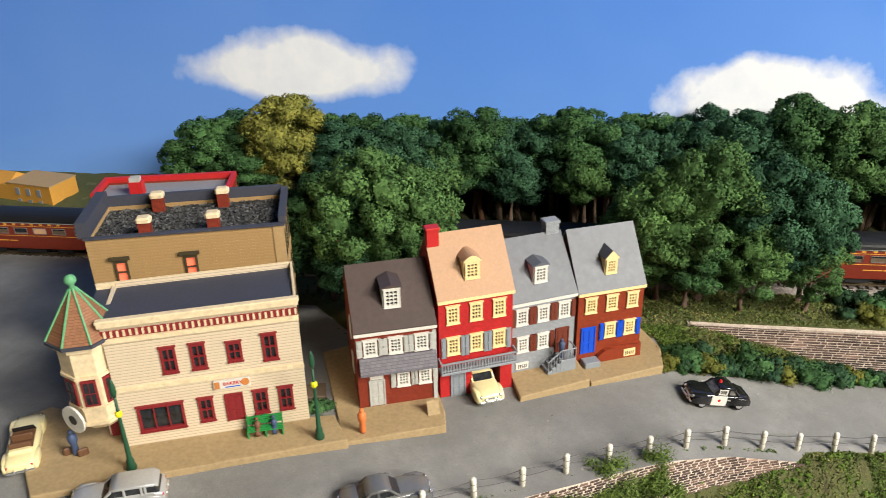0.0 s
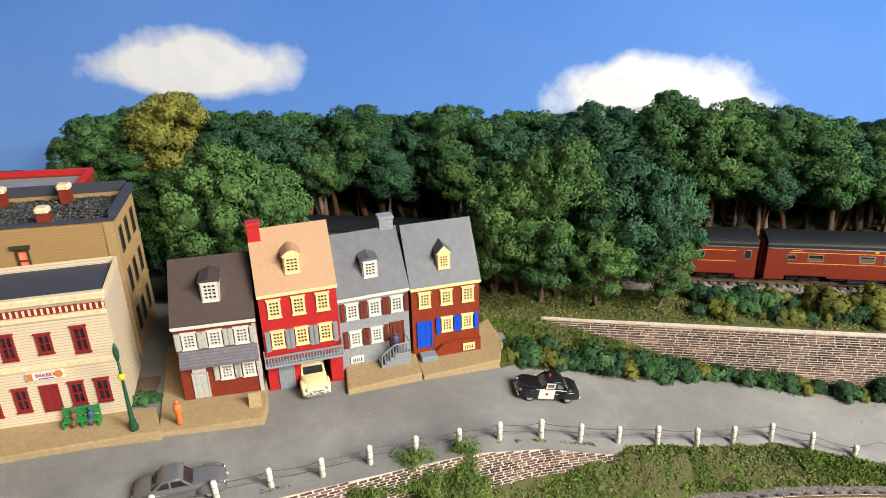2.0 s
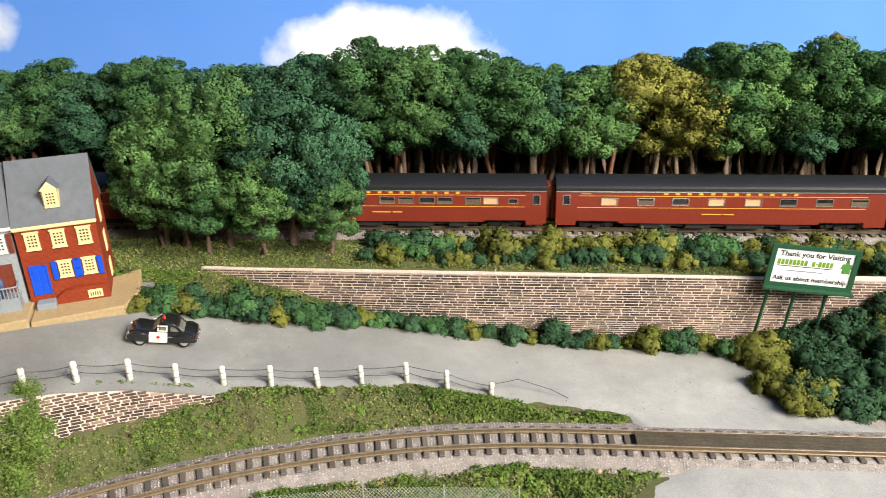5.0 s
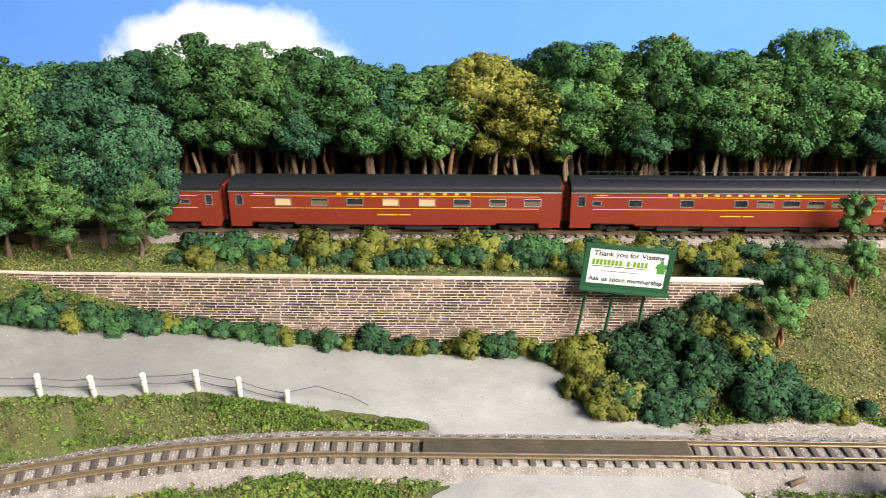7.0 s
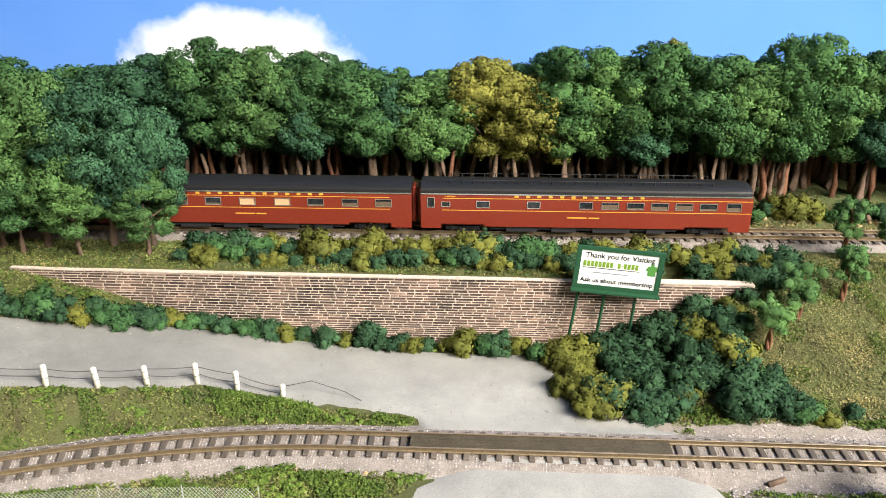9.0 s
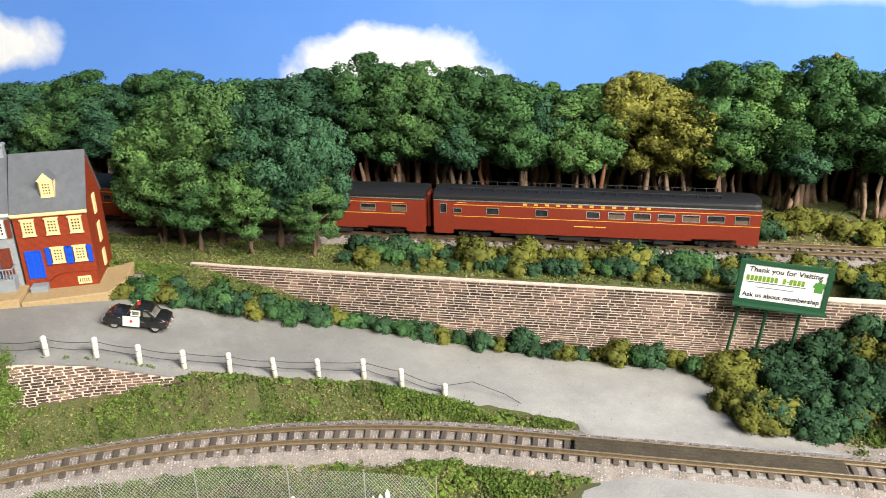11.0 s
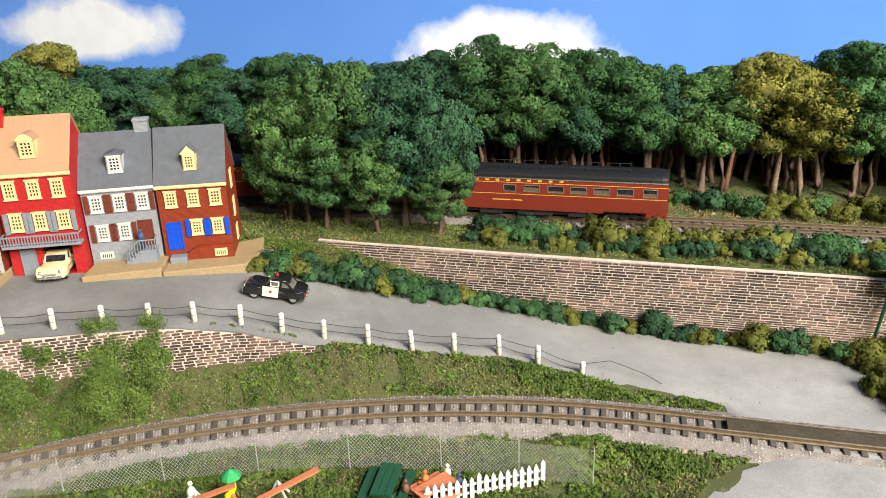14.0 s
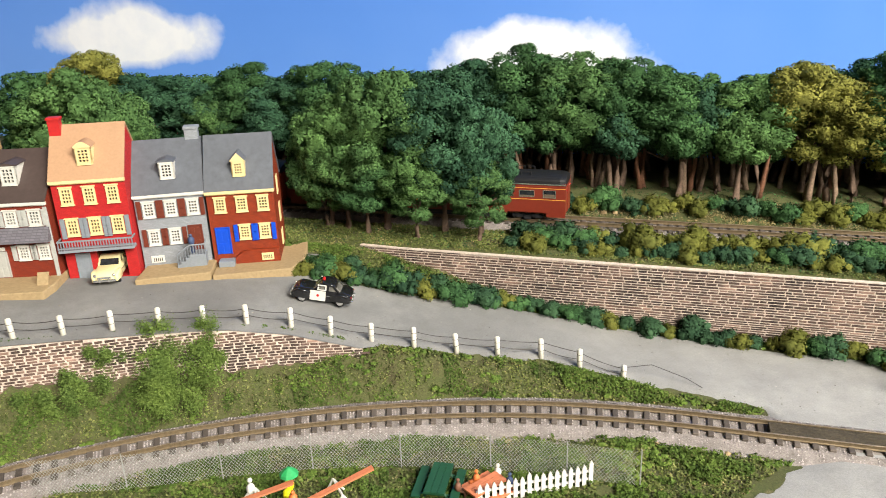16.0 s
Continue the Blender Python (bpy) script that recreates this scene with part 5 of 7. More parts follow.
    for x in xs:
        window(t, x, 2.78, 0.64, 0.88, WHITE)
        shutter(t, x - 0.43, 2.78, 0.2, 0.86, BROWN), shutter(t, x + 0.43, 2.78, 0.2, 0.86, BROWN)
    for x in (0.66, 1.62):
        window(t, x, 1.4, 0.62, 0.86, WHITE)
        shutter(t, x - 0.43, 1.4, 0.2, 0.84, BROWN), shutter(t, x + 0.43, 1.4, 0.2, 0.84, BROWN)
    panel_door(t, 2.55, 0.62, 0.56, 1.2, BROWN)
    part("cellar_grille", M().box(0.35, 0.95, -0.05, -0.002, 0.14, 0.48).box(0.35, 0.95, -0.07, -0.05, 0.42, 0.48), WHITE, t)
    for k in range(5):
        part("grille_slot", M().box(0.46 + k * 0.09, 0.5 + k * 0.09, -0.062, -0.045, 0.2, 0.38), UNDER, t)
    st = M()
    for k in range(4):
        st.box(1.6 + k * 0.2, 1.8 + k * 0.2 if k < 3 else 2.95, -0.7, -0.002, 0, 0.15 * (k + 1), ch=0.015)
    steps = part("steps", st, GREY, t, "grey stone steps")
    rr = M().rod((1.62, -0.66, 0.62), (2.25, -0.66, 1.08), 0.035).rod((2.25, -0.66, 1.08), (2.95, -0.66, 1.08), 0.035).rod((2.95, -0.66, 1.08), (2.95, -0.05, 1.08), 0.035)
    part("handrail", rr, GREY, steps)
    for k in range(11):
        x = 1.64 + k * 0.13
        zb = min(0.6, 0.15 * (int((x - 1.6) / 0.2) + 1))
        part("baluster", M().rod((x, -0.66, zb), (x, -0.66, min(1.08, 0.62 + (x - 1.62) * 0.73)), 0.022), GREY, steps)
    dormer(t, 1.6, 0.5, 2.05 / 1.8, 0.7, 0.85, WHITE, ROOF_GREY)
    # brown brick house with blue door
    W, H = 3.14, 3.68
    t = house(P(6.11, 29.77, 3.0, 22.5), W, H, 1.6, 2.2, BRICK, ROOF_GREY, YELLOW, "brown brick row house with blue door and cream windows",
              [hole(x, 2.95, 0.64, 0.86) for x in xs] + [hole(x, 1.55, 0.62, 0.84) for x in (1.6, 2.55)])
    for x in xs:
        window(t, x, 2.95, 0.64, 0.86, YELLOW)
    for x in (1.6, 2.55):
        window(t, x, 1.55, 0.62, 0.84, YELLOW)
        shutter(t, x - 0.42, 1.52, 0.2, 0.84, BLUE), shutter(t, x + 0.42, 1.52, 0.2, 0.84, BLUE)
    panel_door(t, 0.55, 0.5, 0.6, 1.3, BLUE)
    part("brick_plinth", M().loft([[(x, -0.002, 0), (x, -0.2, 0), (x, -0.2, h), (x, -0.002, h + 0.04)] for x, h in ((1.02, 0.3), (1.35, 0.55), (1.7, 0.62), (W, 0.66))]), BRICK, t)
    part("cellar_grille", M().box(2.28, 2.85, -0.25, -0.2, 0.12, 0.48), YELLOW, t)
    for k in range(5):
        part("grille_slot", M().box(2.36 + k * 0.09, 2.4 + k * 0.09, -0.256, -0.246, 0.2, 0.38), UNDER, t)
    part("door_step", M().box(0.25, 1.0, -0.55, -0.002, 0, 0.28, ch=0.03), GREY, t, "grey stone door step")
    for z, h in ((3.4, 0.95), (2.0, 0.95), (0.7, 0.8)):
        part("side_window", M().box(W + 0.003, W + 0.06, 1.35, 1.85, z - h / 2, z + h / 2, ch=0.02), YELLOW, t)
    dormer(t, 1.6, 0.5, 2.2 / 1.6, 0.62, 0.8, YELLOW, ROOF_GREY, 2)
    # pavements
    def slab(poly, z0, z1, label):
        ob = part("sidewalk", rounded(M().prism(poly, z0, z1).mesh("sidewalk", SIDEWALK), 0.06), SIDEWALK)
        tagged(ob, label, "sidewalk", kind="structure")
    slab([(-2.9, 22.85), (0.9, 24.3), (0.75, 25.2), (0.1, 27.0), (-2.2, 31), (-5.4, 29.0)], 2.9, 3.46, "tan sidewalk slab under the dark-roofed house")
    slab([(3.75, 26.75), (6.72, 28.35), (6.05, 30.2), (3.1, 28.9)], 2.4, 3.21, "tan sidewalk slab in front of the grey house")
    slab([(6.78, 28.38), (10.05, 30.0), (10.1, 31.5), (9.2, 33.6), (6.0, 30.3)], 2.2, 3.01, "tan sidewalk slab beside the brown brick house")
    slab([(-13.2, 18.6), (-2.7, 22.75), (-3.6, 24.2), (-10.5, 22.6), (-15.4, 23.6), (-16.4, 22.6)], 3.2, 3.72, "tan sidewalk round the corner bakery")


def text(parent, words, at, size, mat, name="lettering"):
    cu = bpy.data.curves.new(name, "FONT")
    cu.body, cu.size, cu.extrude, cu.align_x, cu.align_y = words, size * C, 0.006 * C, "CENTER", "CENTER"
    cu.offset = size * C * 0.012
    cu.materials.append(mat)
    ob = new(name, cu)
    ob.parent, ob.matrix_basis = parent, at
    return ob


def build_bakery():
    SMALL[0] = 0.84
    W, z1, D = 6.9, 5.62, 3.3
    t = thing("corner_bakery", P(-11.0, 21.5, 3.72, 19.8), "cream clapboard corner bakery with maroon windows and turret", "building")
    ups, lows = ((2.1, 1.3), (3.15, 1.3), (4.45, 1.0), (5.75, 1.35)), (3.1, 5.15, 6.1)
    holes = [hole(x, 3.6, 0.66, h) for x, h in ups] + [hole(x, 1.2, 0.66, 1.25) for x in lows] + [hole(1.45, 1.15, 2.0, 1.35)]
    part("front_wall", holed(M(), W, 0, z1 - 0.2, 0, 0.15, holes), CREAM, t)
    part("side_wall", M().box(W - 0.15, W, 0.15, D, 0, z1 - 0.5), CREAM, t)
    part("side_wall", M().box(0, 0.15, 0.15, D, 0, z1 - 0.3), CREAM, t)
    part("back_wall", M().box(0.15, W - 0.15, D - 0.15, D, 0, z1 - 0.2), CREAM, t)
    part("flat_roof", M().loft([[(-0.6, 0.15, z1 - 0.35), (W - 0.15, 0.15, z1 - 0.35), (W - 0.15, D - 0.15, z1 - 0.55), (-0.6, D - 0.15, z1 - 0.55)], [(-0.6, 0.15, z1 - 0.2), (W - 0.15, 0.15, z1 - 0.2), (W - 0.15, D - 0.15, z1 - 0.4), (-0.6, D - 0.15, z1 - 0.4)]]), ROOF_DARK, t, "dark tarred flat roof")
    part("parapet", M().box(W - 0.08, W + 0.02, 0.15, D, z1 - 0.5, z1 - 0.2).box(-0.6, W - 0.08, D - 0.1, D, z1 - 0.5, z1 - 0.18), CREAMP, t)
    part("cornice", M().box(-0.1, W + 0.1, -0.2, 0.08, z1 - 0.14, z1 - 0.02, ch=0.03).box(-0.05, W + 0.06, -0.18, -0.002, z1 - 0.3, z1 - 0.14), CREAMP, t)
    part("frieze_moulding", M().box(0, W + 0.02, -0.1, -0.002, z1 - 1.0, z1 - 0.82), CREAMP, t)
    part("string_course", M().box(0, W + 0.02, -0.07, -0.002, 2.5, 2.66), CREAMP, t)
    part("frieze", M().box(0, W, -0.03, -0.002, z1 - 0.8, z1 - 0.5), MAROON, t, "maroon frieze band")
    for k in range(32):
        x = 0.1 + k * 0.216
        part("bracket", M().box(x, x + 0.08, -0.07, -0.03, z1 - 0.76, z1 - 0.52), CREAMP, t)
    for x, h in ups:
        window(t, x, 3.6, 0.66, h, MAROON, 2, 2)
    for x in lows:
        window(t, x, 1.2, 0.66, 1.25, MAROON, 2, 2)
    window(t, 1.45, 1.15, 2.0, 1.35, MAROON, 3, 1, name="shop_window")
    panel_door(t, 4.15, 0.5, 0.6, 1.2, MAROON)
    sg = part("shop_sign", M().box(3.5, 4.85, -0.1, -0.02, 2.06, 2.42), WHITE, t, "white bakery sign with red letters")
    text(sg, "BAKERY", P(4.2, -0.112, 2.27, rx=90), 0.2, REDP)
    part("sign_picture", M().box(3.52, 3.72, -0.108, -0.1, 2.08, 2.39), WOOD, sg)
    part("sign_picture", M().turned([(0.16, 0), (0.16, 0.01)], 12, U(4.67, -0.1, 2.26, rx=90)), WOOD, sg)
    part("sign_line", M().box(3.92, 4.47, -0.108, -0.1, 2.1, 2.14), BLUE, sg)
    z1 = 5.1
    # turret over the corner door
    tx, ty = -0.75, 0.75
    oct_ = lambda r, z: [(tx + r * math.cos(math.pi / 8 + k * math.pi / 4), ty + r * math.sin(math.pi / 8 + k * math.pi / 4), z) for k in range(8)]
    tw = part("turret", M().loft([oct_(0.7, 1.0), oct_(1.0, 1.35), oct_(1.0, z1 - 0.45)]), CREAMP, t, "cream octagonal turret")
    bands = M()
    for z, r in ((1.35, 1.08), (2.0, 1.06), (3.35, 1.08), (z1 - 0.6, 1.12)):
        bands.loft([oct_(r, z), oct_(r, z + 0.13)])
    part("band", bands, CREAMP, tw)
    for k in range(3):
        a = math.pi * (1.25 + 0.25 * k)
        mx = U(tx + 0.94 * math.cos(a), ty + 0.94 * math.sin(a), 0, math.degrees(a) + 90)
        f = part("turret_window", M().box(-0.26, 0.26, -0.05, 0.03, 2.2, 3.3, mx), MAROON, tw)
        part("pane", M().box(-0.18, -0.02, -0.07, -0.05, 2.3, 2.72, mx).box(0.02, 0.18, -0.07, -0.05, 2.3, 2.72, mx).box(-0.18, -0.02, -0.07, -0.05, 2.78, 3.2, mx).box(0.02, 0.18, -0.07, -0.05, 2.78, 3.2, mx), GLASS, f)
    part("eave", M().loft([oct_(1.1, z1 - 0.45), oct_(1.32, z1 - 0.36), oct_(1.32, z1 - 0.24)]), ROOF_DARK, tw)
    part("spire", M().loft([oct_(1.25, z1 - 0.24), oct_(0.1, z1 + 1.5)]), TOWER_ROOF, tw, "brown tiled spire")
    for k in range(8):
        a, b = oct_(1.27, z1 - 0.22)[k], oct_(0.1, z1 + 1.52)[k]
        part("hip", M().rod(a, b, 0.042, 0.042, 5), VERDIGRIS, tw, "green copper hip")
    part("finial", M().turned([(0.15, z1 + 1.45), (0.09, z1 + 1.62), (0.2, z1 + 1.74), (0.22, z1 + 1.84), (0.16, z1 + 1.97), (0.05, z1 + 2.02)], 12, Matrix.Translation((tx, ty, 0))), VERDIGRIS, tw, smooth=True)
    sg = part("round_sign", M().turned([(0.56, 0), (0.56, 0.08)], 24, U(tx - 0.75, ty - 0.95, 1.75, -40, rx=90)), WHITE, t, "white round hanging sign")
    part("sign_emblem", M().turned([(0.2, 0), (0.2, 0.02)], 12, U(tx - 0.8, ty - 1.015, 1.75, -40, rx=90)), UNDER, sg)
    part("corner_wall", M().box(-0.75, 0.0, 0.9, D, 0, z1 - 0.6), CREAM, t)
    panel_door(t, -0.35, 0, 0.5, 1.25, MAROON, y=0.86)


def build_back_buildings():
    # tan store behind the bakery
    t = thing("tan_building", P(-13.95, 26.2, 3.42, 15.5), "tan clapboard building with gravel roof and chimneys", "building")
    W, D, H = 7.9, 3.7, 6.7
    part("front_wall", holed(M(), W, 0, H, 0, 0.15, [hole(1.2, 5.15, 0.66, 1.25), hole(4.0, 5.15, 0.66, 1.25)]), TAN, t)
    part("side_wall", M().box(W - 0.15, W, 0.15, D, 0, H), TANP, t)
    part("side_wall", M().box(0, 0.15, 0.15, D, 0, H), TANP, t)
    part("back_wall", M().box(0.15, W - 0.15, D - 0.15, D, 0, H), TAN, t)
    for x in (1.2, 4.0):
        fr = window(t, x, 5.15, 0.66, 1.25, OLIVE_TRIM, 1, 2, LAMPLIT)
        part("head_moulding", M().box(x - 0.42, x + 0.42, -0.16, -0.09, 5.74, 5.9), OLIVE_TRIM, fr)
    for z in (0.9, 2.9, 4.9):
        for y in (0.8, 1.8, 2.9):
            f = part("side_window", M().box(W + 0.003, W + 0.03, y - 0.24, y + 0.24, z, z + 1.2), OLIVE_TRIM, t)
            part("pane", M().box(W + 0.032, W + 0.036, y - 0.17, y + 0.17, z + 0.1, z + 1.1), GLASS, f)
    part("pilaster", M().box(W + 0.003, W + 0.04, -0.03, 0.3, 0, H).box(W - 0.4, W + 0.04, -0.04, -0.003, 0, H), TANP, t)
    part("string_course", M().box(W + 0.003, W + 0.03, 0.3, D, 2.4, 2.55).box(W + 0.003, W + 0.03, 0.3, D, 4.4, 4.55), TANP, t)
    part("flat_roof", M().box(0.15, W - 0.15, 0.15, D - 0.15, H - 0.35, H - 0.2), GRAVEL, t)
    rng = np.random.RandomState(2)
    n = 3500
    p = np.stack([rng.uniform(0.2, W - 0.2, n), rng.uniform(0.2, D - 0.2, n), np.full(n, H - 0.17)], 1)
    v, f = flakes(p, np.tile((0, 0, 1.0), (n, 1)), 0.08, rng)
    g = M()
    g.v, g.f = v.tolist(), [tuple(q) for q in f.tolist()]
    tagged(part("roof_gravel", g, GRAVEL, t), "coarse black roof gravel", kind="stuff")
    part("parapet", M().box(-0.05, W + 0.1, -0.08, 0.15, H, H + 0.08).box(W - 0.15, W + 0.12, 0.15, D, H, H + 0.35).box(-0.3, 0.15, 0.15, D, H, H + 0.7).box(0.15, W - 0.15, D - 0.15, D + 0.05, H, H + 0.45), ROOF_DARK, t)
    for x, y in ((2.35, 0.35), (5.1, 0.35), (2.4, 3.1), (5.2, 3.1)):
        c = part("chimney", M().box(x - 0.24, x + 0.24, y - 0.2, y + 0.2, H - 0.2, H + 0.5), BRICK2, t)
        part("chimney_cap", M().box(x - 0.3, x + 0.3, y - 0.26, y + 0.26, H + 0.5, H + 0.72, ch=0.08), CREAMP, c)
    # red-parapet building behind it
    t = thing("red_building", P(-16.2, 30.8, 3.4, 12.0), "flat-roofed building with bright red parapet", "building")
    W, D, H = 6.2, 2.2, 6.6
    part("wall", M().box(0, W, 0, 0.15, 0, H).box(0, W, D - 0.15, D, 0, H).box(0, 0.15, 0.15, D - 0.15, 0, H).box(W - 0.15, W, 0.15, D - 0.15, 0, H), BRICK2, t)
    part("flat_roof", M().box(0.15, W - 0.15, 0.15, D - 0.15, H - 0.3, H - 0.1), GREY, t)
    part("parapet", M().box(-0.05, W + 0.05, D - 0.15, D + 0.05, H, H + 0.25).box(W - 0.15, W + 0.05, 0, D - 0.15, H, H + 0.25).box(-0.05, 0.15, 0, D - 0.15, H, H + 0.25), REDP, t)
    c = part("chimney", M().box(1.6, 2.2, 0.4, 0.9, H - 0.2, H + 0.55), REDP, t)
    part("chimney_cap", M().box(1.65, 2.1, 0.45, 0.85, H + 0.55, H + 0.75), LGREY, c)
    # ochre mill beyond the railway
    t = thing("ochre_building", P(-33.5, 45.6, 3.2, -12), "ochre plastered mill building beyond the railway", "building")
    part("wall", M().loft([[(x, 0, 0), (x, 2.0, 0), (x, 2.0, 1.6), (x, 1.0, 2.2), (x, 0, 1.6)] for x in (0, 2.0)]).box(2.0, 5.6, 0, 2.4, 0, 1.75), ORANGE_WALL, t)
    part("coping", M().box(1.98, 5.65, -0.04, 2.44, 1.75, 1.83), TANP, t)
    for x in (0.8, 2.8, 3.7, 4.6):
        for z in (0.2, 1.0):
            part("window", M().box(x - 0.16, x + 0.16, -0.04, -0.003, z, z + 0.5), GREY, t)
    part("chimney_stack", M().turned([(0.22, 0), (0.16, 3.1), (0.2, 3.15), (0.2, 3.25)], 10, U(-0.6, 0.6, 0)), BRICK2, t)


# ---- vehicles ----
def rounded_ring(x, w, z0, z1, r, n=4):
    """A cross-section of a car body at x."""
    pts = []
    for cx, cz, a0 in ((w - r, z1 - r, 0), (-w + r, z1 - r, 90), (-w + r * 0.6, z0 + r * 0.6, 180), (w - r * 0.6, z0 + r * 0.6, 270)):
        rr = r if a0 < 180 else r * 0.6
        for k in range(n):
            a = radians(a0 + 90 * k / (n - 1))
            pts.append((x, cx + rr * math.cos(a), cz + rr * math.sin(a)))
    return pts


def vehicle(name, at, label, paintmat, style, glass=GLASS, length=3.1):
    """A small 1950s car, its nose towards +x; style: sedan, wagon or open."""
    t = thing(name, at, label, "car", "parked model cars")
    k = length / 3.1
    w = 0.56
    body = M()
    secs = [(-1.55, 0.40, 0.26, 0.50, 0.1), (-1.48, 0.50, 0.2, 0.6, 0.14), (-1.1, 0.55, 0.17, 0.66, 0.18), (-0.5, w, 0.16, 0.66, 0.14), (0.35, w, 0.16, 0.67, 0.14), (0.6, w, 0.16, 0.68, 0.16), (1.1, 0.54, 0.17, 0.66, 0.2), (1.42, 0.48, 0.2, 0.6, 0.2), (1.53, 0.38, 0.27, 0.5, 0.1)]
    body.loft([rounded_ring(x * k, a, b, c, r) for x, a, b, c, r in secs])
    bo = part("body", body, paintmat, t, smooth=True)
    fen = M()
    for s in (-1, 1):
        fen.loft([rounded_ring(x * k, 0.05 + a * 0.08, 0.22, c, 0.05) for x, a, c in ((0.5, 0.2, 0.5), (0.8, 1, 0.62), (1.2, 1, 0.63), (1.5, 0.3, 0.5))], Matrix.Translation((0, s * 0.5, 0)))
        fen.loft([rounded_ring(x * k, 0.05 + a * 0.07, 0.24, c, 0.05) for x, a, c in ((-1.5, 0.3, 0.5), (-1.2, 1, 0.6), (-0.8, 1, 0.6), (-0.45, 0.2, 0.5))], Matrix.Translation((0, s * 0.52, 0)))
    part("fender", fen, paintmat, bo, smooth=True)
    if style != "open":
        x0, x1 = (-1.42, 0.5) if style == "wagon" else (-1.0, 0.5)
        gl = M().loft([rounded_ring(x * k, a, 0.55, c, 0.08) for x, a, c in ((x0, 0.42, 0.62), (x0 + (0.12 if style == "wagon" else 0.4), 0.45, 0.93), (0.05, 0.45, 0.96), (x1, 0.42, 0.64))])
        part("glasshouse", gl, glass, t, smooth=False)
        rf = M().loft([rounded_ring(x * k, a, c - 0.1, c + 0.02, 0.06) for x, a, c in ((x0 + (0.02 if style == "wagon" else 0.28), 0.38, 0.88), (x0 + (0.2 if style == "wagon" else 0.5), 0.47, 0.97), (-0.1, 0.47, 1.0), (0.16, 0.42, 0.93))])
        part("roof", rf, paintmat, t, smooth=True)
        posts = [(0.1, 0.42), (-0.3, -0.3), (x0 + 0.45, x0 + 0.1 if style != "wagon" else x0 + 0.45)] + ([(-0.85, -0.85)] if style == "wagon" else [])
        for a, b in posts:
            for s in (-1, 1):
                part("pillar", M().rod((a * k, s * 0.455, 0.93), (b * k, s * 0.475, 0.62), 0.045, 0.05, 6), paintmat, t)
    else:
        part("interior", M().box(-0.75, 0.4, -0.42, 0.42, 0.662, 0.69), LEATHER, t)
        for x in (-0.55, 0.0):
            part("seat", M().box(x - 0.2, x + 0.14, -0.38, 0.38, 0.69, 0.76, ch=0.03).box(x - 0.26, x - 0.16, -0.38, 0.38, 0.69, 0.95, ch=0.03), LEATHER, t)
        part("windscreen", M().loft([[(0.4, -0.42, 0.66), (0.44, -0.42, 0.66), (0.44, 0.42, 0.66), (0.4, 0.42, 0.66)], [(0.24, -0.38, 0.95), (0.27, -0.38, 0.95), (0.27, 0.38, 0.95), (0.24, 0.38, 0.95)]]), glass, t)
        part("folded_hood", M().box(-1.05, -0.78, -0.42, 0.42, 0.64, 0.78, ch=0.06), paintmat, t)
    for x in (-0.98, 0.98):
        for s in (-1, 1):
            wh = part("wheel", M().turned([(0.15, -0.07), (0.225, -0.06), (0.235, 0), (0.225, 0.06), (0.15, 0.07)], 16, U(x * k, s * 0.5, 0.225, rx=90)), TYRE, t, smooth=True)
            part("hubcap", M().turned([(0.15, -0.085), (0.1, -0.1)] if s > 0 else [(0.1, 0.1), (0.15, 0.085)], 14, U(x * k, s * 0.5, 0.225, rx=90)), SILVER, wh)
    for x, nm in ((1.56, "front_bumper"), (-1.57, "rear_bumper")):
        b = M().box(x * k - 0.04, x * k + 0.05, -0.5, 0.5, 0.24, 0.34, ch=0.03)
        for s in (-0.2, 0.2):
            b.box(x * k - 0.05, x * k + 0.07, s - 0.03, s + 0.03, 0.22, 0.4)
        part(nm, b, SILVER, t)
    for s in (-1, 1):
        part("headlight", M().turned([(0.085, 0), (0.07, 0.04), (0.03, 0.06)], 12, U(1.47 * k, s * 0.41, 0.5, ry=90)), SILVER, t, smooth=True)
        part("tail_light", M().box(-1.53 * k, -1.49 * k, s * 0.42 - 0.04, s * 0.42 + 0.04, 0.42, 0.52), REDLAMP, t)
    part("grille", M().box(1.5 * k, 1.545 * k, -0.3, 0.3, 0.36, 0.46), SILVER, t)
    for s in (-1, 1):
        part("side_trim", M().box(-1.2 * k, 1.2 * k, s * 0.565 - 0.008, s * 0.565 + 0.008, 0.44, 0.465), SILVER, t)
    return t


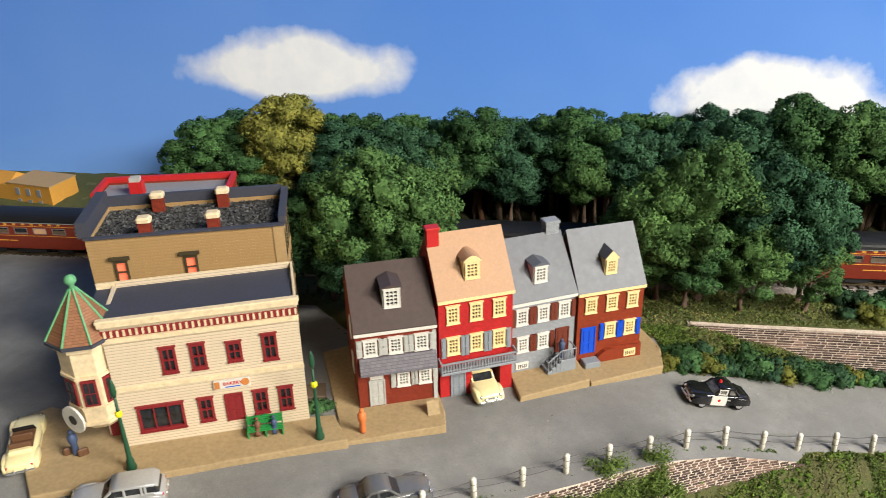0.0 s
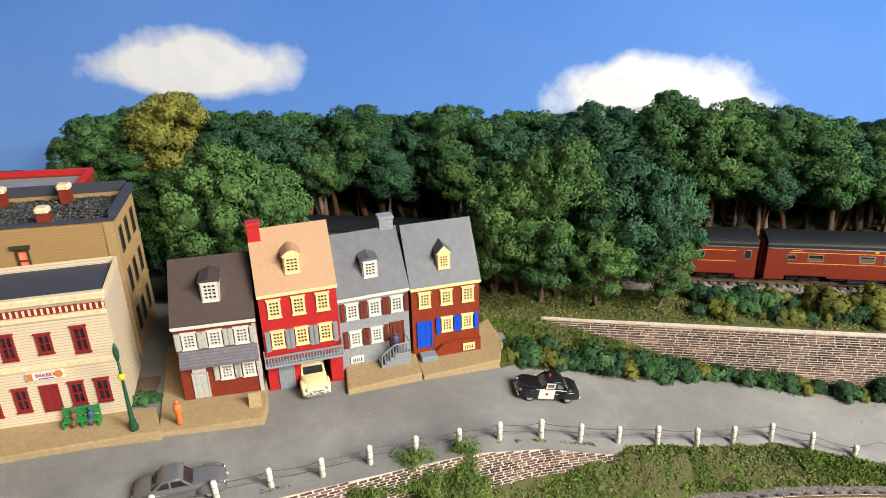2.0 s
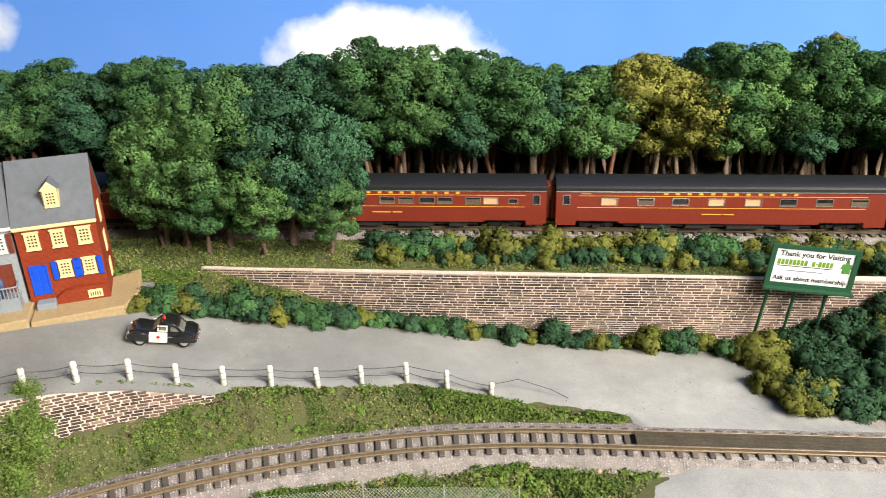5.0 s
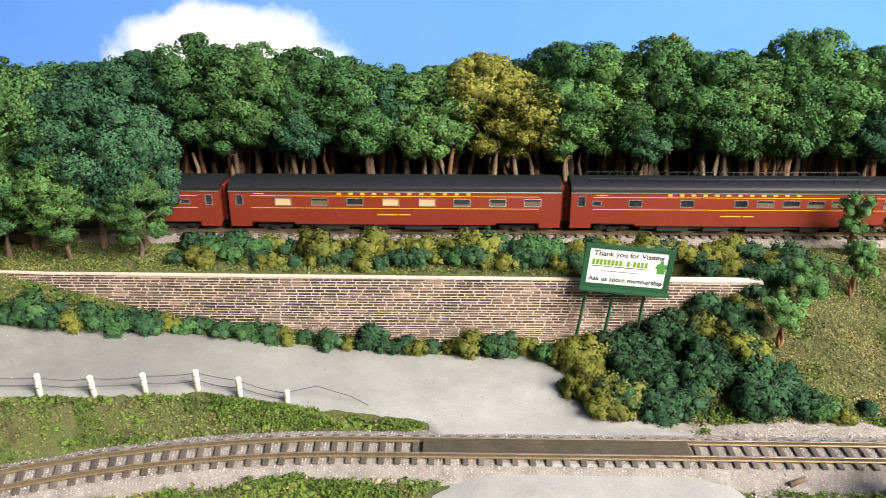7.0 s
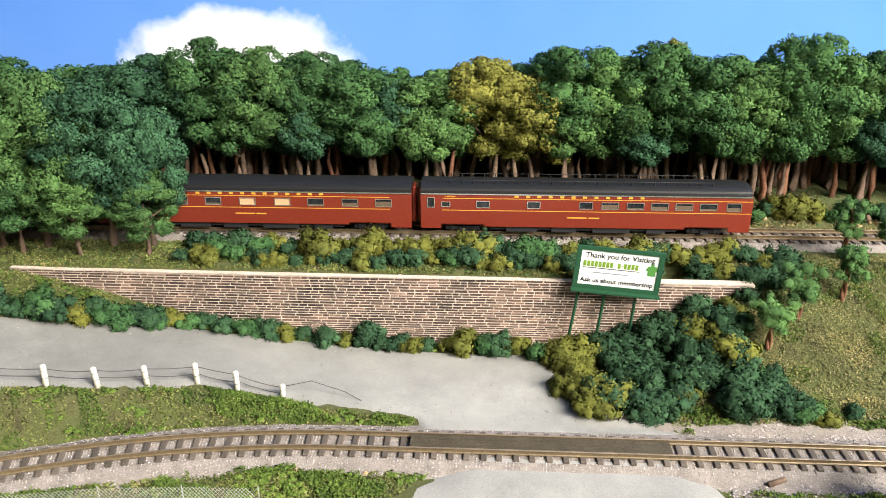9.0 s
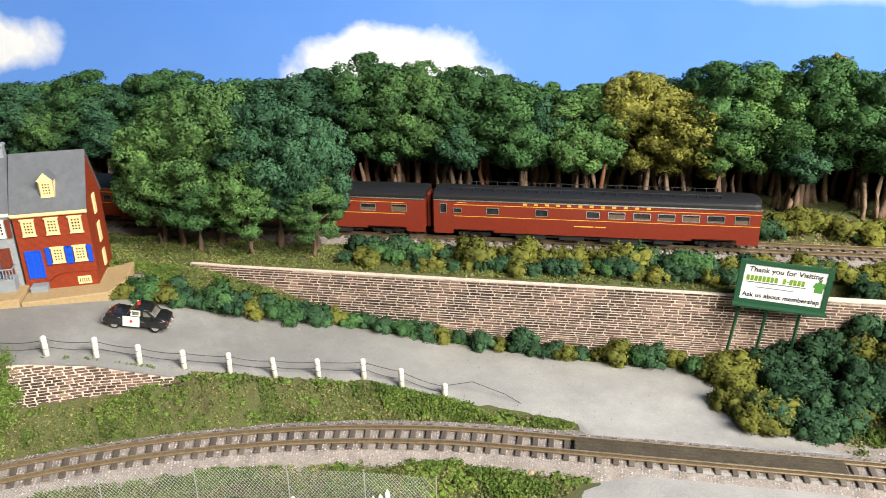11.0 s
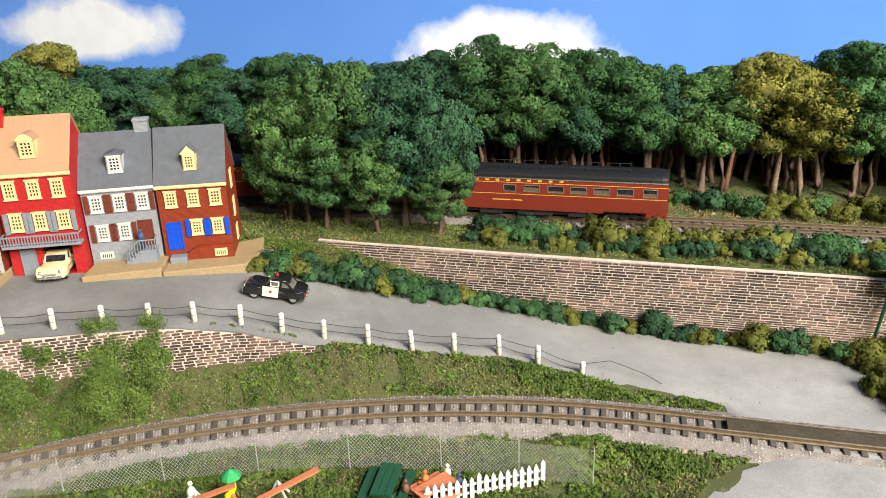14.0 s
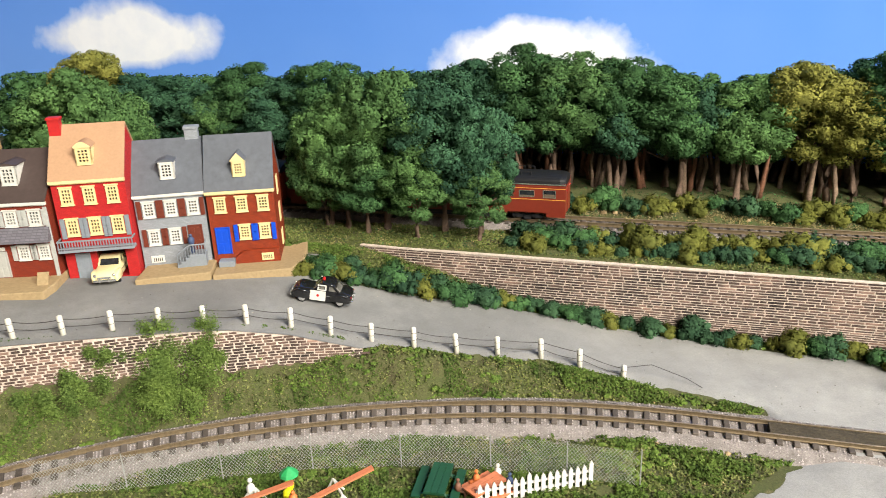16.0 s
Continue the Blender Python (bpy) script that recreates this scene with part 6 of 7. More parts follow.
def build_vehicles():
    pc = vehicle("police_car", P(12.12, 28.75, 2.12, 194, ry=-10), "glossy black police car with white doors and red beacon", BLACK, "sedan", dark_glass("tinted_pane", (0.12, 0.115, 0.1)), length=2.72)
    for s in (-1, 1):
        d = part("door_panel", M().box(-0.2, 0.5, s * 0.574 - 0.012, s * 0.574 + 0.012, 0.19, 0.66), WHITE, pc, "white front door with round badge")
        part("door_frame", holed(M(), 0.2, 0.66, 0.93, min(s * 0.48, s * 0.5), max(s * 0.48, s * 0.5), [(-0.14, 0.14, 0.7, 0.88)], -0.2), WHITE, d)
        part("badge", M().turned([(0.065, -0.004), (0.065, 0.004)], 10, U(0.15, s * 0.59, 0.44, rx=90)), REDLAMP, d)
    part("beacon", M().turned([(0.07, 1.0), (0.07, 1.06), (0.04, 1.12)], 10), REDLAMP, pc, "red roof beacon")
    vehicle("coupe", P(1.98, 27.55, 3.02, -66), "cream rounded coupe in the carriage entry", CARCREAM, "sedan", length=2.9)
    vehicle("sedan", P(-0.75, 20.2, 3.13, 22), "dark grey metallic sedan on the street", CARGREY, "sedan", length=3.2)
    wg = vehicle("station_wagon", P(-10.0, 18.9, 3.44, 200), "silver station wagon with wood side panels", CARSILVER, "wagon", length=3.2)
    for s in (-1, 1):
        part("wood_panel", M().box(-1.1, 0.3, s * 0.572 - 0.01, s * 0.572 + 0.01, 0.3, 0.56), WOOD, wg)
    vehicle("convertible", P(-15.0, 21.2, 3.46, 116), "cream open convertible with brown seats", CARCREAM, "open", length=3.2)


# ---- street furniture ----
def figure(at, label, mats, seated=False):
    """A small painted figure as one plain body."""
    m = M()
    if seated:
        m.ball((0, 0, 0.42), 0.16, 2, squash=1.5).ball((0, 0, 0.78), 0.09, 2).box(-0.12, 0.12, -0.34, 0.02, 0.22, 0.34, ch=0.04).box(-0.11, 0.11, -0.36, -0.26, 0.0, 0.26, ch=0.03)
    else:
        m.turned([(0.1, 0), (0.13, 0.1), (0.12, 0.5), (0.17, 0.62), (0.18, 0.85), (0.08, 0.98)], 10).ball((0, 0, 1.05), 0.095, 2)
    return tagged(part("figurine", m, mats, at=at, smooth=True), label, "figurine", "painted figurines")


def build_street_things():
    for x, y in ((-10.25, 20.35), (-3.8, 22.75)):
        t = thing("street_lamp", P(x, y, 3.72), "dark green tapered street lamp with yellow band", "street lamp", "street lamps")
        part("pole", M().turned([(0.19, 0), (0.19, 0.12), (0.13, 0.3), (0.15, 0.36), (0.1, 0.5), (0.06, 2.2), (0.05, 3.3)], 10), GREENP, t, smooth=True)
        part("band", M().turned([(0.08, 2.35), (0.13, 2.43), (0.13, 2.54), (0.08, 2.6)], 10), LIME, t, "yellow collar")
        part("head", M().turned([(0.06, 3.2), (0.1, 3.35), (0.11, 3.6), (0.07, 3.8), (0.02, 3.95)], 10), GREENP, t, smooth=True)
    t = thing("park_bench", P(-6.0, 22.9, 3.72, 18) @ Matrix.Scale(0.8, 4), "green slatted bench in front of the bakery", "bench")
    for k in range(4):
        part("slat", M().box(-0.85, 0.85, -0.42 + k * 0.12, -0.33 + k * 0.12, 0.36, 0.41), BENCH, t)
    for k in range(4):
        part("back_slat", M().box(-0.85, 0.85, 0.1, 0.14, 0.46 + k * 0.12, 0.55 + k * 0.12), BENCH, t)
    for x in (-0.85, 0, 0.79):
        part("bench_end", M().box(x, x + 0.06, -0.42, 0.1, 0.0, 0.36).box(x, x + 0.06, 0.14, 0.2, 0, 0.95), BENCH, t)
    figure(P(-6.25, 22.75, 3.8, 17) @ Matrix.Scale(0.8, 4), "dark-clad seated figurine on the green bench", FIGBROWN, True)
    figure(P(-5.65, 22.95, 3.8, 17) @ Matrix.Scale(0.8, 4), "blue-clad seated figurine on the green bench", FIGBLUE, True)
    figure(P(-12.75, 20.9, 3.72, 0), "walking figurine with two brown cases", FIGBLUE)
    for dx in (-0.28, 0.3):
        tagged(part("suitcase", M().box(-0.2, 0.2, -0.07, 0.07, 0, 0.3, ch=0.05), LEATHER, at=P(-12.75 + dx, 20.9, 3.72, 40)), "brown suitcase set beside the figurine", "suitcase")
    figure(P(-2.3, 23.55, 3.46, 0), "orange-clad walking figurine on the sidewalk", ORANGE)
    figure(P(5.45, 29.05, 3.8, 0), "figurine in dark coat at the front door", FIGBLUE).scale = (0.85, 0.85, 0.85)
    tagged(part("sandwich_board", M().loft([[(-0.25, 0, 0), (0.25, 0, 0), (0.25, 0.06, 0), (-0.25, 0.06, 0)], [(-0.25, 0.3, 0.5), (0.25, 0.3, 0.5), (0.25, 0.36, 0.5), (-0.25, 0.36, 0.5)]]), SIDEWALK, at=P(0.35, 24.9, 3.46, 20)), "pale tan board leaning on the house", "board")
    tagged(part("pallet", M().box(-0.45, 0.45, -0.5, 0.5, 0, 0.12, ch=0.02), BLIND, at=P(-4.9, 26.0, 3.4, 15)), "flat worn brown pallet in the yard", "pallet")


def build_guard_fence():
    xs = [-1.2, 0.6, 2.3, 4.0, 5.6, 7.2, 8.8, 10.35, 12.0, 13.6, 15.2, 16.9, 18.65, 20.3, 22.1, 23.8, 25.65]
    t = thing("guard_fence", P(0, 0, 0), "white posts with thin cables along the street", "fence")
    rng = random.Random(3)
    tops = []
    post = M().turned([(0.115, -0.4), (0.115, 0.78), (0.1, 0.83), (0.055, 0.86)], 12).mesh("post", POST, True)
    ring = M().turned([(0.117, 0.6), (0.126, 0.61), (0.117, 0.62)], 12).turned([(0.117, 0.29), (0.126, 0.3), (0.117, 0.31)], 12).mesh("cable_ring", WIRE)
    for i, x in enumerate(xs):
        y = post_y(x) + (0.1 if i % 3 else 0.02)
        z = road_z(x) - (0.35 if i == len(xs) - 1 else 0.0)
        p = part("post", post, None, t, at=P(x, y, z, rng.uniform(0, 90), rng.uniform(-3, 3), rng.uniform(-3, 3)))
        part("cable_ring", ring, None, p)
        tops.append((x, y, z))
    for h in (0.62, 0.3):
        for a, b in zip(tops, tops[1:]):
            w = M()
            a2, b2 = Vector((a[0], a[1] + 0.13, a[2] + h)), Vector((b[0], b[1] + 0.13, b[2] + h))
            sag = rng.uniform(0.02, 0.1)
            pts = [a2.lerp(b2, k / 6) - Vector((0, 0, sag * 4 * (k / 6) * (1 - k / 6))) for k in range(7)]
            part("cable", w.tube(pts, [0.017] * 7, 4), WIRE, t)
    w = M()
    pts = [Vector((25.7, 29.3, -0.1)), Vector((26.8, 29.6, 0.0)), Vector((28.2, 29.4, -0.35)), Vector((28.9, 29.2, -0.62))]
    part("cable", w.tube(pts, [0.017] * 4, 4), WIRE, t)


def build_billboard():
    t = thing("billboard", P(37.75, 33.75, 2.54, -1.5, ry=4.6), "green-framed billboard with printed white face", "billboard")
    W, H = 3.68, 2.0
    fr = M().box(-0.05, W + 0.05, -0.02, 0.12, 0.0, 0.2).box(-0.05, W + 0.05, -0.02, 0.12, H - 0.17, H).box(-0.05, 0.17, -0.02, 0.12, 0.2, H - 0.17).box(W - 0.17, W + 0.05, -0.02, 0.12, 0.2, H - 0.17)
    part("frame", fr, GREENP, t, "dark green frame")
    part("ledge", M().box(-0.1, W + 0.1, -0.3, -0.02, -0.08, 0.0), GREENP, t)
    face = part("panel", M().box(0.15, W - 0.15, 0.02, 0.1, 0.15, H - 0.15), paint("print_white", (0.8, 0.8, 0.78), 0.4, 0.03), t, "printed white panel")
    ink = paint("print_black", (0.02, 0.02, 0.022), 0.5, 0.05)
    gr = paint("print_green", srgb(108, 142, 44), 0.5, 0.05)
    text(face, "Thank you for Visiting", P(W / 2, 0.012, 1.6, rx=90), 0.335, ink)
    text(face, "Ask us about membership", P(W / 2, 0.012, 0.42, rx=90), 0.3, ink)
    x = 0.3
    for n in (0.24,) * 8 + (0,) + (0.2, 0.06) + (0.2,) * 4:
        if n:
            m = M().box(x, x + (0.125 if n > 0.1 else 0.06), 0.008, 0.016, *((1.08, 1.33) if n > 0.1 else (1.18, 1.23)))
            part("letter_bar", m, gr, face)
        x += 0.165 if n != 0.06 else 0.1
    part("rule_line", M().box(0.3, 2.75, 0.008, 0.016, 1.0, 1.03), ink, face)
    part("small_print", M().box(0.75, 2.3, 0.008, 0.016, 0.78, 0.82), GREY, face)
    kb = [(0, 0.1), (0.08, 0.3), (0.2, 0.3), (0.2, 0.38), (0.36, 0.38), (0.36, 0.3), (0.48, 0.3), (0.56, 0.1), (0.46, 0.1), (0.46, -0.12), (0.1, -0.12), (0.1, 0.1)]
    part("emblem", M().loft([[(3.0 + a * 0.95, 0.016, 1.0 + b * 1.1) for a, b in kb], [(3.0 + a * 0.95, 0.008, 1.0 + b * 1.1) for a, b in kb]]), paint("emblem_green", srgb(74, 128, 58), 0.5, 0.05), face)
    for x, dx in ((0.35, -0.2), (1.5, -0.12), (2.8, 0.05)):
        part("leg", M().rod((x, 0.2, 0.9), (x + dx, 0.2, -3.3), 0.075, None, 6), GREENP, t)


def build_playground():
    z = -0.72
    # wire mesh fence
    t = thing("mesh_fence", P(0, 0, 0), "low galvanised wire mesh fence beside the track", "fence")
    line = [(6.0, 16.7), (9.2, 17.8), (12.2, 19.2), (15.2, 20.4), (18.3, 21.3), (21.5, 21.85), (24.2, 22.05), (26.7, 22.1)]
    q = np.array(line)
    seg = np.r_[0, np.cumsum(np.linalg.norm(np.diff(q, axis=0), axis=1))]
    at = lambda s: (float(np.interp(s, seg, q[:, 0])), float(np.interp(s, seg, q[:, 1])))
    net = M()
    hgt, st, L = 1.42, 0.125, seg[-1]
    s = -hgt
    while s < L:
        for sgn in (1, -1):
            a, b = (s, s + hgt * 0.8) if sgn > 0 else (s + hgt * 0.8, s)
            pts = []
            for k in range(4):
                u = a + (b - a) * k / 3
                if 0 <= u <= L:
                    pts.append(Vector((*at(u), z + 0.05 + hgt * k / 3)))
            for p0, p1 in zip(pts, pts[1:]):
                net.rod(p0, p1, 0.0065, None, 3)
        s += st
    part("wire_mesh", net, MESHWIRE, t, "diamond wire mesh")
    for x, y in line[1:]:
        part("post", M().rod((x, y + 0.03, z - 0.1), (x, y + 0.03, z + hgt + 0.1), 0.022, None, 6), MESHWIRE, t)
    # picket fence
    t = thing("picket_fence", P(21.9, 20.1, z, 30), "short white picket fence", "fence")
    part("fence_rail", M().box(-0.5, 3.7, 0, 0.05, 0.18, 0.26), WHITE, t)
    part("fence_rail", M().box(-0.5, 3.7, 0, 0.05, 0.5, 0.58), WHITE, t)
    for k in range(17):
        x = -0.45 + k * 0.25
        tall = 0.12 if k in (7, 16) else 0
        part("picket", M().loft([[(x + a, b, 0) for a, b in ((0, -0.04), (0.15, -0.04), (0.15, -0.002), (0, -0.002))], [(x + a, b, 0.72 + tall) for a, b in ((0, -0.04), (0.15, -0.04), (0.15, -0.002), (0, -0.002))], [(x + 0.06, -0.04, 0.85 + tall), (x + 0.09, -0.04, 0.85 + tall), (x + 0.09, -0.002, 0.85 + tall), (x + 0.06, -0.002, 0.85 + tall)]]), WHITE, t)
    # picnic tables
    for x, y, a, mat, lab in ((20.0, 20.5, 4, GREENP, "dark green picnic table with two benches"), (21.7, 20.5, -35, CLAY, "orange-brown picnic table with two benches")):
        t = thing("picnic_table", P(x, y, z, a), lab, "picnic table")
        s = 1.0 if mat is GREENP else 0.85
        for k in range(3):
            part("table_board", M().box((-0.36 + k * 0.245) * s, (-0.13 + k * 0.245) * s, -0.95 * s, 0.75 * s, 0.45, 0.52), mat, t)
        for sx in (-1, 1):
            part("bench", M().box(sx * 0.66 * s - 0.15, sx * 0.66 * s + 0.15, -0.95 * s, 0.75 * s, 0.25, 0.31), mat, t)
        for y2 in (-0.65, 0.45):
            for sx in (-1, 1):
                part("leg", M().rod((sx * 0.16, y2 * s, 0.46), (sx * 0.5, y2 * s, 0), 0.05, None, 4), mat, t)
            part("crossbar", M().box(-0.7 * s, 0.7 * s, y2 * s - 0.03, y2 * s + 0.03, 0.2, 0.25), mat, t)
    for x, y, a, mt, lab in ((20.75, 20.15, 90, FIGBROWN, "grey-brown seated figurine at the green table"), (21.25, 20.75, -60, ORANGE, "orange-clad seated figurine at the picnic table"), (21.9, 21.25, 0, WHITE, "white-clad seated figurine at the picnic table"), (22.4, 20.85, 100, FIGBLUE, "blue-clad seated figurine at the picnic table")):
        figure(P(x, y, z + 0.1, a) @ Matrix.Scale(0.8, 4), lab, mt, True)
    # seesaws
    for x, y, a in ((16.8, 19.05, 42), (14.3, 17.9, 30)):
        t = thing("seesaw", P(x, y, z, a), "orange-brown seesaw plank on a white tube frame", "seesaw")
        part("plank", M().loft([[(-1.3, -0.12, 0.3), (-1.3, 0.12, 0.3), (-1.3, 0.12, 0.37), (-1.3, -0.12, 0.37)], [(1.3, -0.12, 0.85), (1.3, 0.12, 0.85), (1.3, 0.12, 0.92), (1.3, -0.12, 0.92)]]), CLAY, t)
        fr = M()
        for sx in (-1, 1):
            fr.rod((sx * 0.35, -0.5, 0), (0, -0.5, 0.55), 0.045, None, 6).rod((sx * 0.35, 0.5, 0), (0, 0.5, 0.55), 0.045, None, 6)
        fr.rod((0, -0.5, 0.55), (0, 0.5, 0.55), 0.045, None, 6)
        part("tube_frame", fr, WHITE, t)
    figure(P(15.15, 18.75, z + 0.2, 0), "lime and green figurine on the seesaw", LIME, True)
    tagged(part("parasol", M().turned([(0.34, 0), (0.3, 0.1), (0.05, 0.3)], 9), FIGGREEN, at=P(15.15, 18.78, z + 0.98)), "small green cloth over the seesaw figurine", "cloth")
    figure(P(15.6, 18.1, z, 0), "orange-clad standing figurine with yellow cap", ORANGE).scale = (0.8, 0.8, 0.8)
    figure(P(13.9, 18.3, z + 0.1, 0), "white-clad seated figurine on the seesaw", WHITE, True)
    tagged(part("barrel", M().turned([(0.2, 0), (0.25, 0.25), (0.2, 0.5)], 12), GREENP, at=P(21.9, 19.5, z)), "green bin by the picnic table", "barrel")


def build_clutter():
    rng = random.Random(9)
    for x, y, l, a, h in ((53.5, 41.4, 1.0, 70, 0.2), (44.2, 24.9, 0.7, 15, 0.12), (48.2, 41.6, 0.6, 20, 0.12)):
        m = M().rod((-l / 2, 0, 0), (l / 2, 0.1, 0.05), h * 0.9, h * 0.7, 8)
        tagged(part("log", m, BARK, at=P(x, y, land(x, y) + h, a), smooth=True), "short weathered log on the ground", "log", "logs")
    for i in range(46):
        x = rng.uniform(20, 62)
        y = rng.uniform(40.9, 41.6) if i < 36 else rng.uniform(24.3, 24.9)
        if 30 < x < 43 and y < 30:
            continue
        m = M().ball((0, 0, 0), rng.uniform(0.08, 0.2), 1, 0.25, 0.7, np.random.RandomState(i))
        tagged(part("rock", m, SIDEWALK, at=P(x, y, land(x, y) + 0.02)), "small pale tan rock beside the track", "rock", "rocks")


# ---- train ----
CAR, PITCH = 15.85, 16.32


def build_car(kind, wins, at_x, label):
    """A passenger car from x 0 (front) to CAR; its near side faces -y."""
    t = thing("passenger_car", P(at_x, RAIL_Y, 3.15), label, "train car", "passenger train")
    hw, z0, z1 = 0.95, 0.5, 2.12
    x1 = CAR
    side = [(a - w / 2, a + w / 2, b - h / 2, b + h / 2) for a, b, w, h, _ in wins]

    def wall(y0, y1):
        return holed(M(), x1, z0 + 0.14, z1, y0, y1, side)
    body = part("body", M().box(0, x1, -hw + 0.06, hw - 0.06, z0, z0 + 0.14).box(0, 0.06, -hw + 0.06, hw - 0.06, z0 + 0.14, z1).box(x1 - 0.06, x1, -hw + 0.06, hw - 0.06, z0 + 0.14, z1), TRAIN_RED, t)
    part("side_panel", wall(-hw, -hw + 0.06), TRAIN_RED, body)
    part("side_panel", wall(hw - 0.06, hw), TRAIN_RED, body)
    sk = M()
    for y in (-hw, hw - 0.06):
        sk.box(3.1, x1 - 3.1, y, y + 0.06, z0 - 0.06, z0 + 0.14).box(0, 1.0, y, y + 0.06, z0 - 0.18, z0 + 0.14).box(x1 - 1.0, x1, y, y + 0.06, z0 - 0.18, z0 + 0.14).box(1.0, 3.1, y, y + 0.06, z0 + 0.06, z0 + 0.14).box(x1 - 3.1, x1 - 1.0, y, y + 0.06, z0 + 0.06, z0 + 0.14)
    part("skirt", sk, TRAIN_RED, body)
    # roof
    arc = [(hw * 1.02 * math.cos(radians(a)), z1 + 0.44 * math.sin(radians(a)) ** 0.75) for a in np.linspace(0, 180, 15)]
    rings = []
    ends = [(0, 0.97), (0.15, 1.0), (x1 * 0.33, 1.0), (x1 * 0.66, 1.0), (x1 - (0.7 if kind == "end" else 0.15), 1.0)] + ([(x1 - 0.3, 0.97), (x1 - 0.05, 0.86), (x1 + 0.02, 0.7)] if kind == "end" else [(x1, 0.97)])
    for x, k in ends:
        rings.append([(x, y * k if kind == "end" and x > x1 - 0.6 else y, z1 + (z - z1) * k) for y, z in arc] + [(x, -hw, z1 - 0.06), (x, hw, z1 - 0.06)])
    part("roof", M().loft(rings), TRAIN_ROOF, t, "black arched roof", smooth=False)
    part("gutter", M().box(0, x1, -hw - 0.025, -hw - 0.002, z1 - 0.05, z1 + 0.01).box(0, x1, hw + 0.002, hw + 0.025, z1 - 0.05, z1 + 0.01), SILVER, t)
    for z in (1.88, 1.27):
        for y in (-hw - 0.012, hw + 0.002):
            part("stripe", M().box(1.05, x1 - (0.0 if kind == "end" else 1.05), y, y + 0.01, z - 0.013, z + 0.013), GOLD, body, "gold stripe")
    # windows
    for i, (a, b, w, h, lit) in enumerate(wins):
        f = 0.035
        for y, yp in ((-hw - 0.015, -hw + 0.02), (hw - 0.05, hw - 0.04)):
            wn = part("window", holed(M(), a + w / 2 + f, b - h / 2 - f, b + h / 2 + f, y, y + 0.065, [(a - w / 2, a + w / 2, b - h / 2, b + h / 2)], a - w / 2 - f), SILVER, body)
            part("pane", M().box(a - w / 2, a + w / 2, yp, yp + 0.02, b - h / 2, b + h / 2), TRAINLIT if lit else GLASS, wn)
        if not lit and w > 0.6:
            part("blind", M().box(a - w / 2, a + w / 2, -hw + 0.005, -hw + 0.015, b - h / 2, b - h / 2 + h * (0.2 + 0.25 * (i % 3))), BLIND, wn)
    # railway name as separate gold bars, and the car's own name
    n0 = 4.55 if kind == "end" else 5.2
    for i in range(12):
        x = n0 + i * (0.545 if kind == "end" else 0.56)
        lb = M().box(x, x + 0.19, -hw - 0.012, -hw - 0.002, 1.945, 2.055)
        part("letter_bar", lb, GOLD, body)
    for x, w in ((7.1, 0.95), (8.15, 0.5)):
        part("name_bar", M().box(x, x + w, -hw - 0.012, -hw - 0.002, 0.925, 0.98), GOLD, body)
    part("name_bar", M().box(1.2, 1.7, -hw - 0.012, -hw - 0.002, 1.97, 2.0), GOLD, body)
    # ends
    for x, s in ((0, -1), (x1, 1)):
        if kind == "end" and s > 0:
            part("end_door", M().box(x1, x1 + 0.03, -0.3, 0.3, z0, 1.9), TRAIN_RED, t)
            for y in (-0.62, 0.62):
                part("marker_lamp", M().turned([(0.05, 0), (0.03, 0.05)], 8, U(x1, y, 1.75, ry=90)), REDLAMP, t)
            continue
        g = M().box(x - 0.2 if s < 0 else x, x if s < 0 else x + 0.2, -0.42, 0.42, z0 - 0.05, 2.25, ch=0.05)
        part("gangway", g, TRAIN_RED, t, "dark red gangway")
    # underframe and trucks
    uf = M().box(3.4, x1 - 3.4, -0.75, 0.75, 0.22, z0).box(1.0, x1 - 1.0, -0.4, 0.4, 0.3, z0)
    for x, w in ((4.2, 1.5), (6.4, 1.2), (8.4, 1.8), (11.0, 0.9)):
        uf.box(x, x + w, -0.86, 0.86, 0.16, 0.45)
    part("underframe", uf, UNDER, t, "black underframe boxes")
    for x in (2.05, x1 - 2.05):
        tr = part("truck", M().box(x - 0.85, x + 0.85, -0.66, -0.58, 0.16, 0.36, ch=0.04).box(x - 0.85, x + 0.85, 0.58, 0.66, 0.16, 0.36, ch=0.04).box(x - 0.25, x + 0.25, -0.66, 0.66, 0.2, 0.4).box(x - 0.2, x + 0.2, -0.72, -0.66, 0.1, 0.3), UNDER, t, "black four-wheel truck")
        for dx in (-0.52, 0.52):
            part("wheel_set", M().turned([(0.26, -0.48), (0.26, -0.40), (0.06, -0.38), (0.06, 0.38), (0.26, 0.40), (0.26, 0.48)], 14, U(x + dx, 0, 0.262, rx=90)), RAIL, tr)
            part("journal", M().box(x + dx - 0.12, x + dx + 0.12, -0.71, -0.66, 0.18, 0.36, ch=0.03), UNDER, tr)
    if kind == "end":
        ae = M()
        for y in (-0.55, 0.55):
            ae.rod((0.9, y, z1 + 0.55), (14.0, y, z1 + 0.55), 0.014, None, 4)
        part("roof_rail", ae, UNDER, t, "thin roof antenna rails")
        for k in range(25):
            x = 0.9 + k * 0.545
            for y in (-0.55, 0.55):
                part("rail_stand", M().rod((x, y, z1 + 0.3), (x, y, z1 + 0.55), 0.03, None, 5), TRAIN_ROOF, t)
    return t


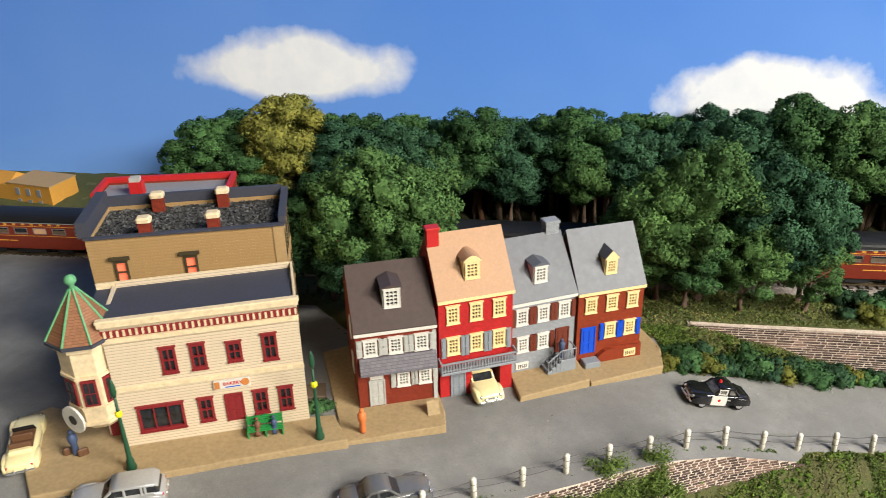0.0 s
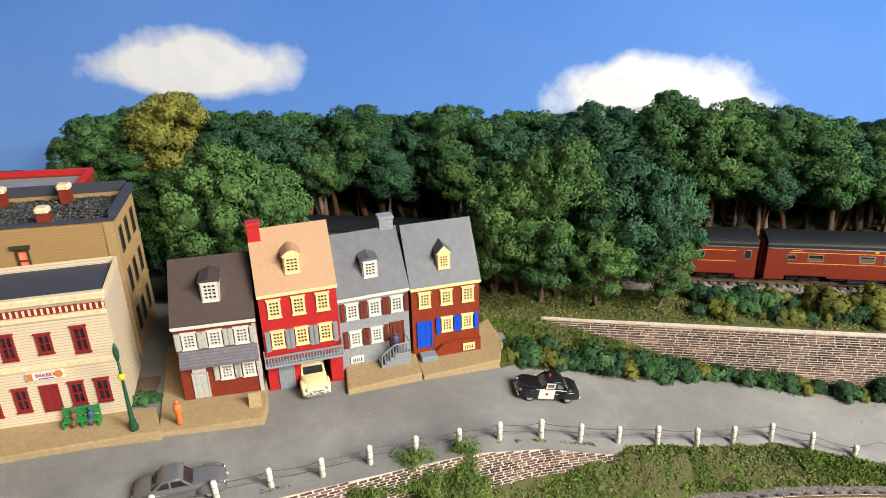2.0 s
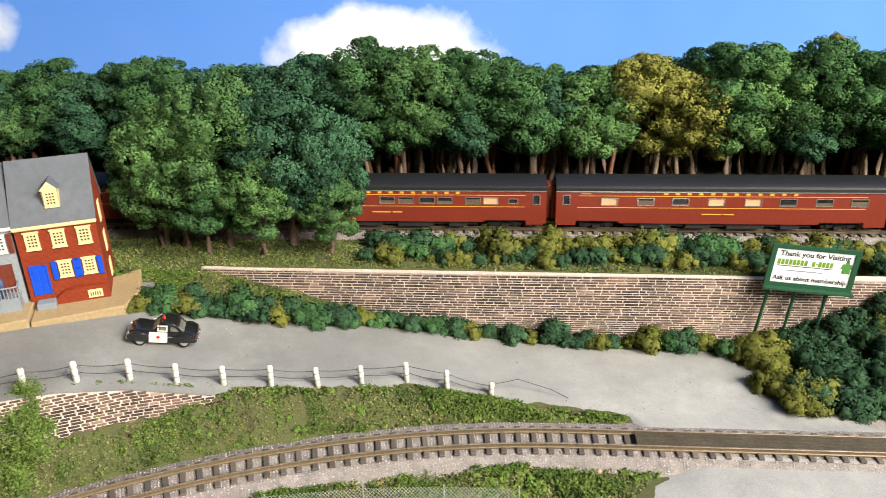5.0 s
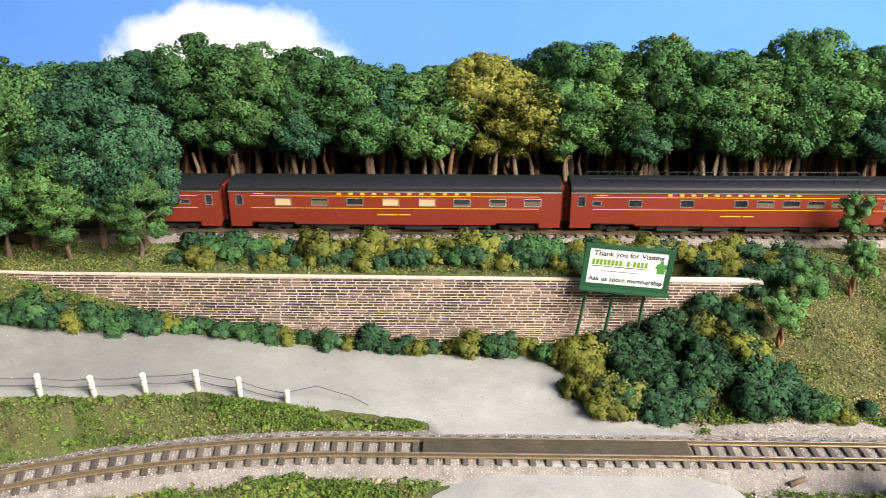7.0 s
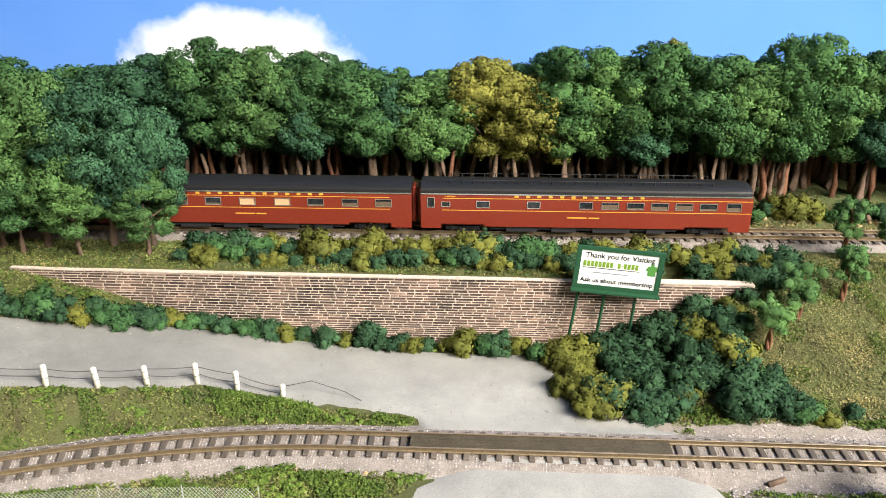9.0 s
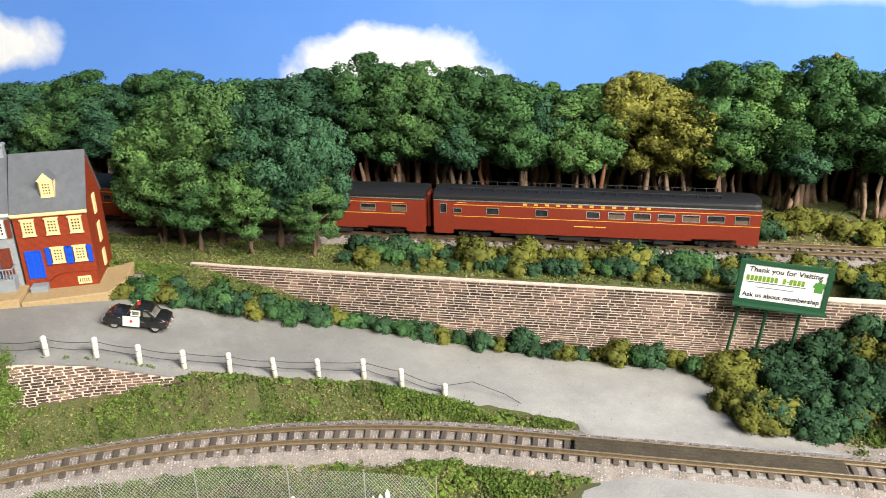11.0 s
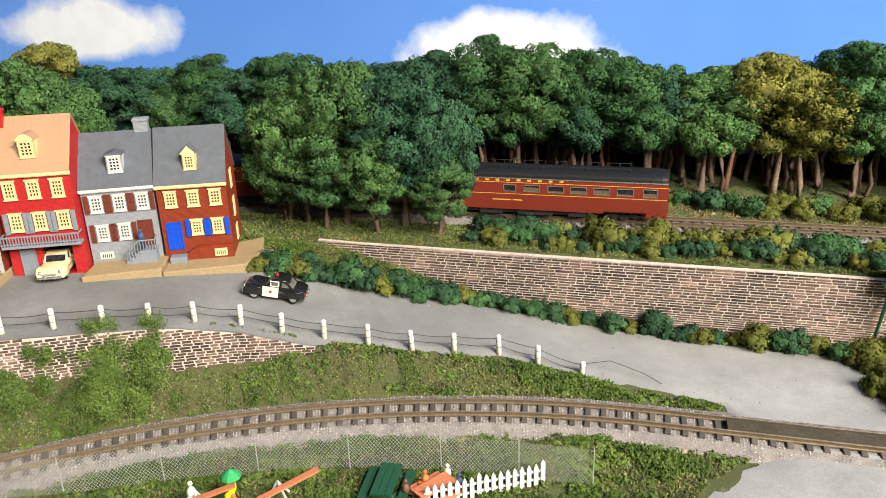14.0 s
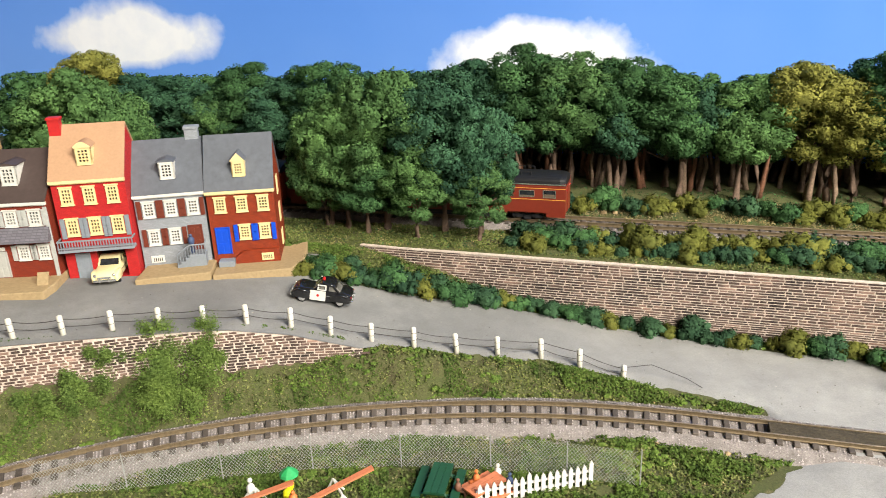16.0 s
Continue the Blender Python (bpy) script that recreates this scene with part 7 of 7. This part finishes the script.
def windows_of(centres, wide=0.78, high=0.36, lit=()):
    return [(x, 1.58, wide, high, i in lit) for i, x in enumerate(centres)]


def build_train():
    door = (0.5, 1.66, 0.3, 0.46, False)
    far_door = (CAR - 0.5, 1.66, 0.3, 0.46, False)
    end = [door, (1.22, 1.57, 0.38, 0.2, False)] + windows_of((3.03, 5.48, 8.0), 0.58, 0.3) + windows_of((9.14, 10.35, 11.5, 12.65, 13.8), 0.76, 0.3) + [(15.0, 1.58, 0.62, 0.36, False)]
    sleeper = [door] + windows_of((2.6, 4.36, 6.03, 7.76, 9.5, 11.15, 12.85, 14.5), 0.74, 0.33, (0, 3, 4))
    coach = [(1.2, 1.6, 0.4, 0.22, False)] + windows_of((2.4, 4.9, 6.1, 7.9, 8.85, 9.9, 10.8, 12.2, 13.1), 0.7, 0.32, (8,)) + [(14.2, 1.57, 0.4, 0.2, False), far_door]
    lounge = windows_of((1.4, 3.0, 4.2, 5.4, 6.6, 7.8, 9.0, 10.2, 11.4, 12.8), 0.76, 0.32, (2, 7)) + [far_door]
    cars = []
    for i in range(8):
        kind, w = ("end", end) if i == 0 else ("mid", (sleeper, coach, lounge)[(i - 1) % 3])
        cars.append(build_car(kind, w, REAR[0][1] - PITCH * i, "tuscan red passenger car with gold stripes and black roof" if i else "tuscan red observation car with roof rails, last of the train"))
    return cars


# front end of the last car along the track, by time
REAR = [(0.0, 62.9), (1.5, 57.7), (3.5, 50.45), (4.2, 47.95), (6.3, 40.25), (7.0, 37.75), (8.0, 34.2), (8.2, 33.5), (10.3, 26.05), (11.0, 23.55), (12.5, 18.3), (14.5, 11.2), (16.0, 6.05)]


def motions():
    for i, c in enumerate(train):
        walk(c, [(t, P(x - PITCH * i, RAIL_Y, 3.15)) for t, x in REAR])


build_room()
build_ground()
build_road()
build_backdrop()
build_row_houses()
build_bakery()
build_back_buildings()
build_vehicles()
build_street_things()
build_guard_fence()
build_billboard()
build_playground()
build_saplings()
build_trees()
build_bushes()
build_clutter()
train = build_train()
build_tracks()
build_turf()
build_walls()
motions()
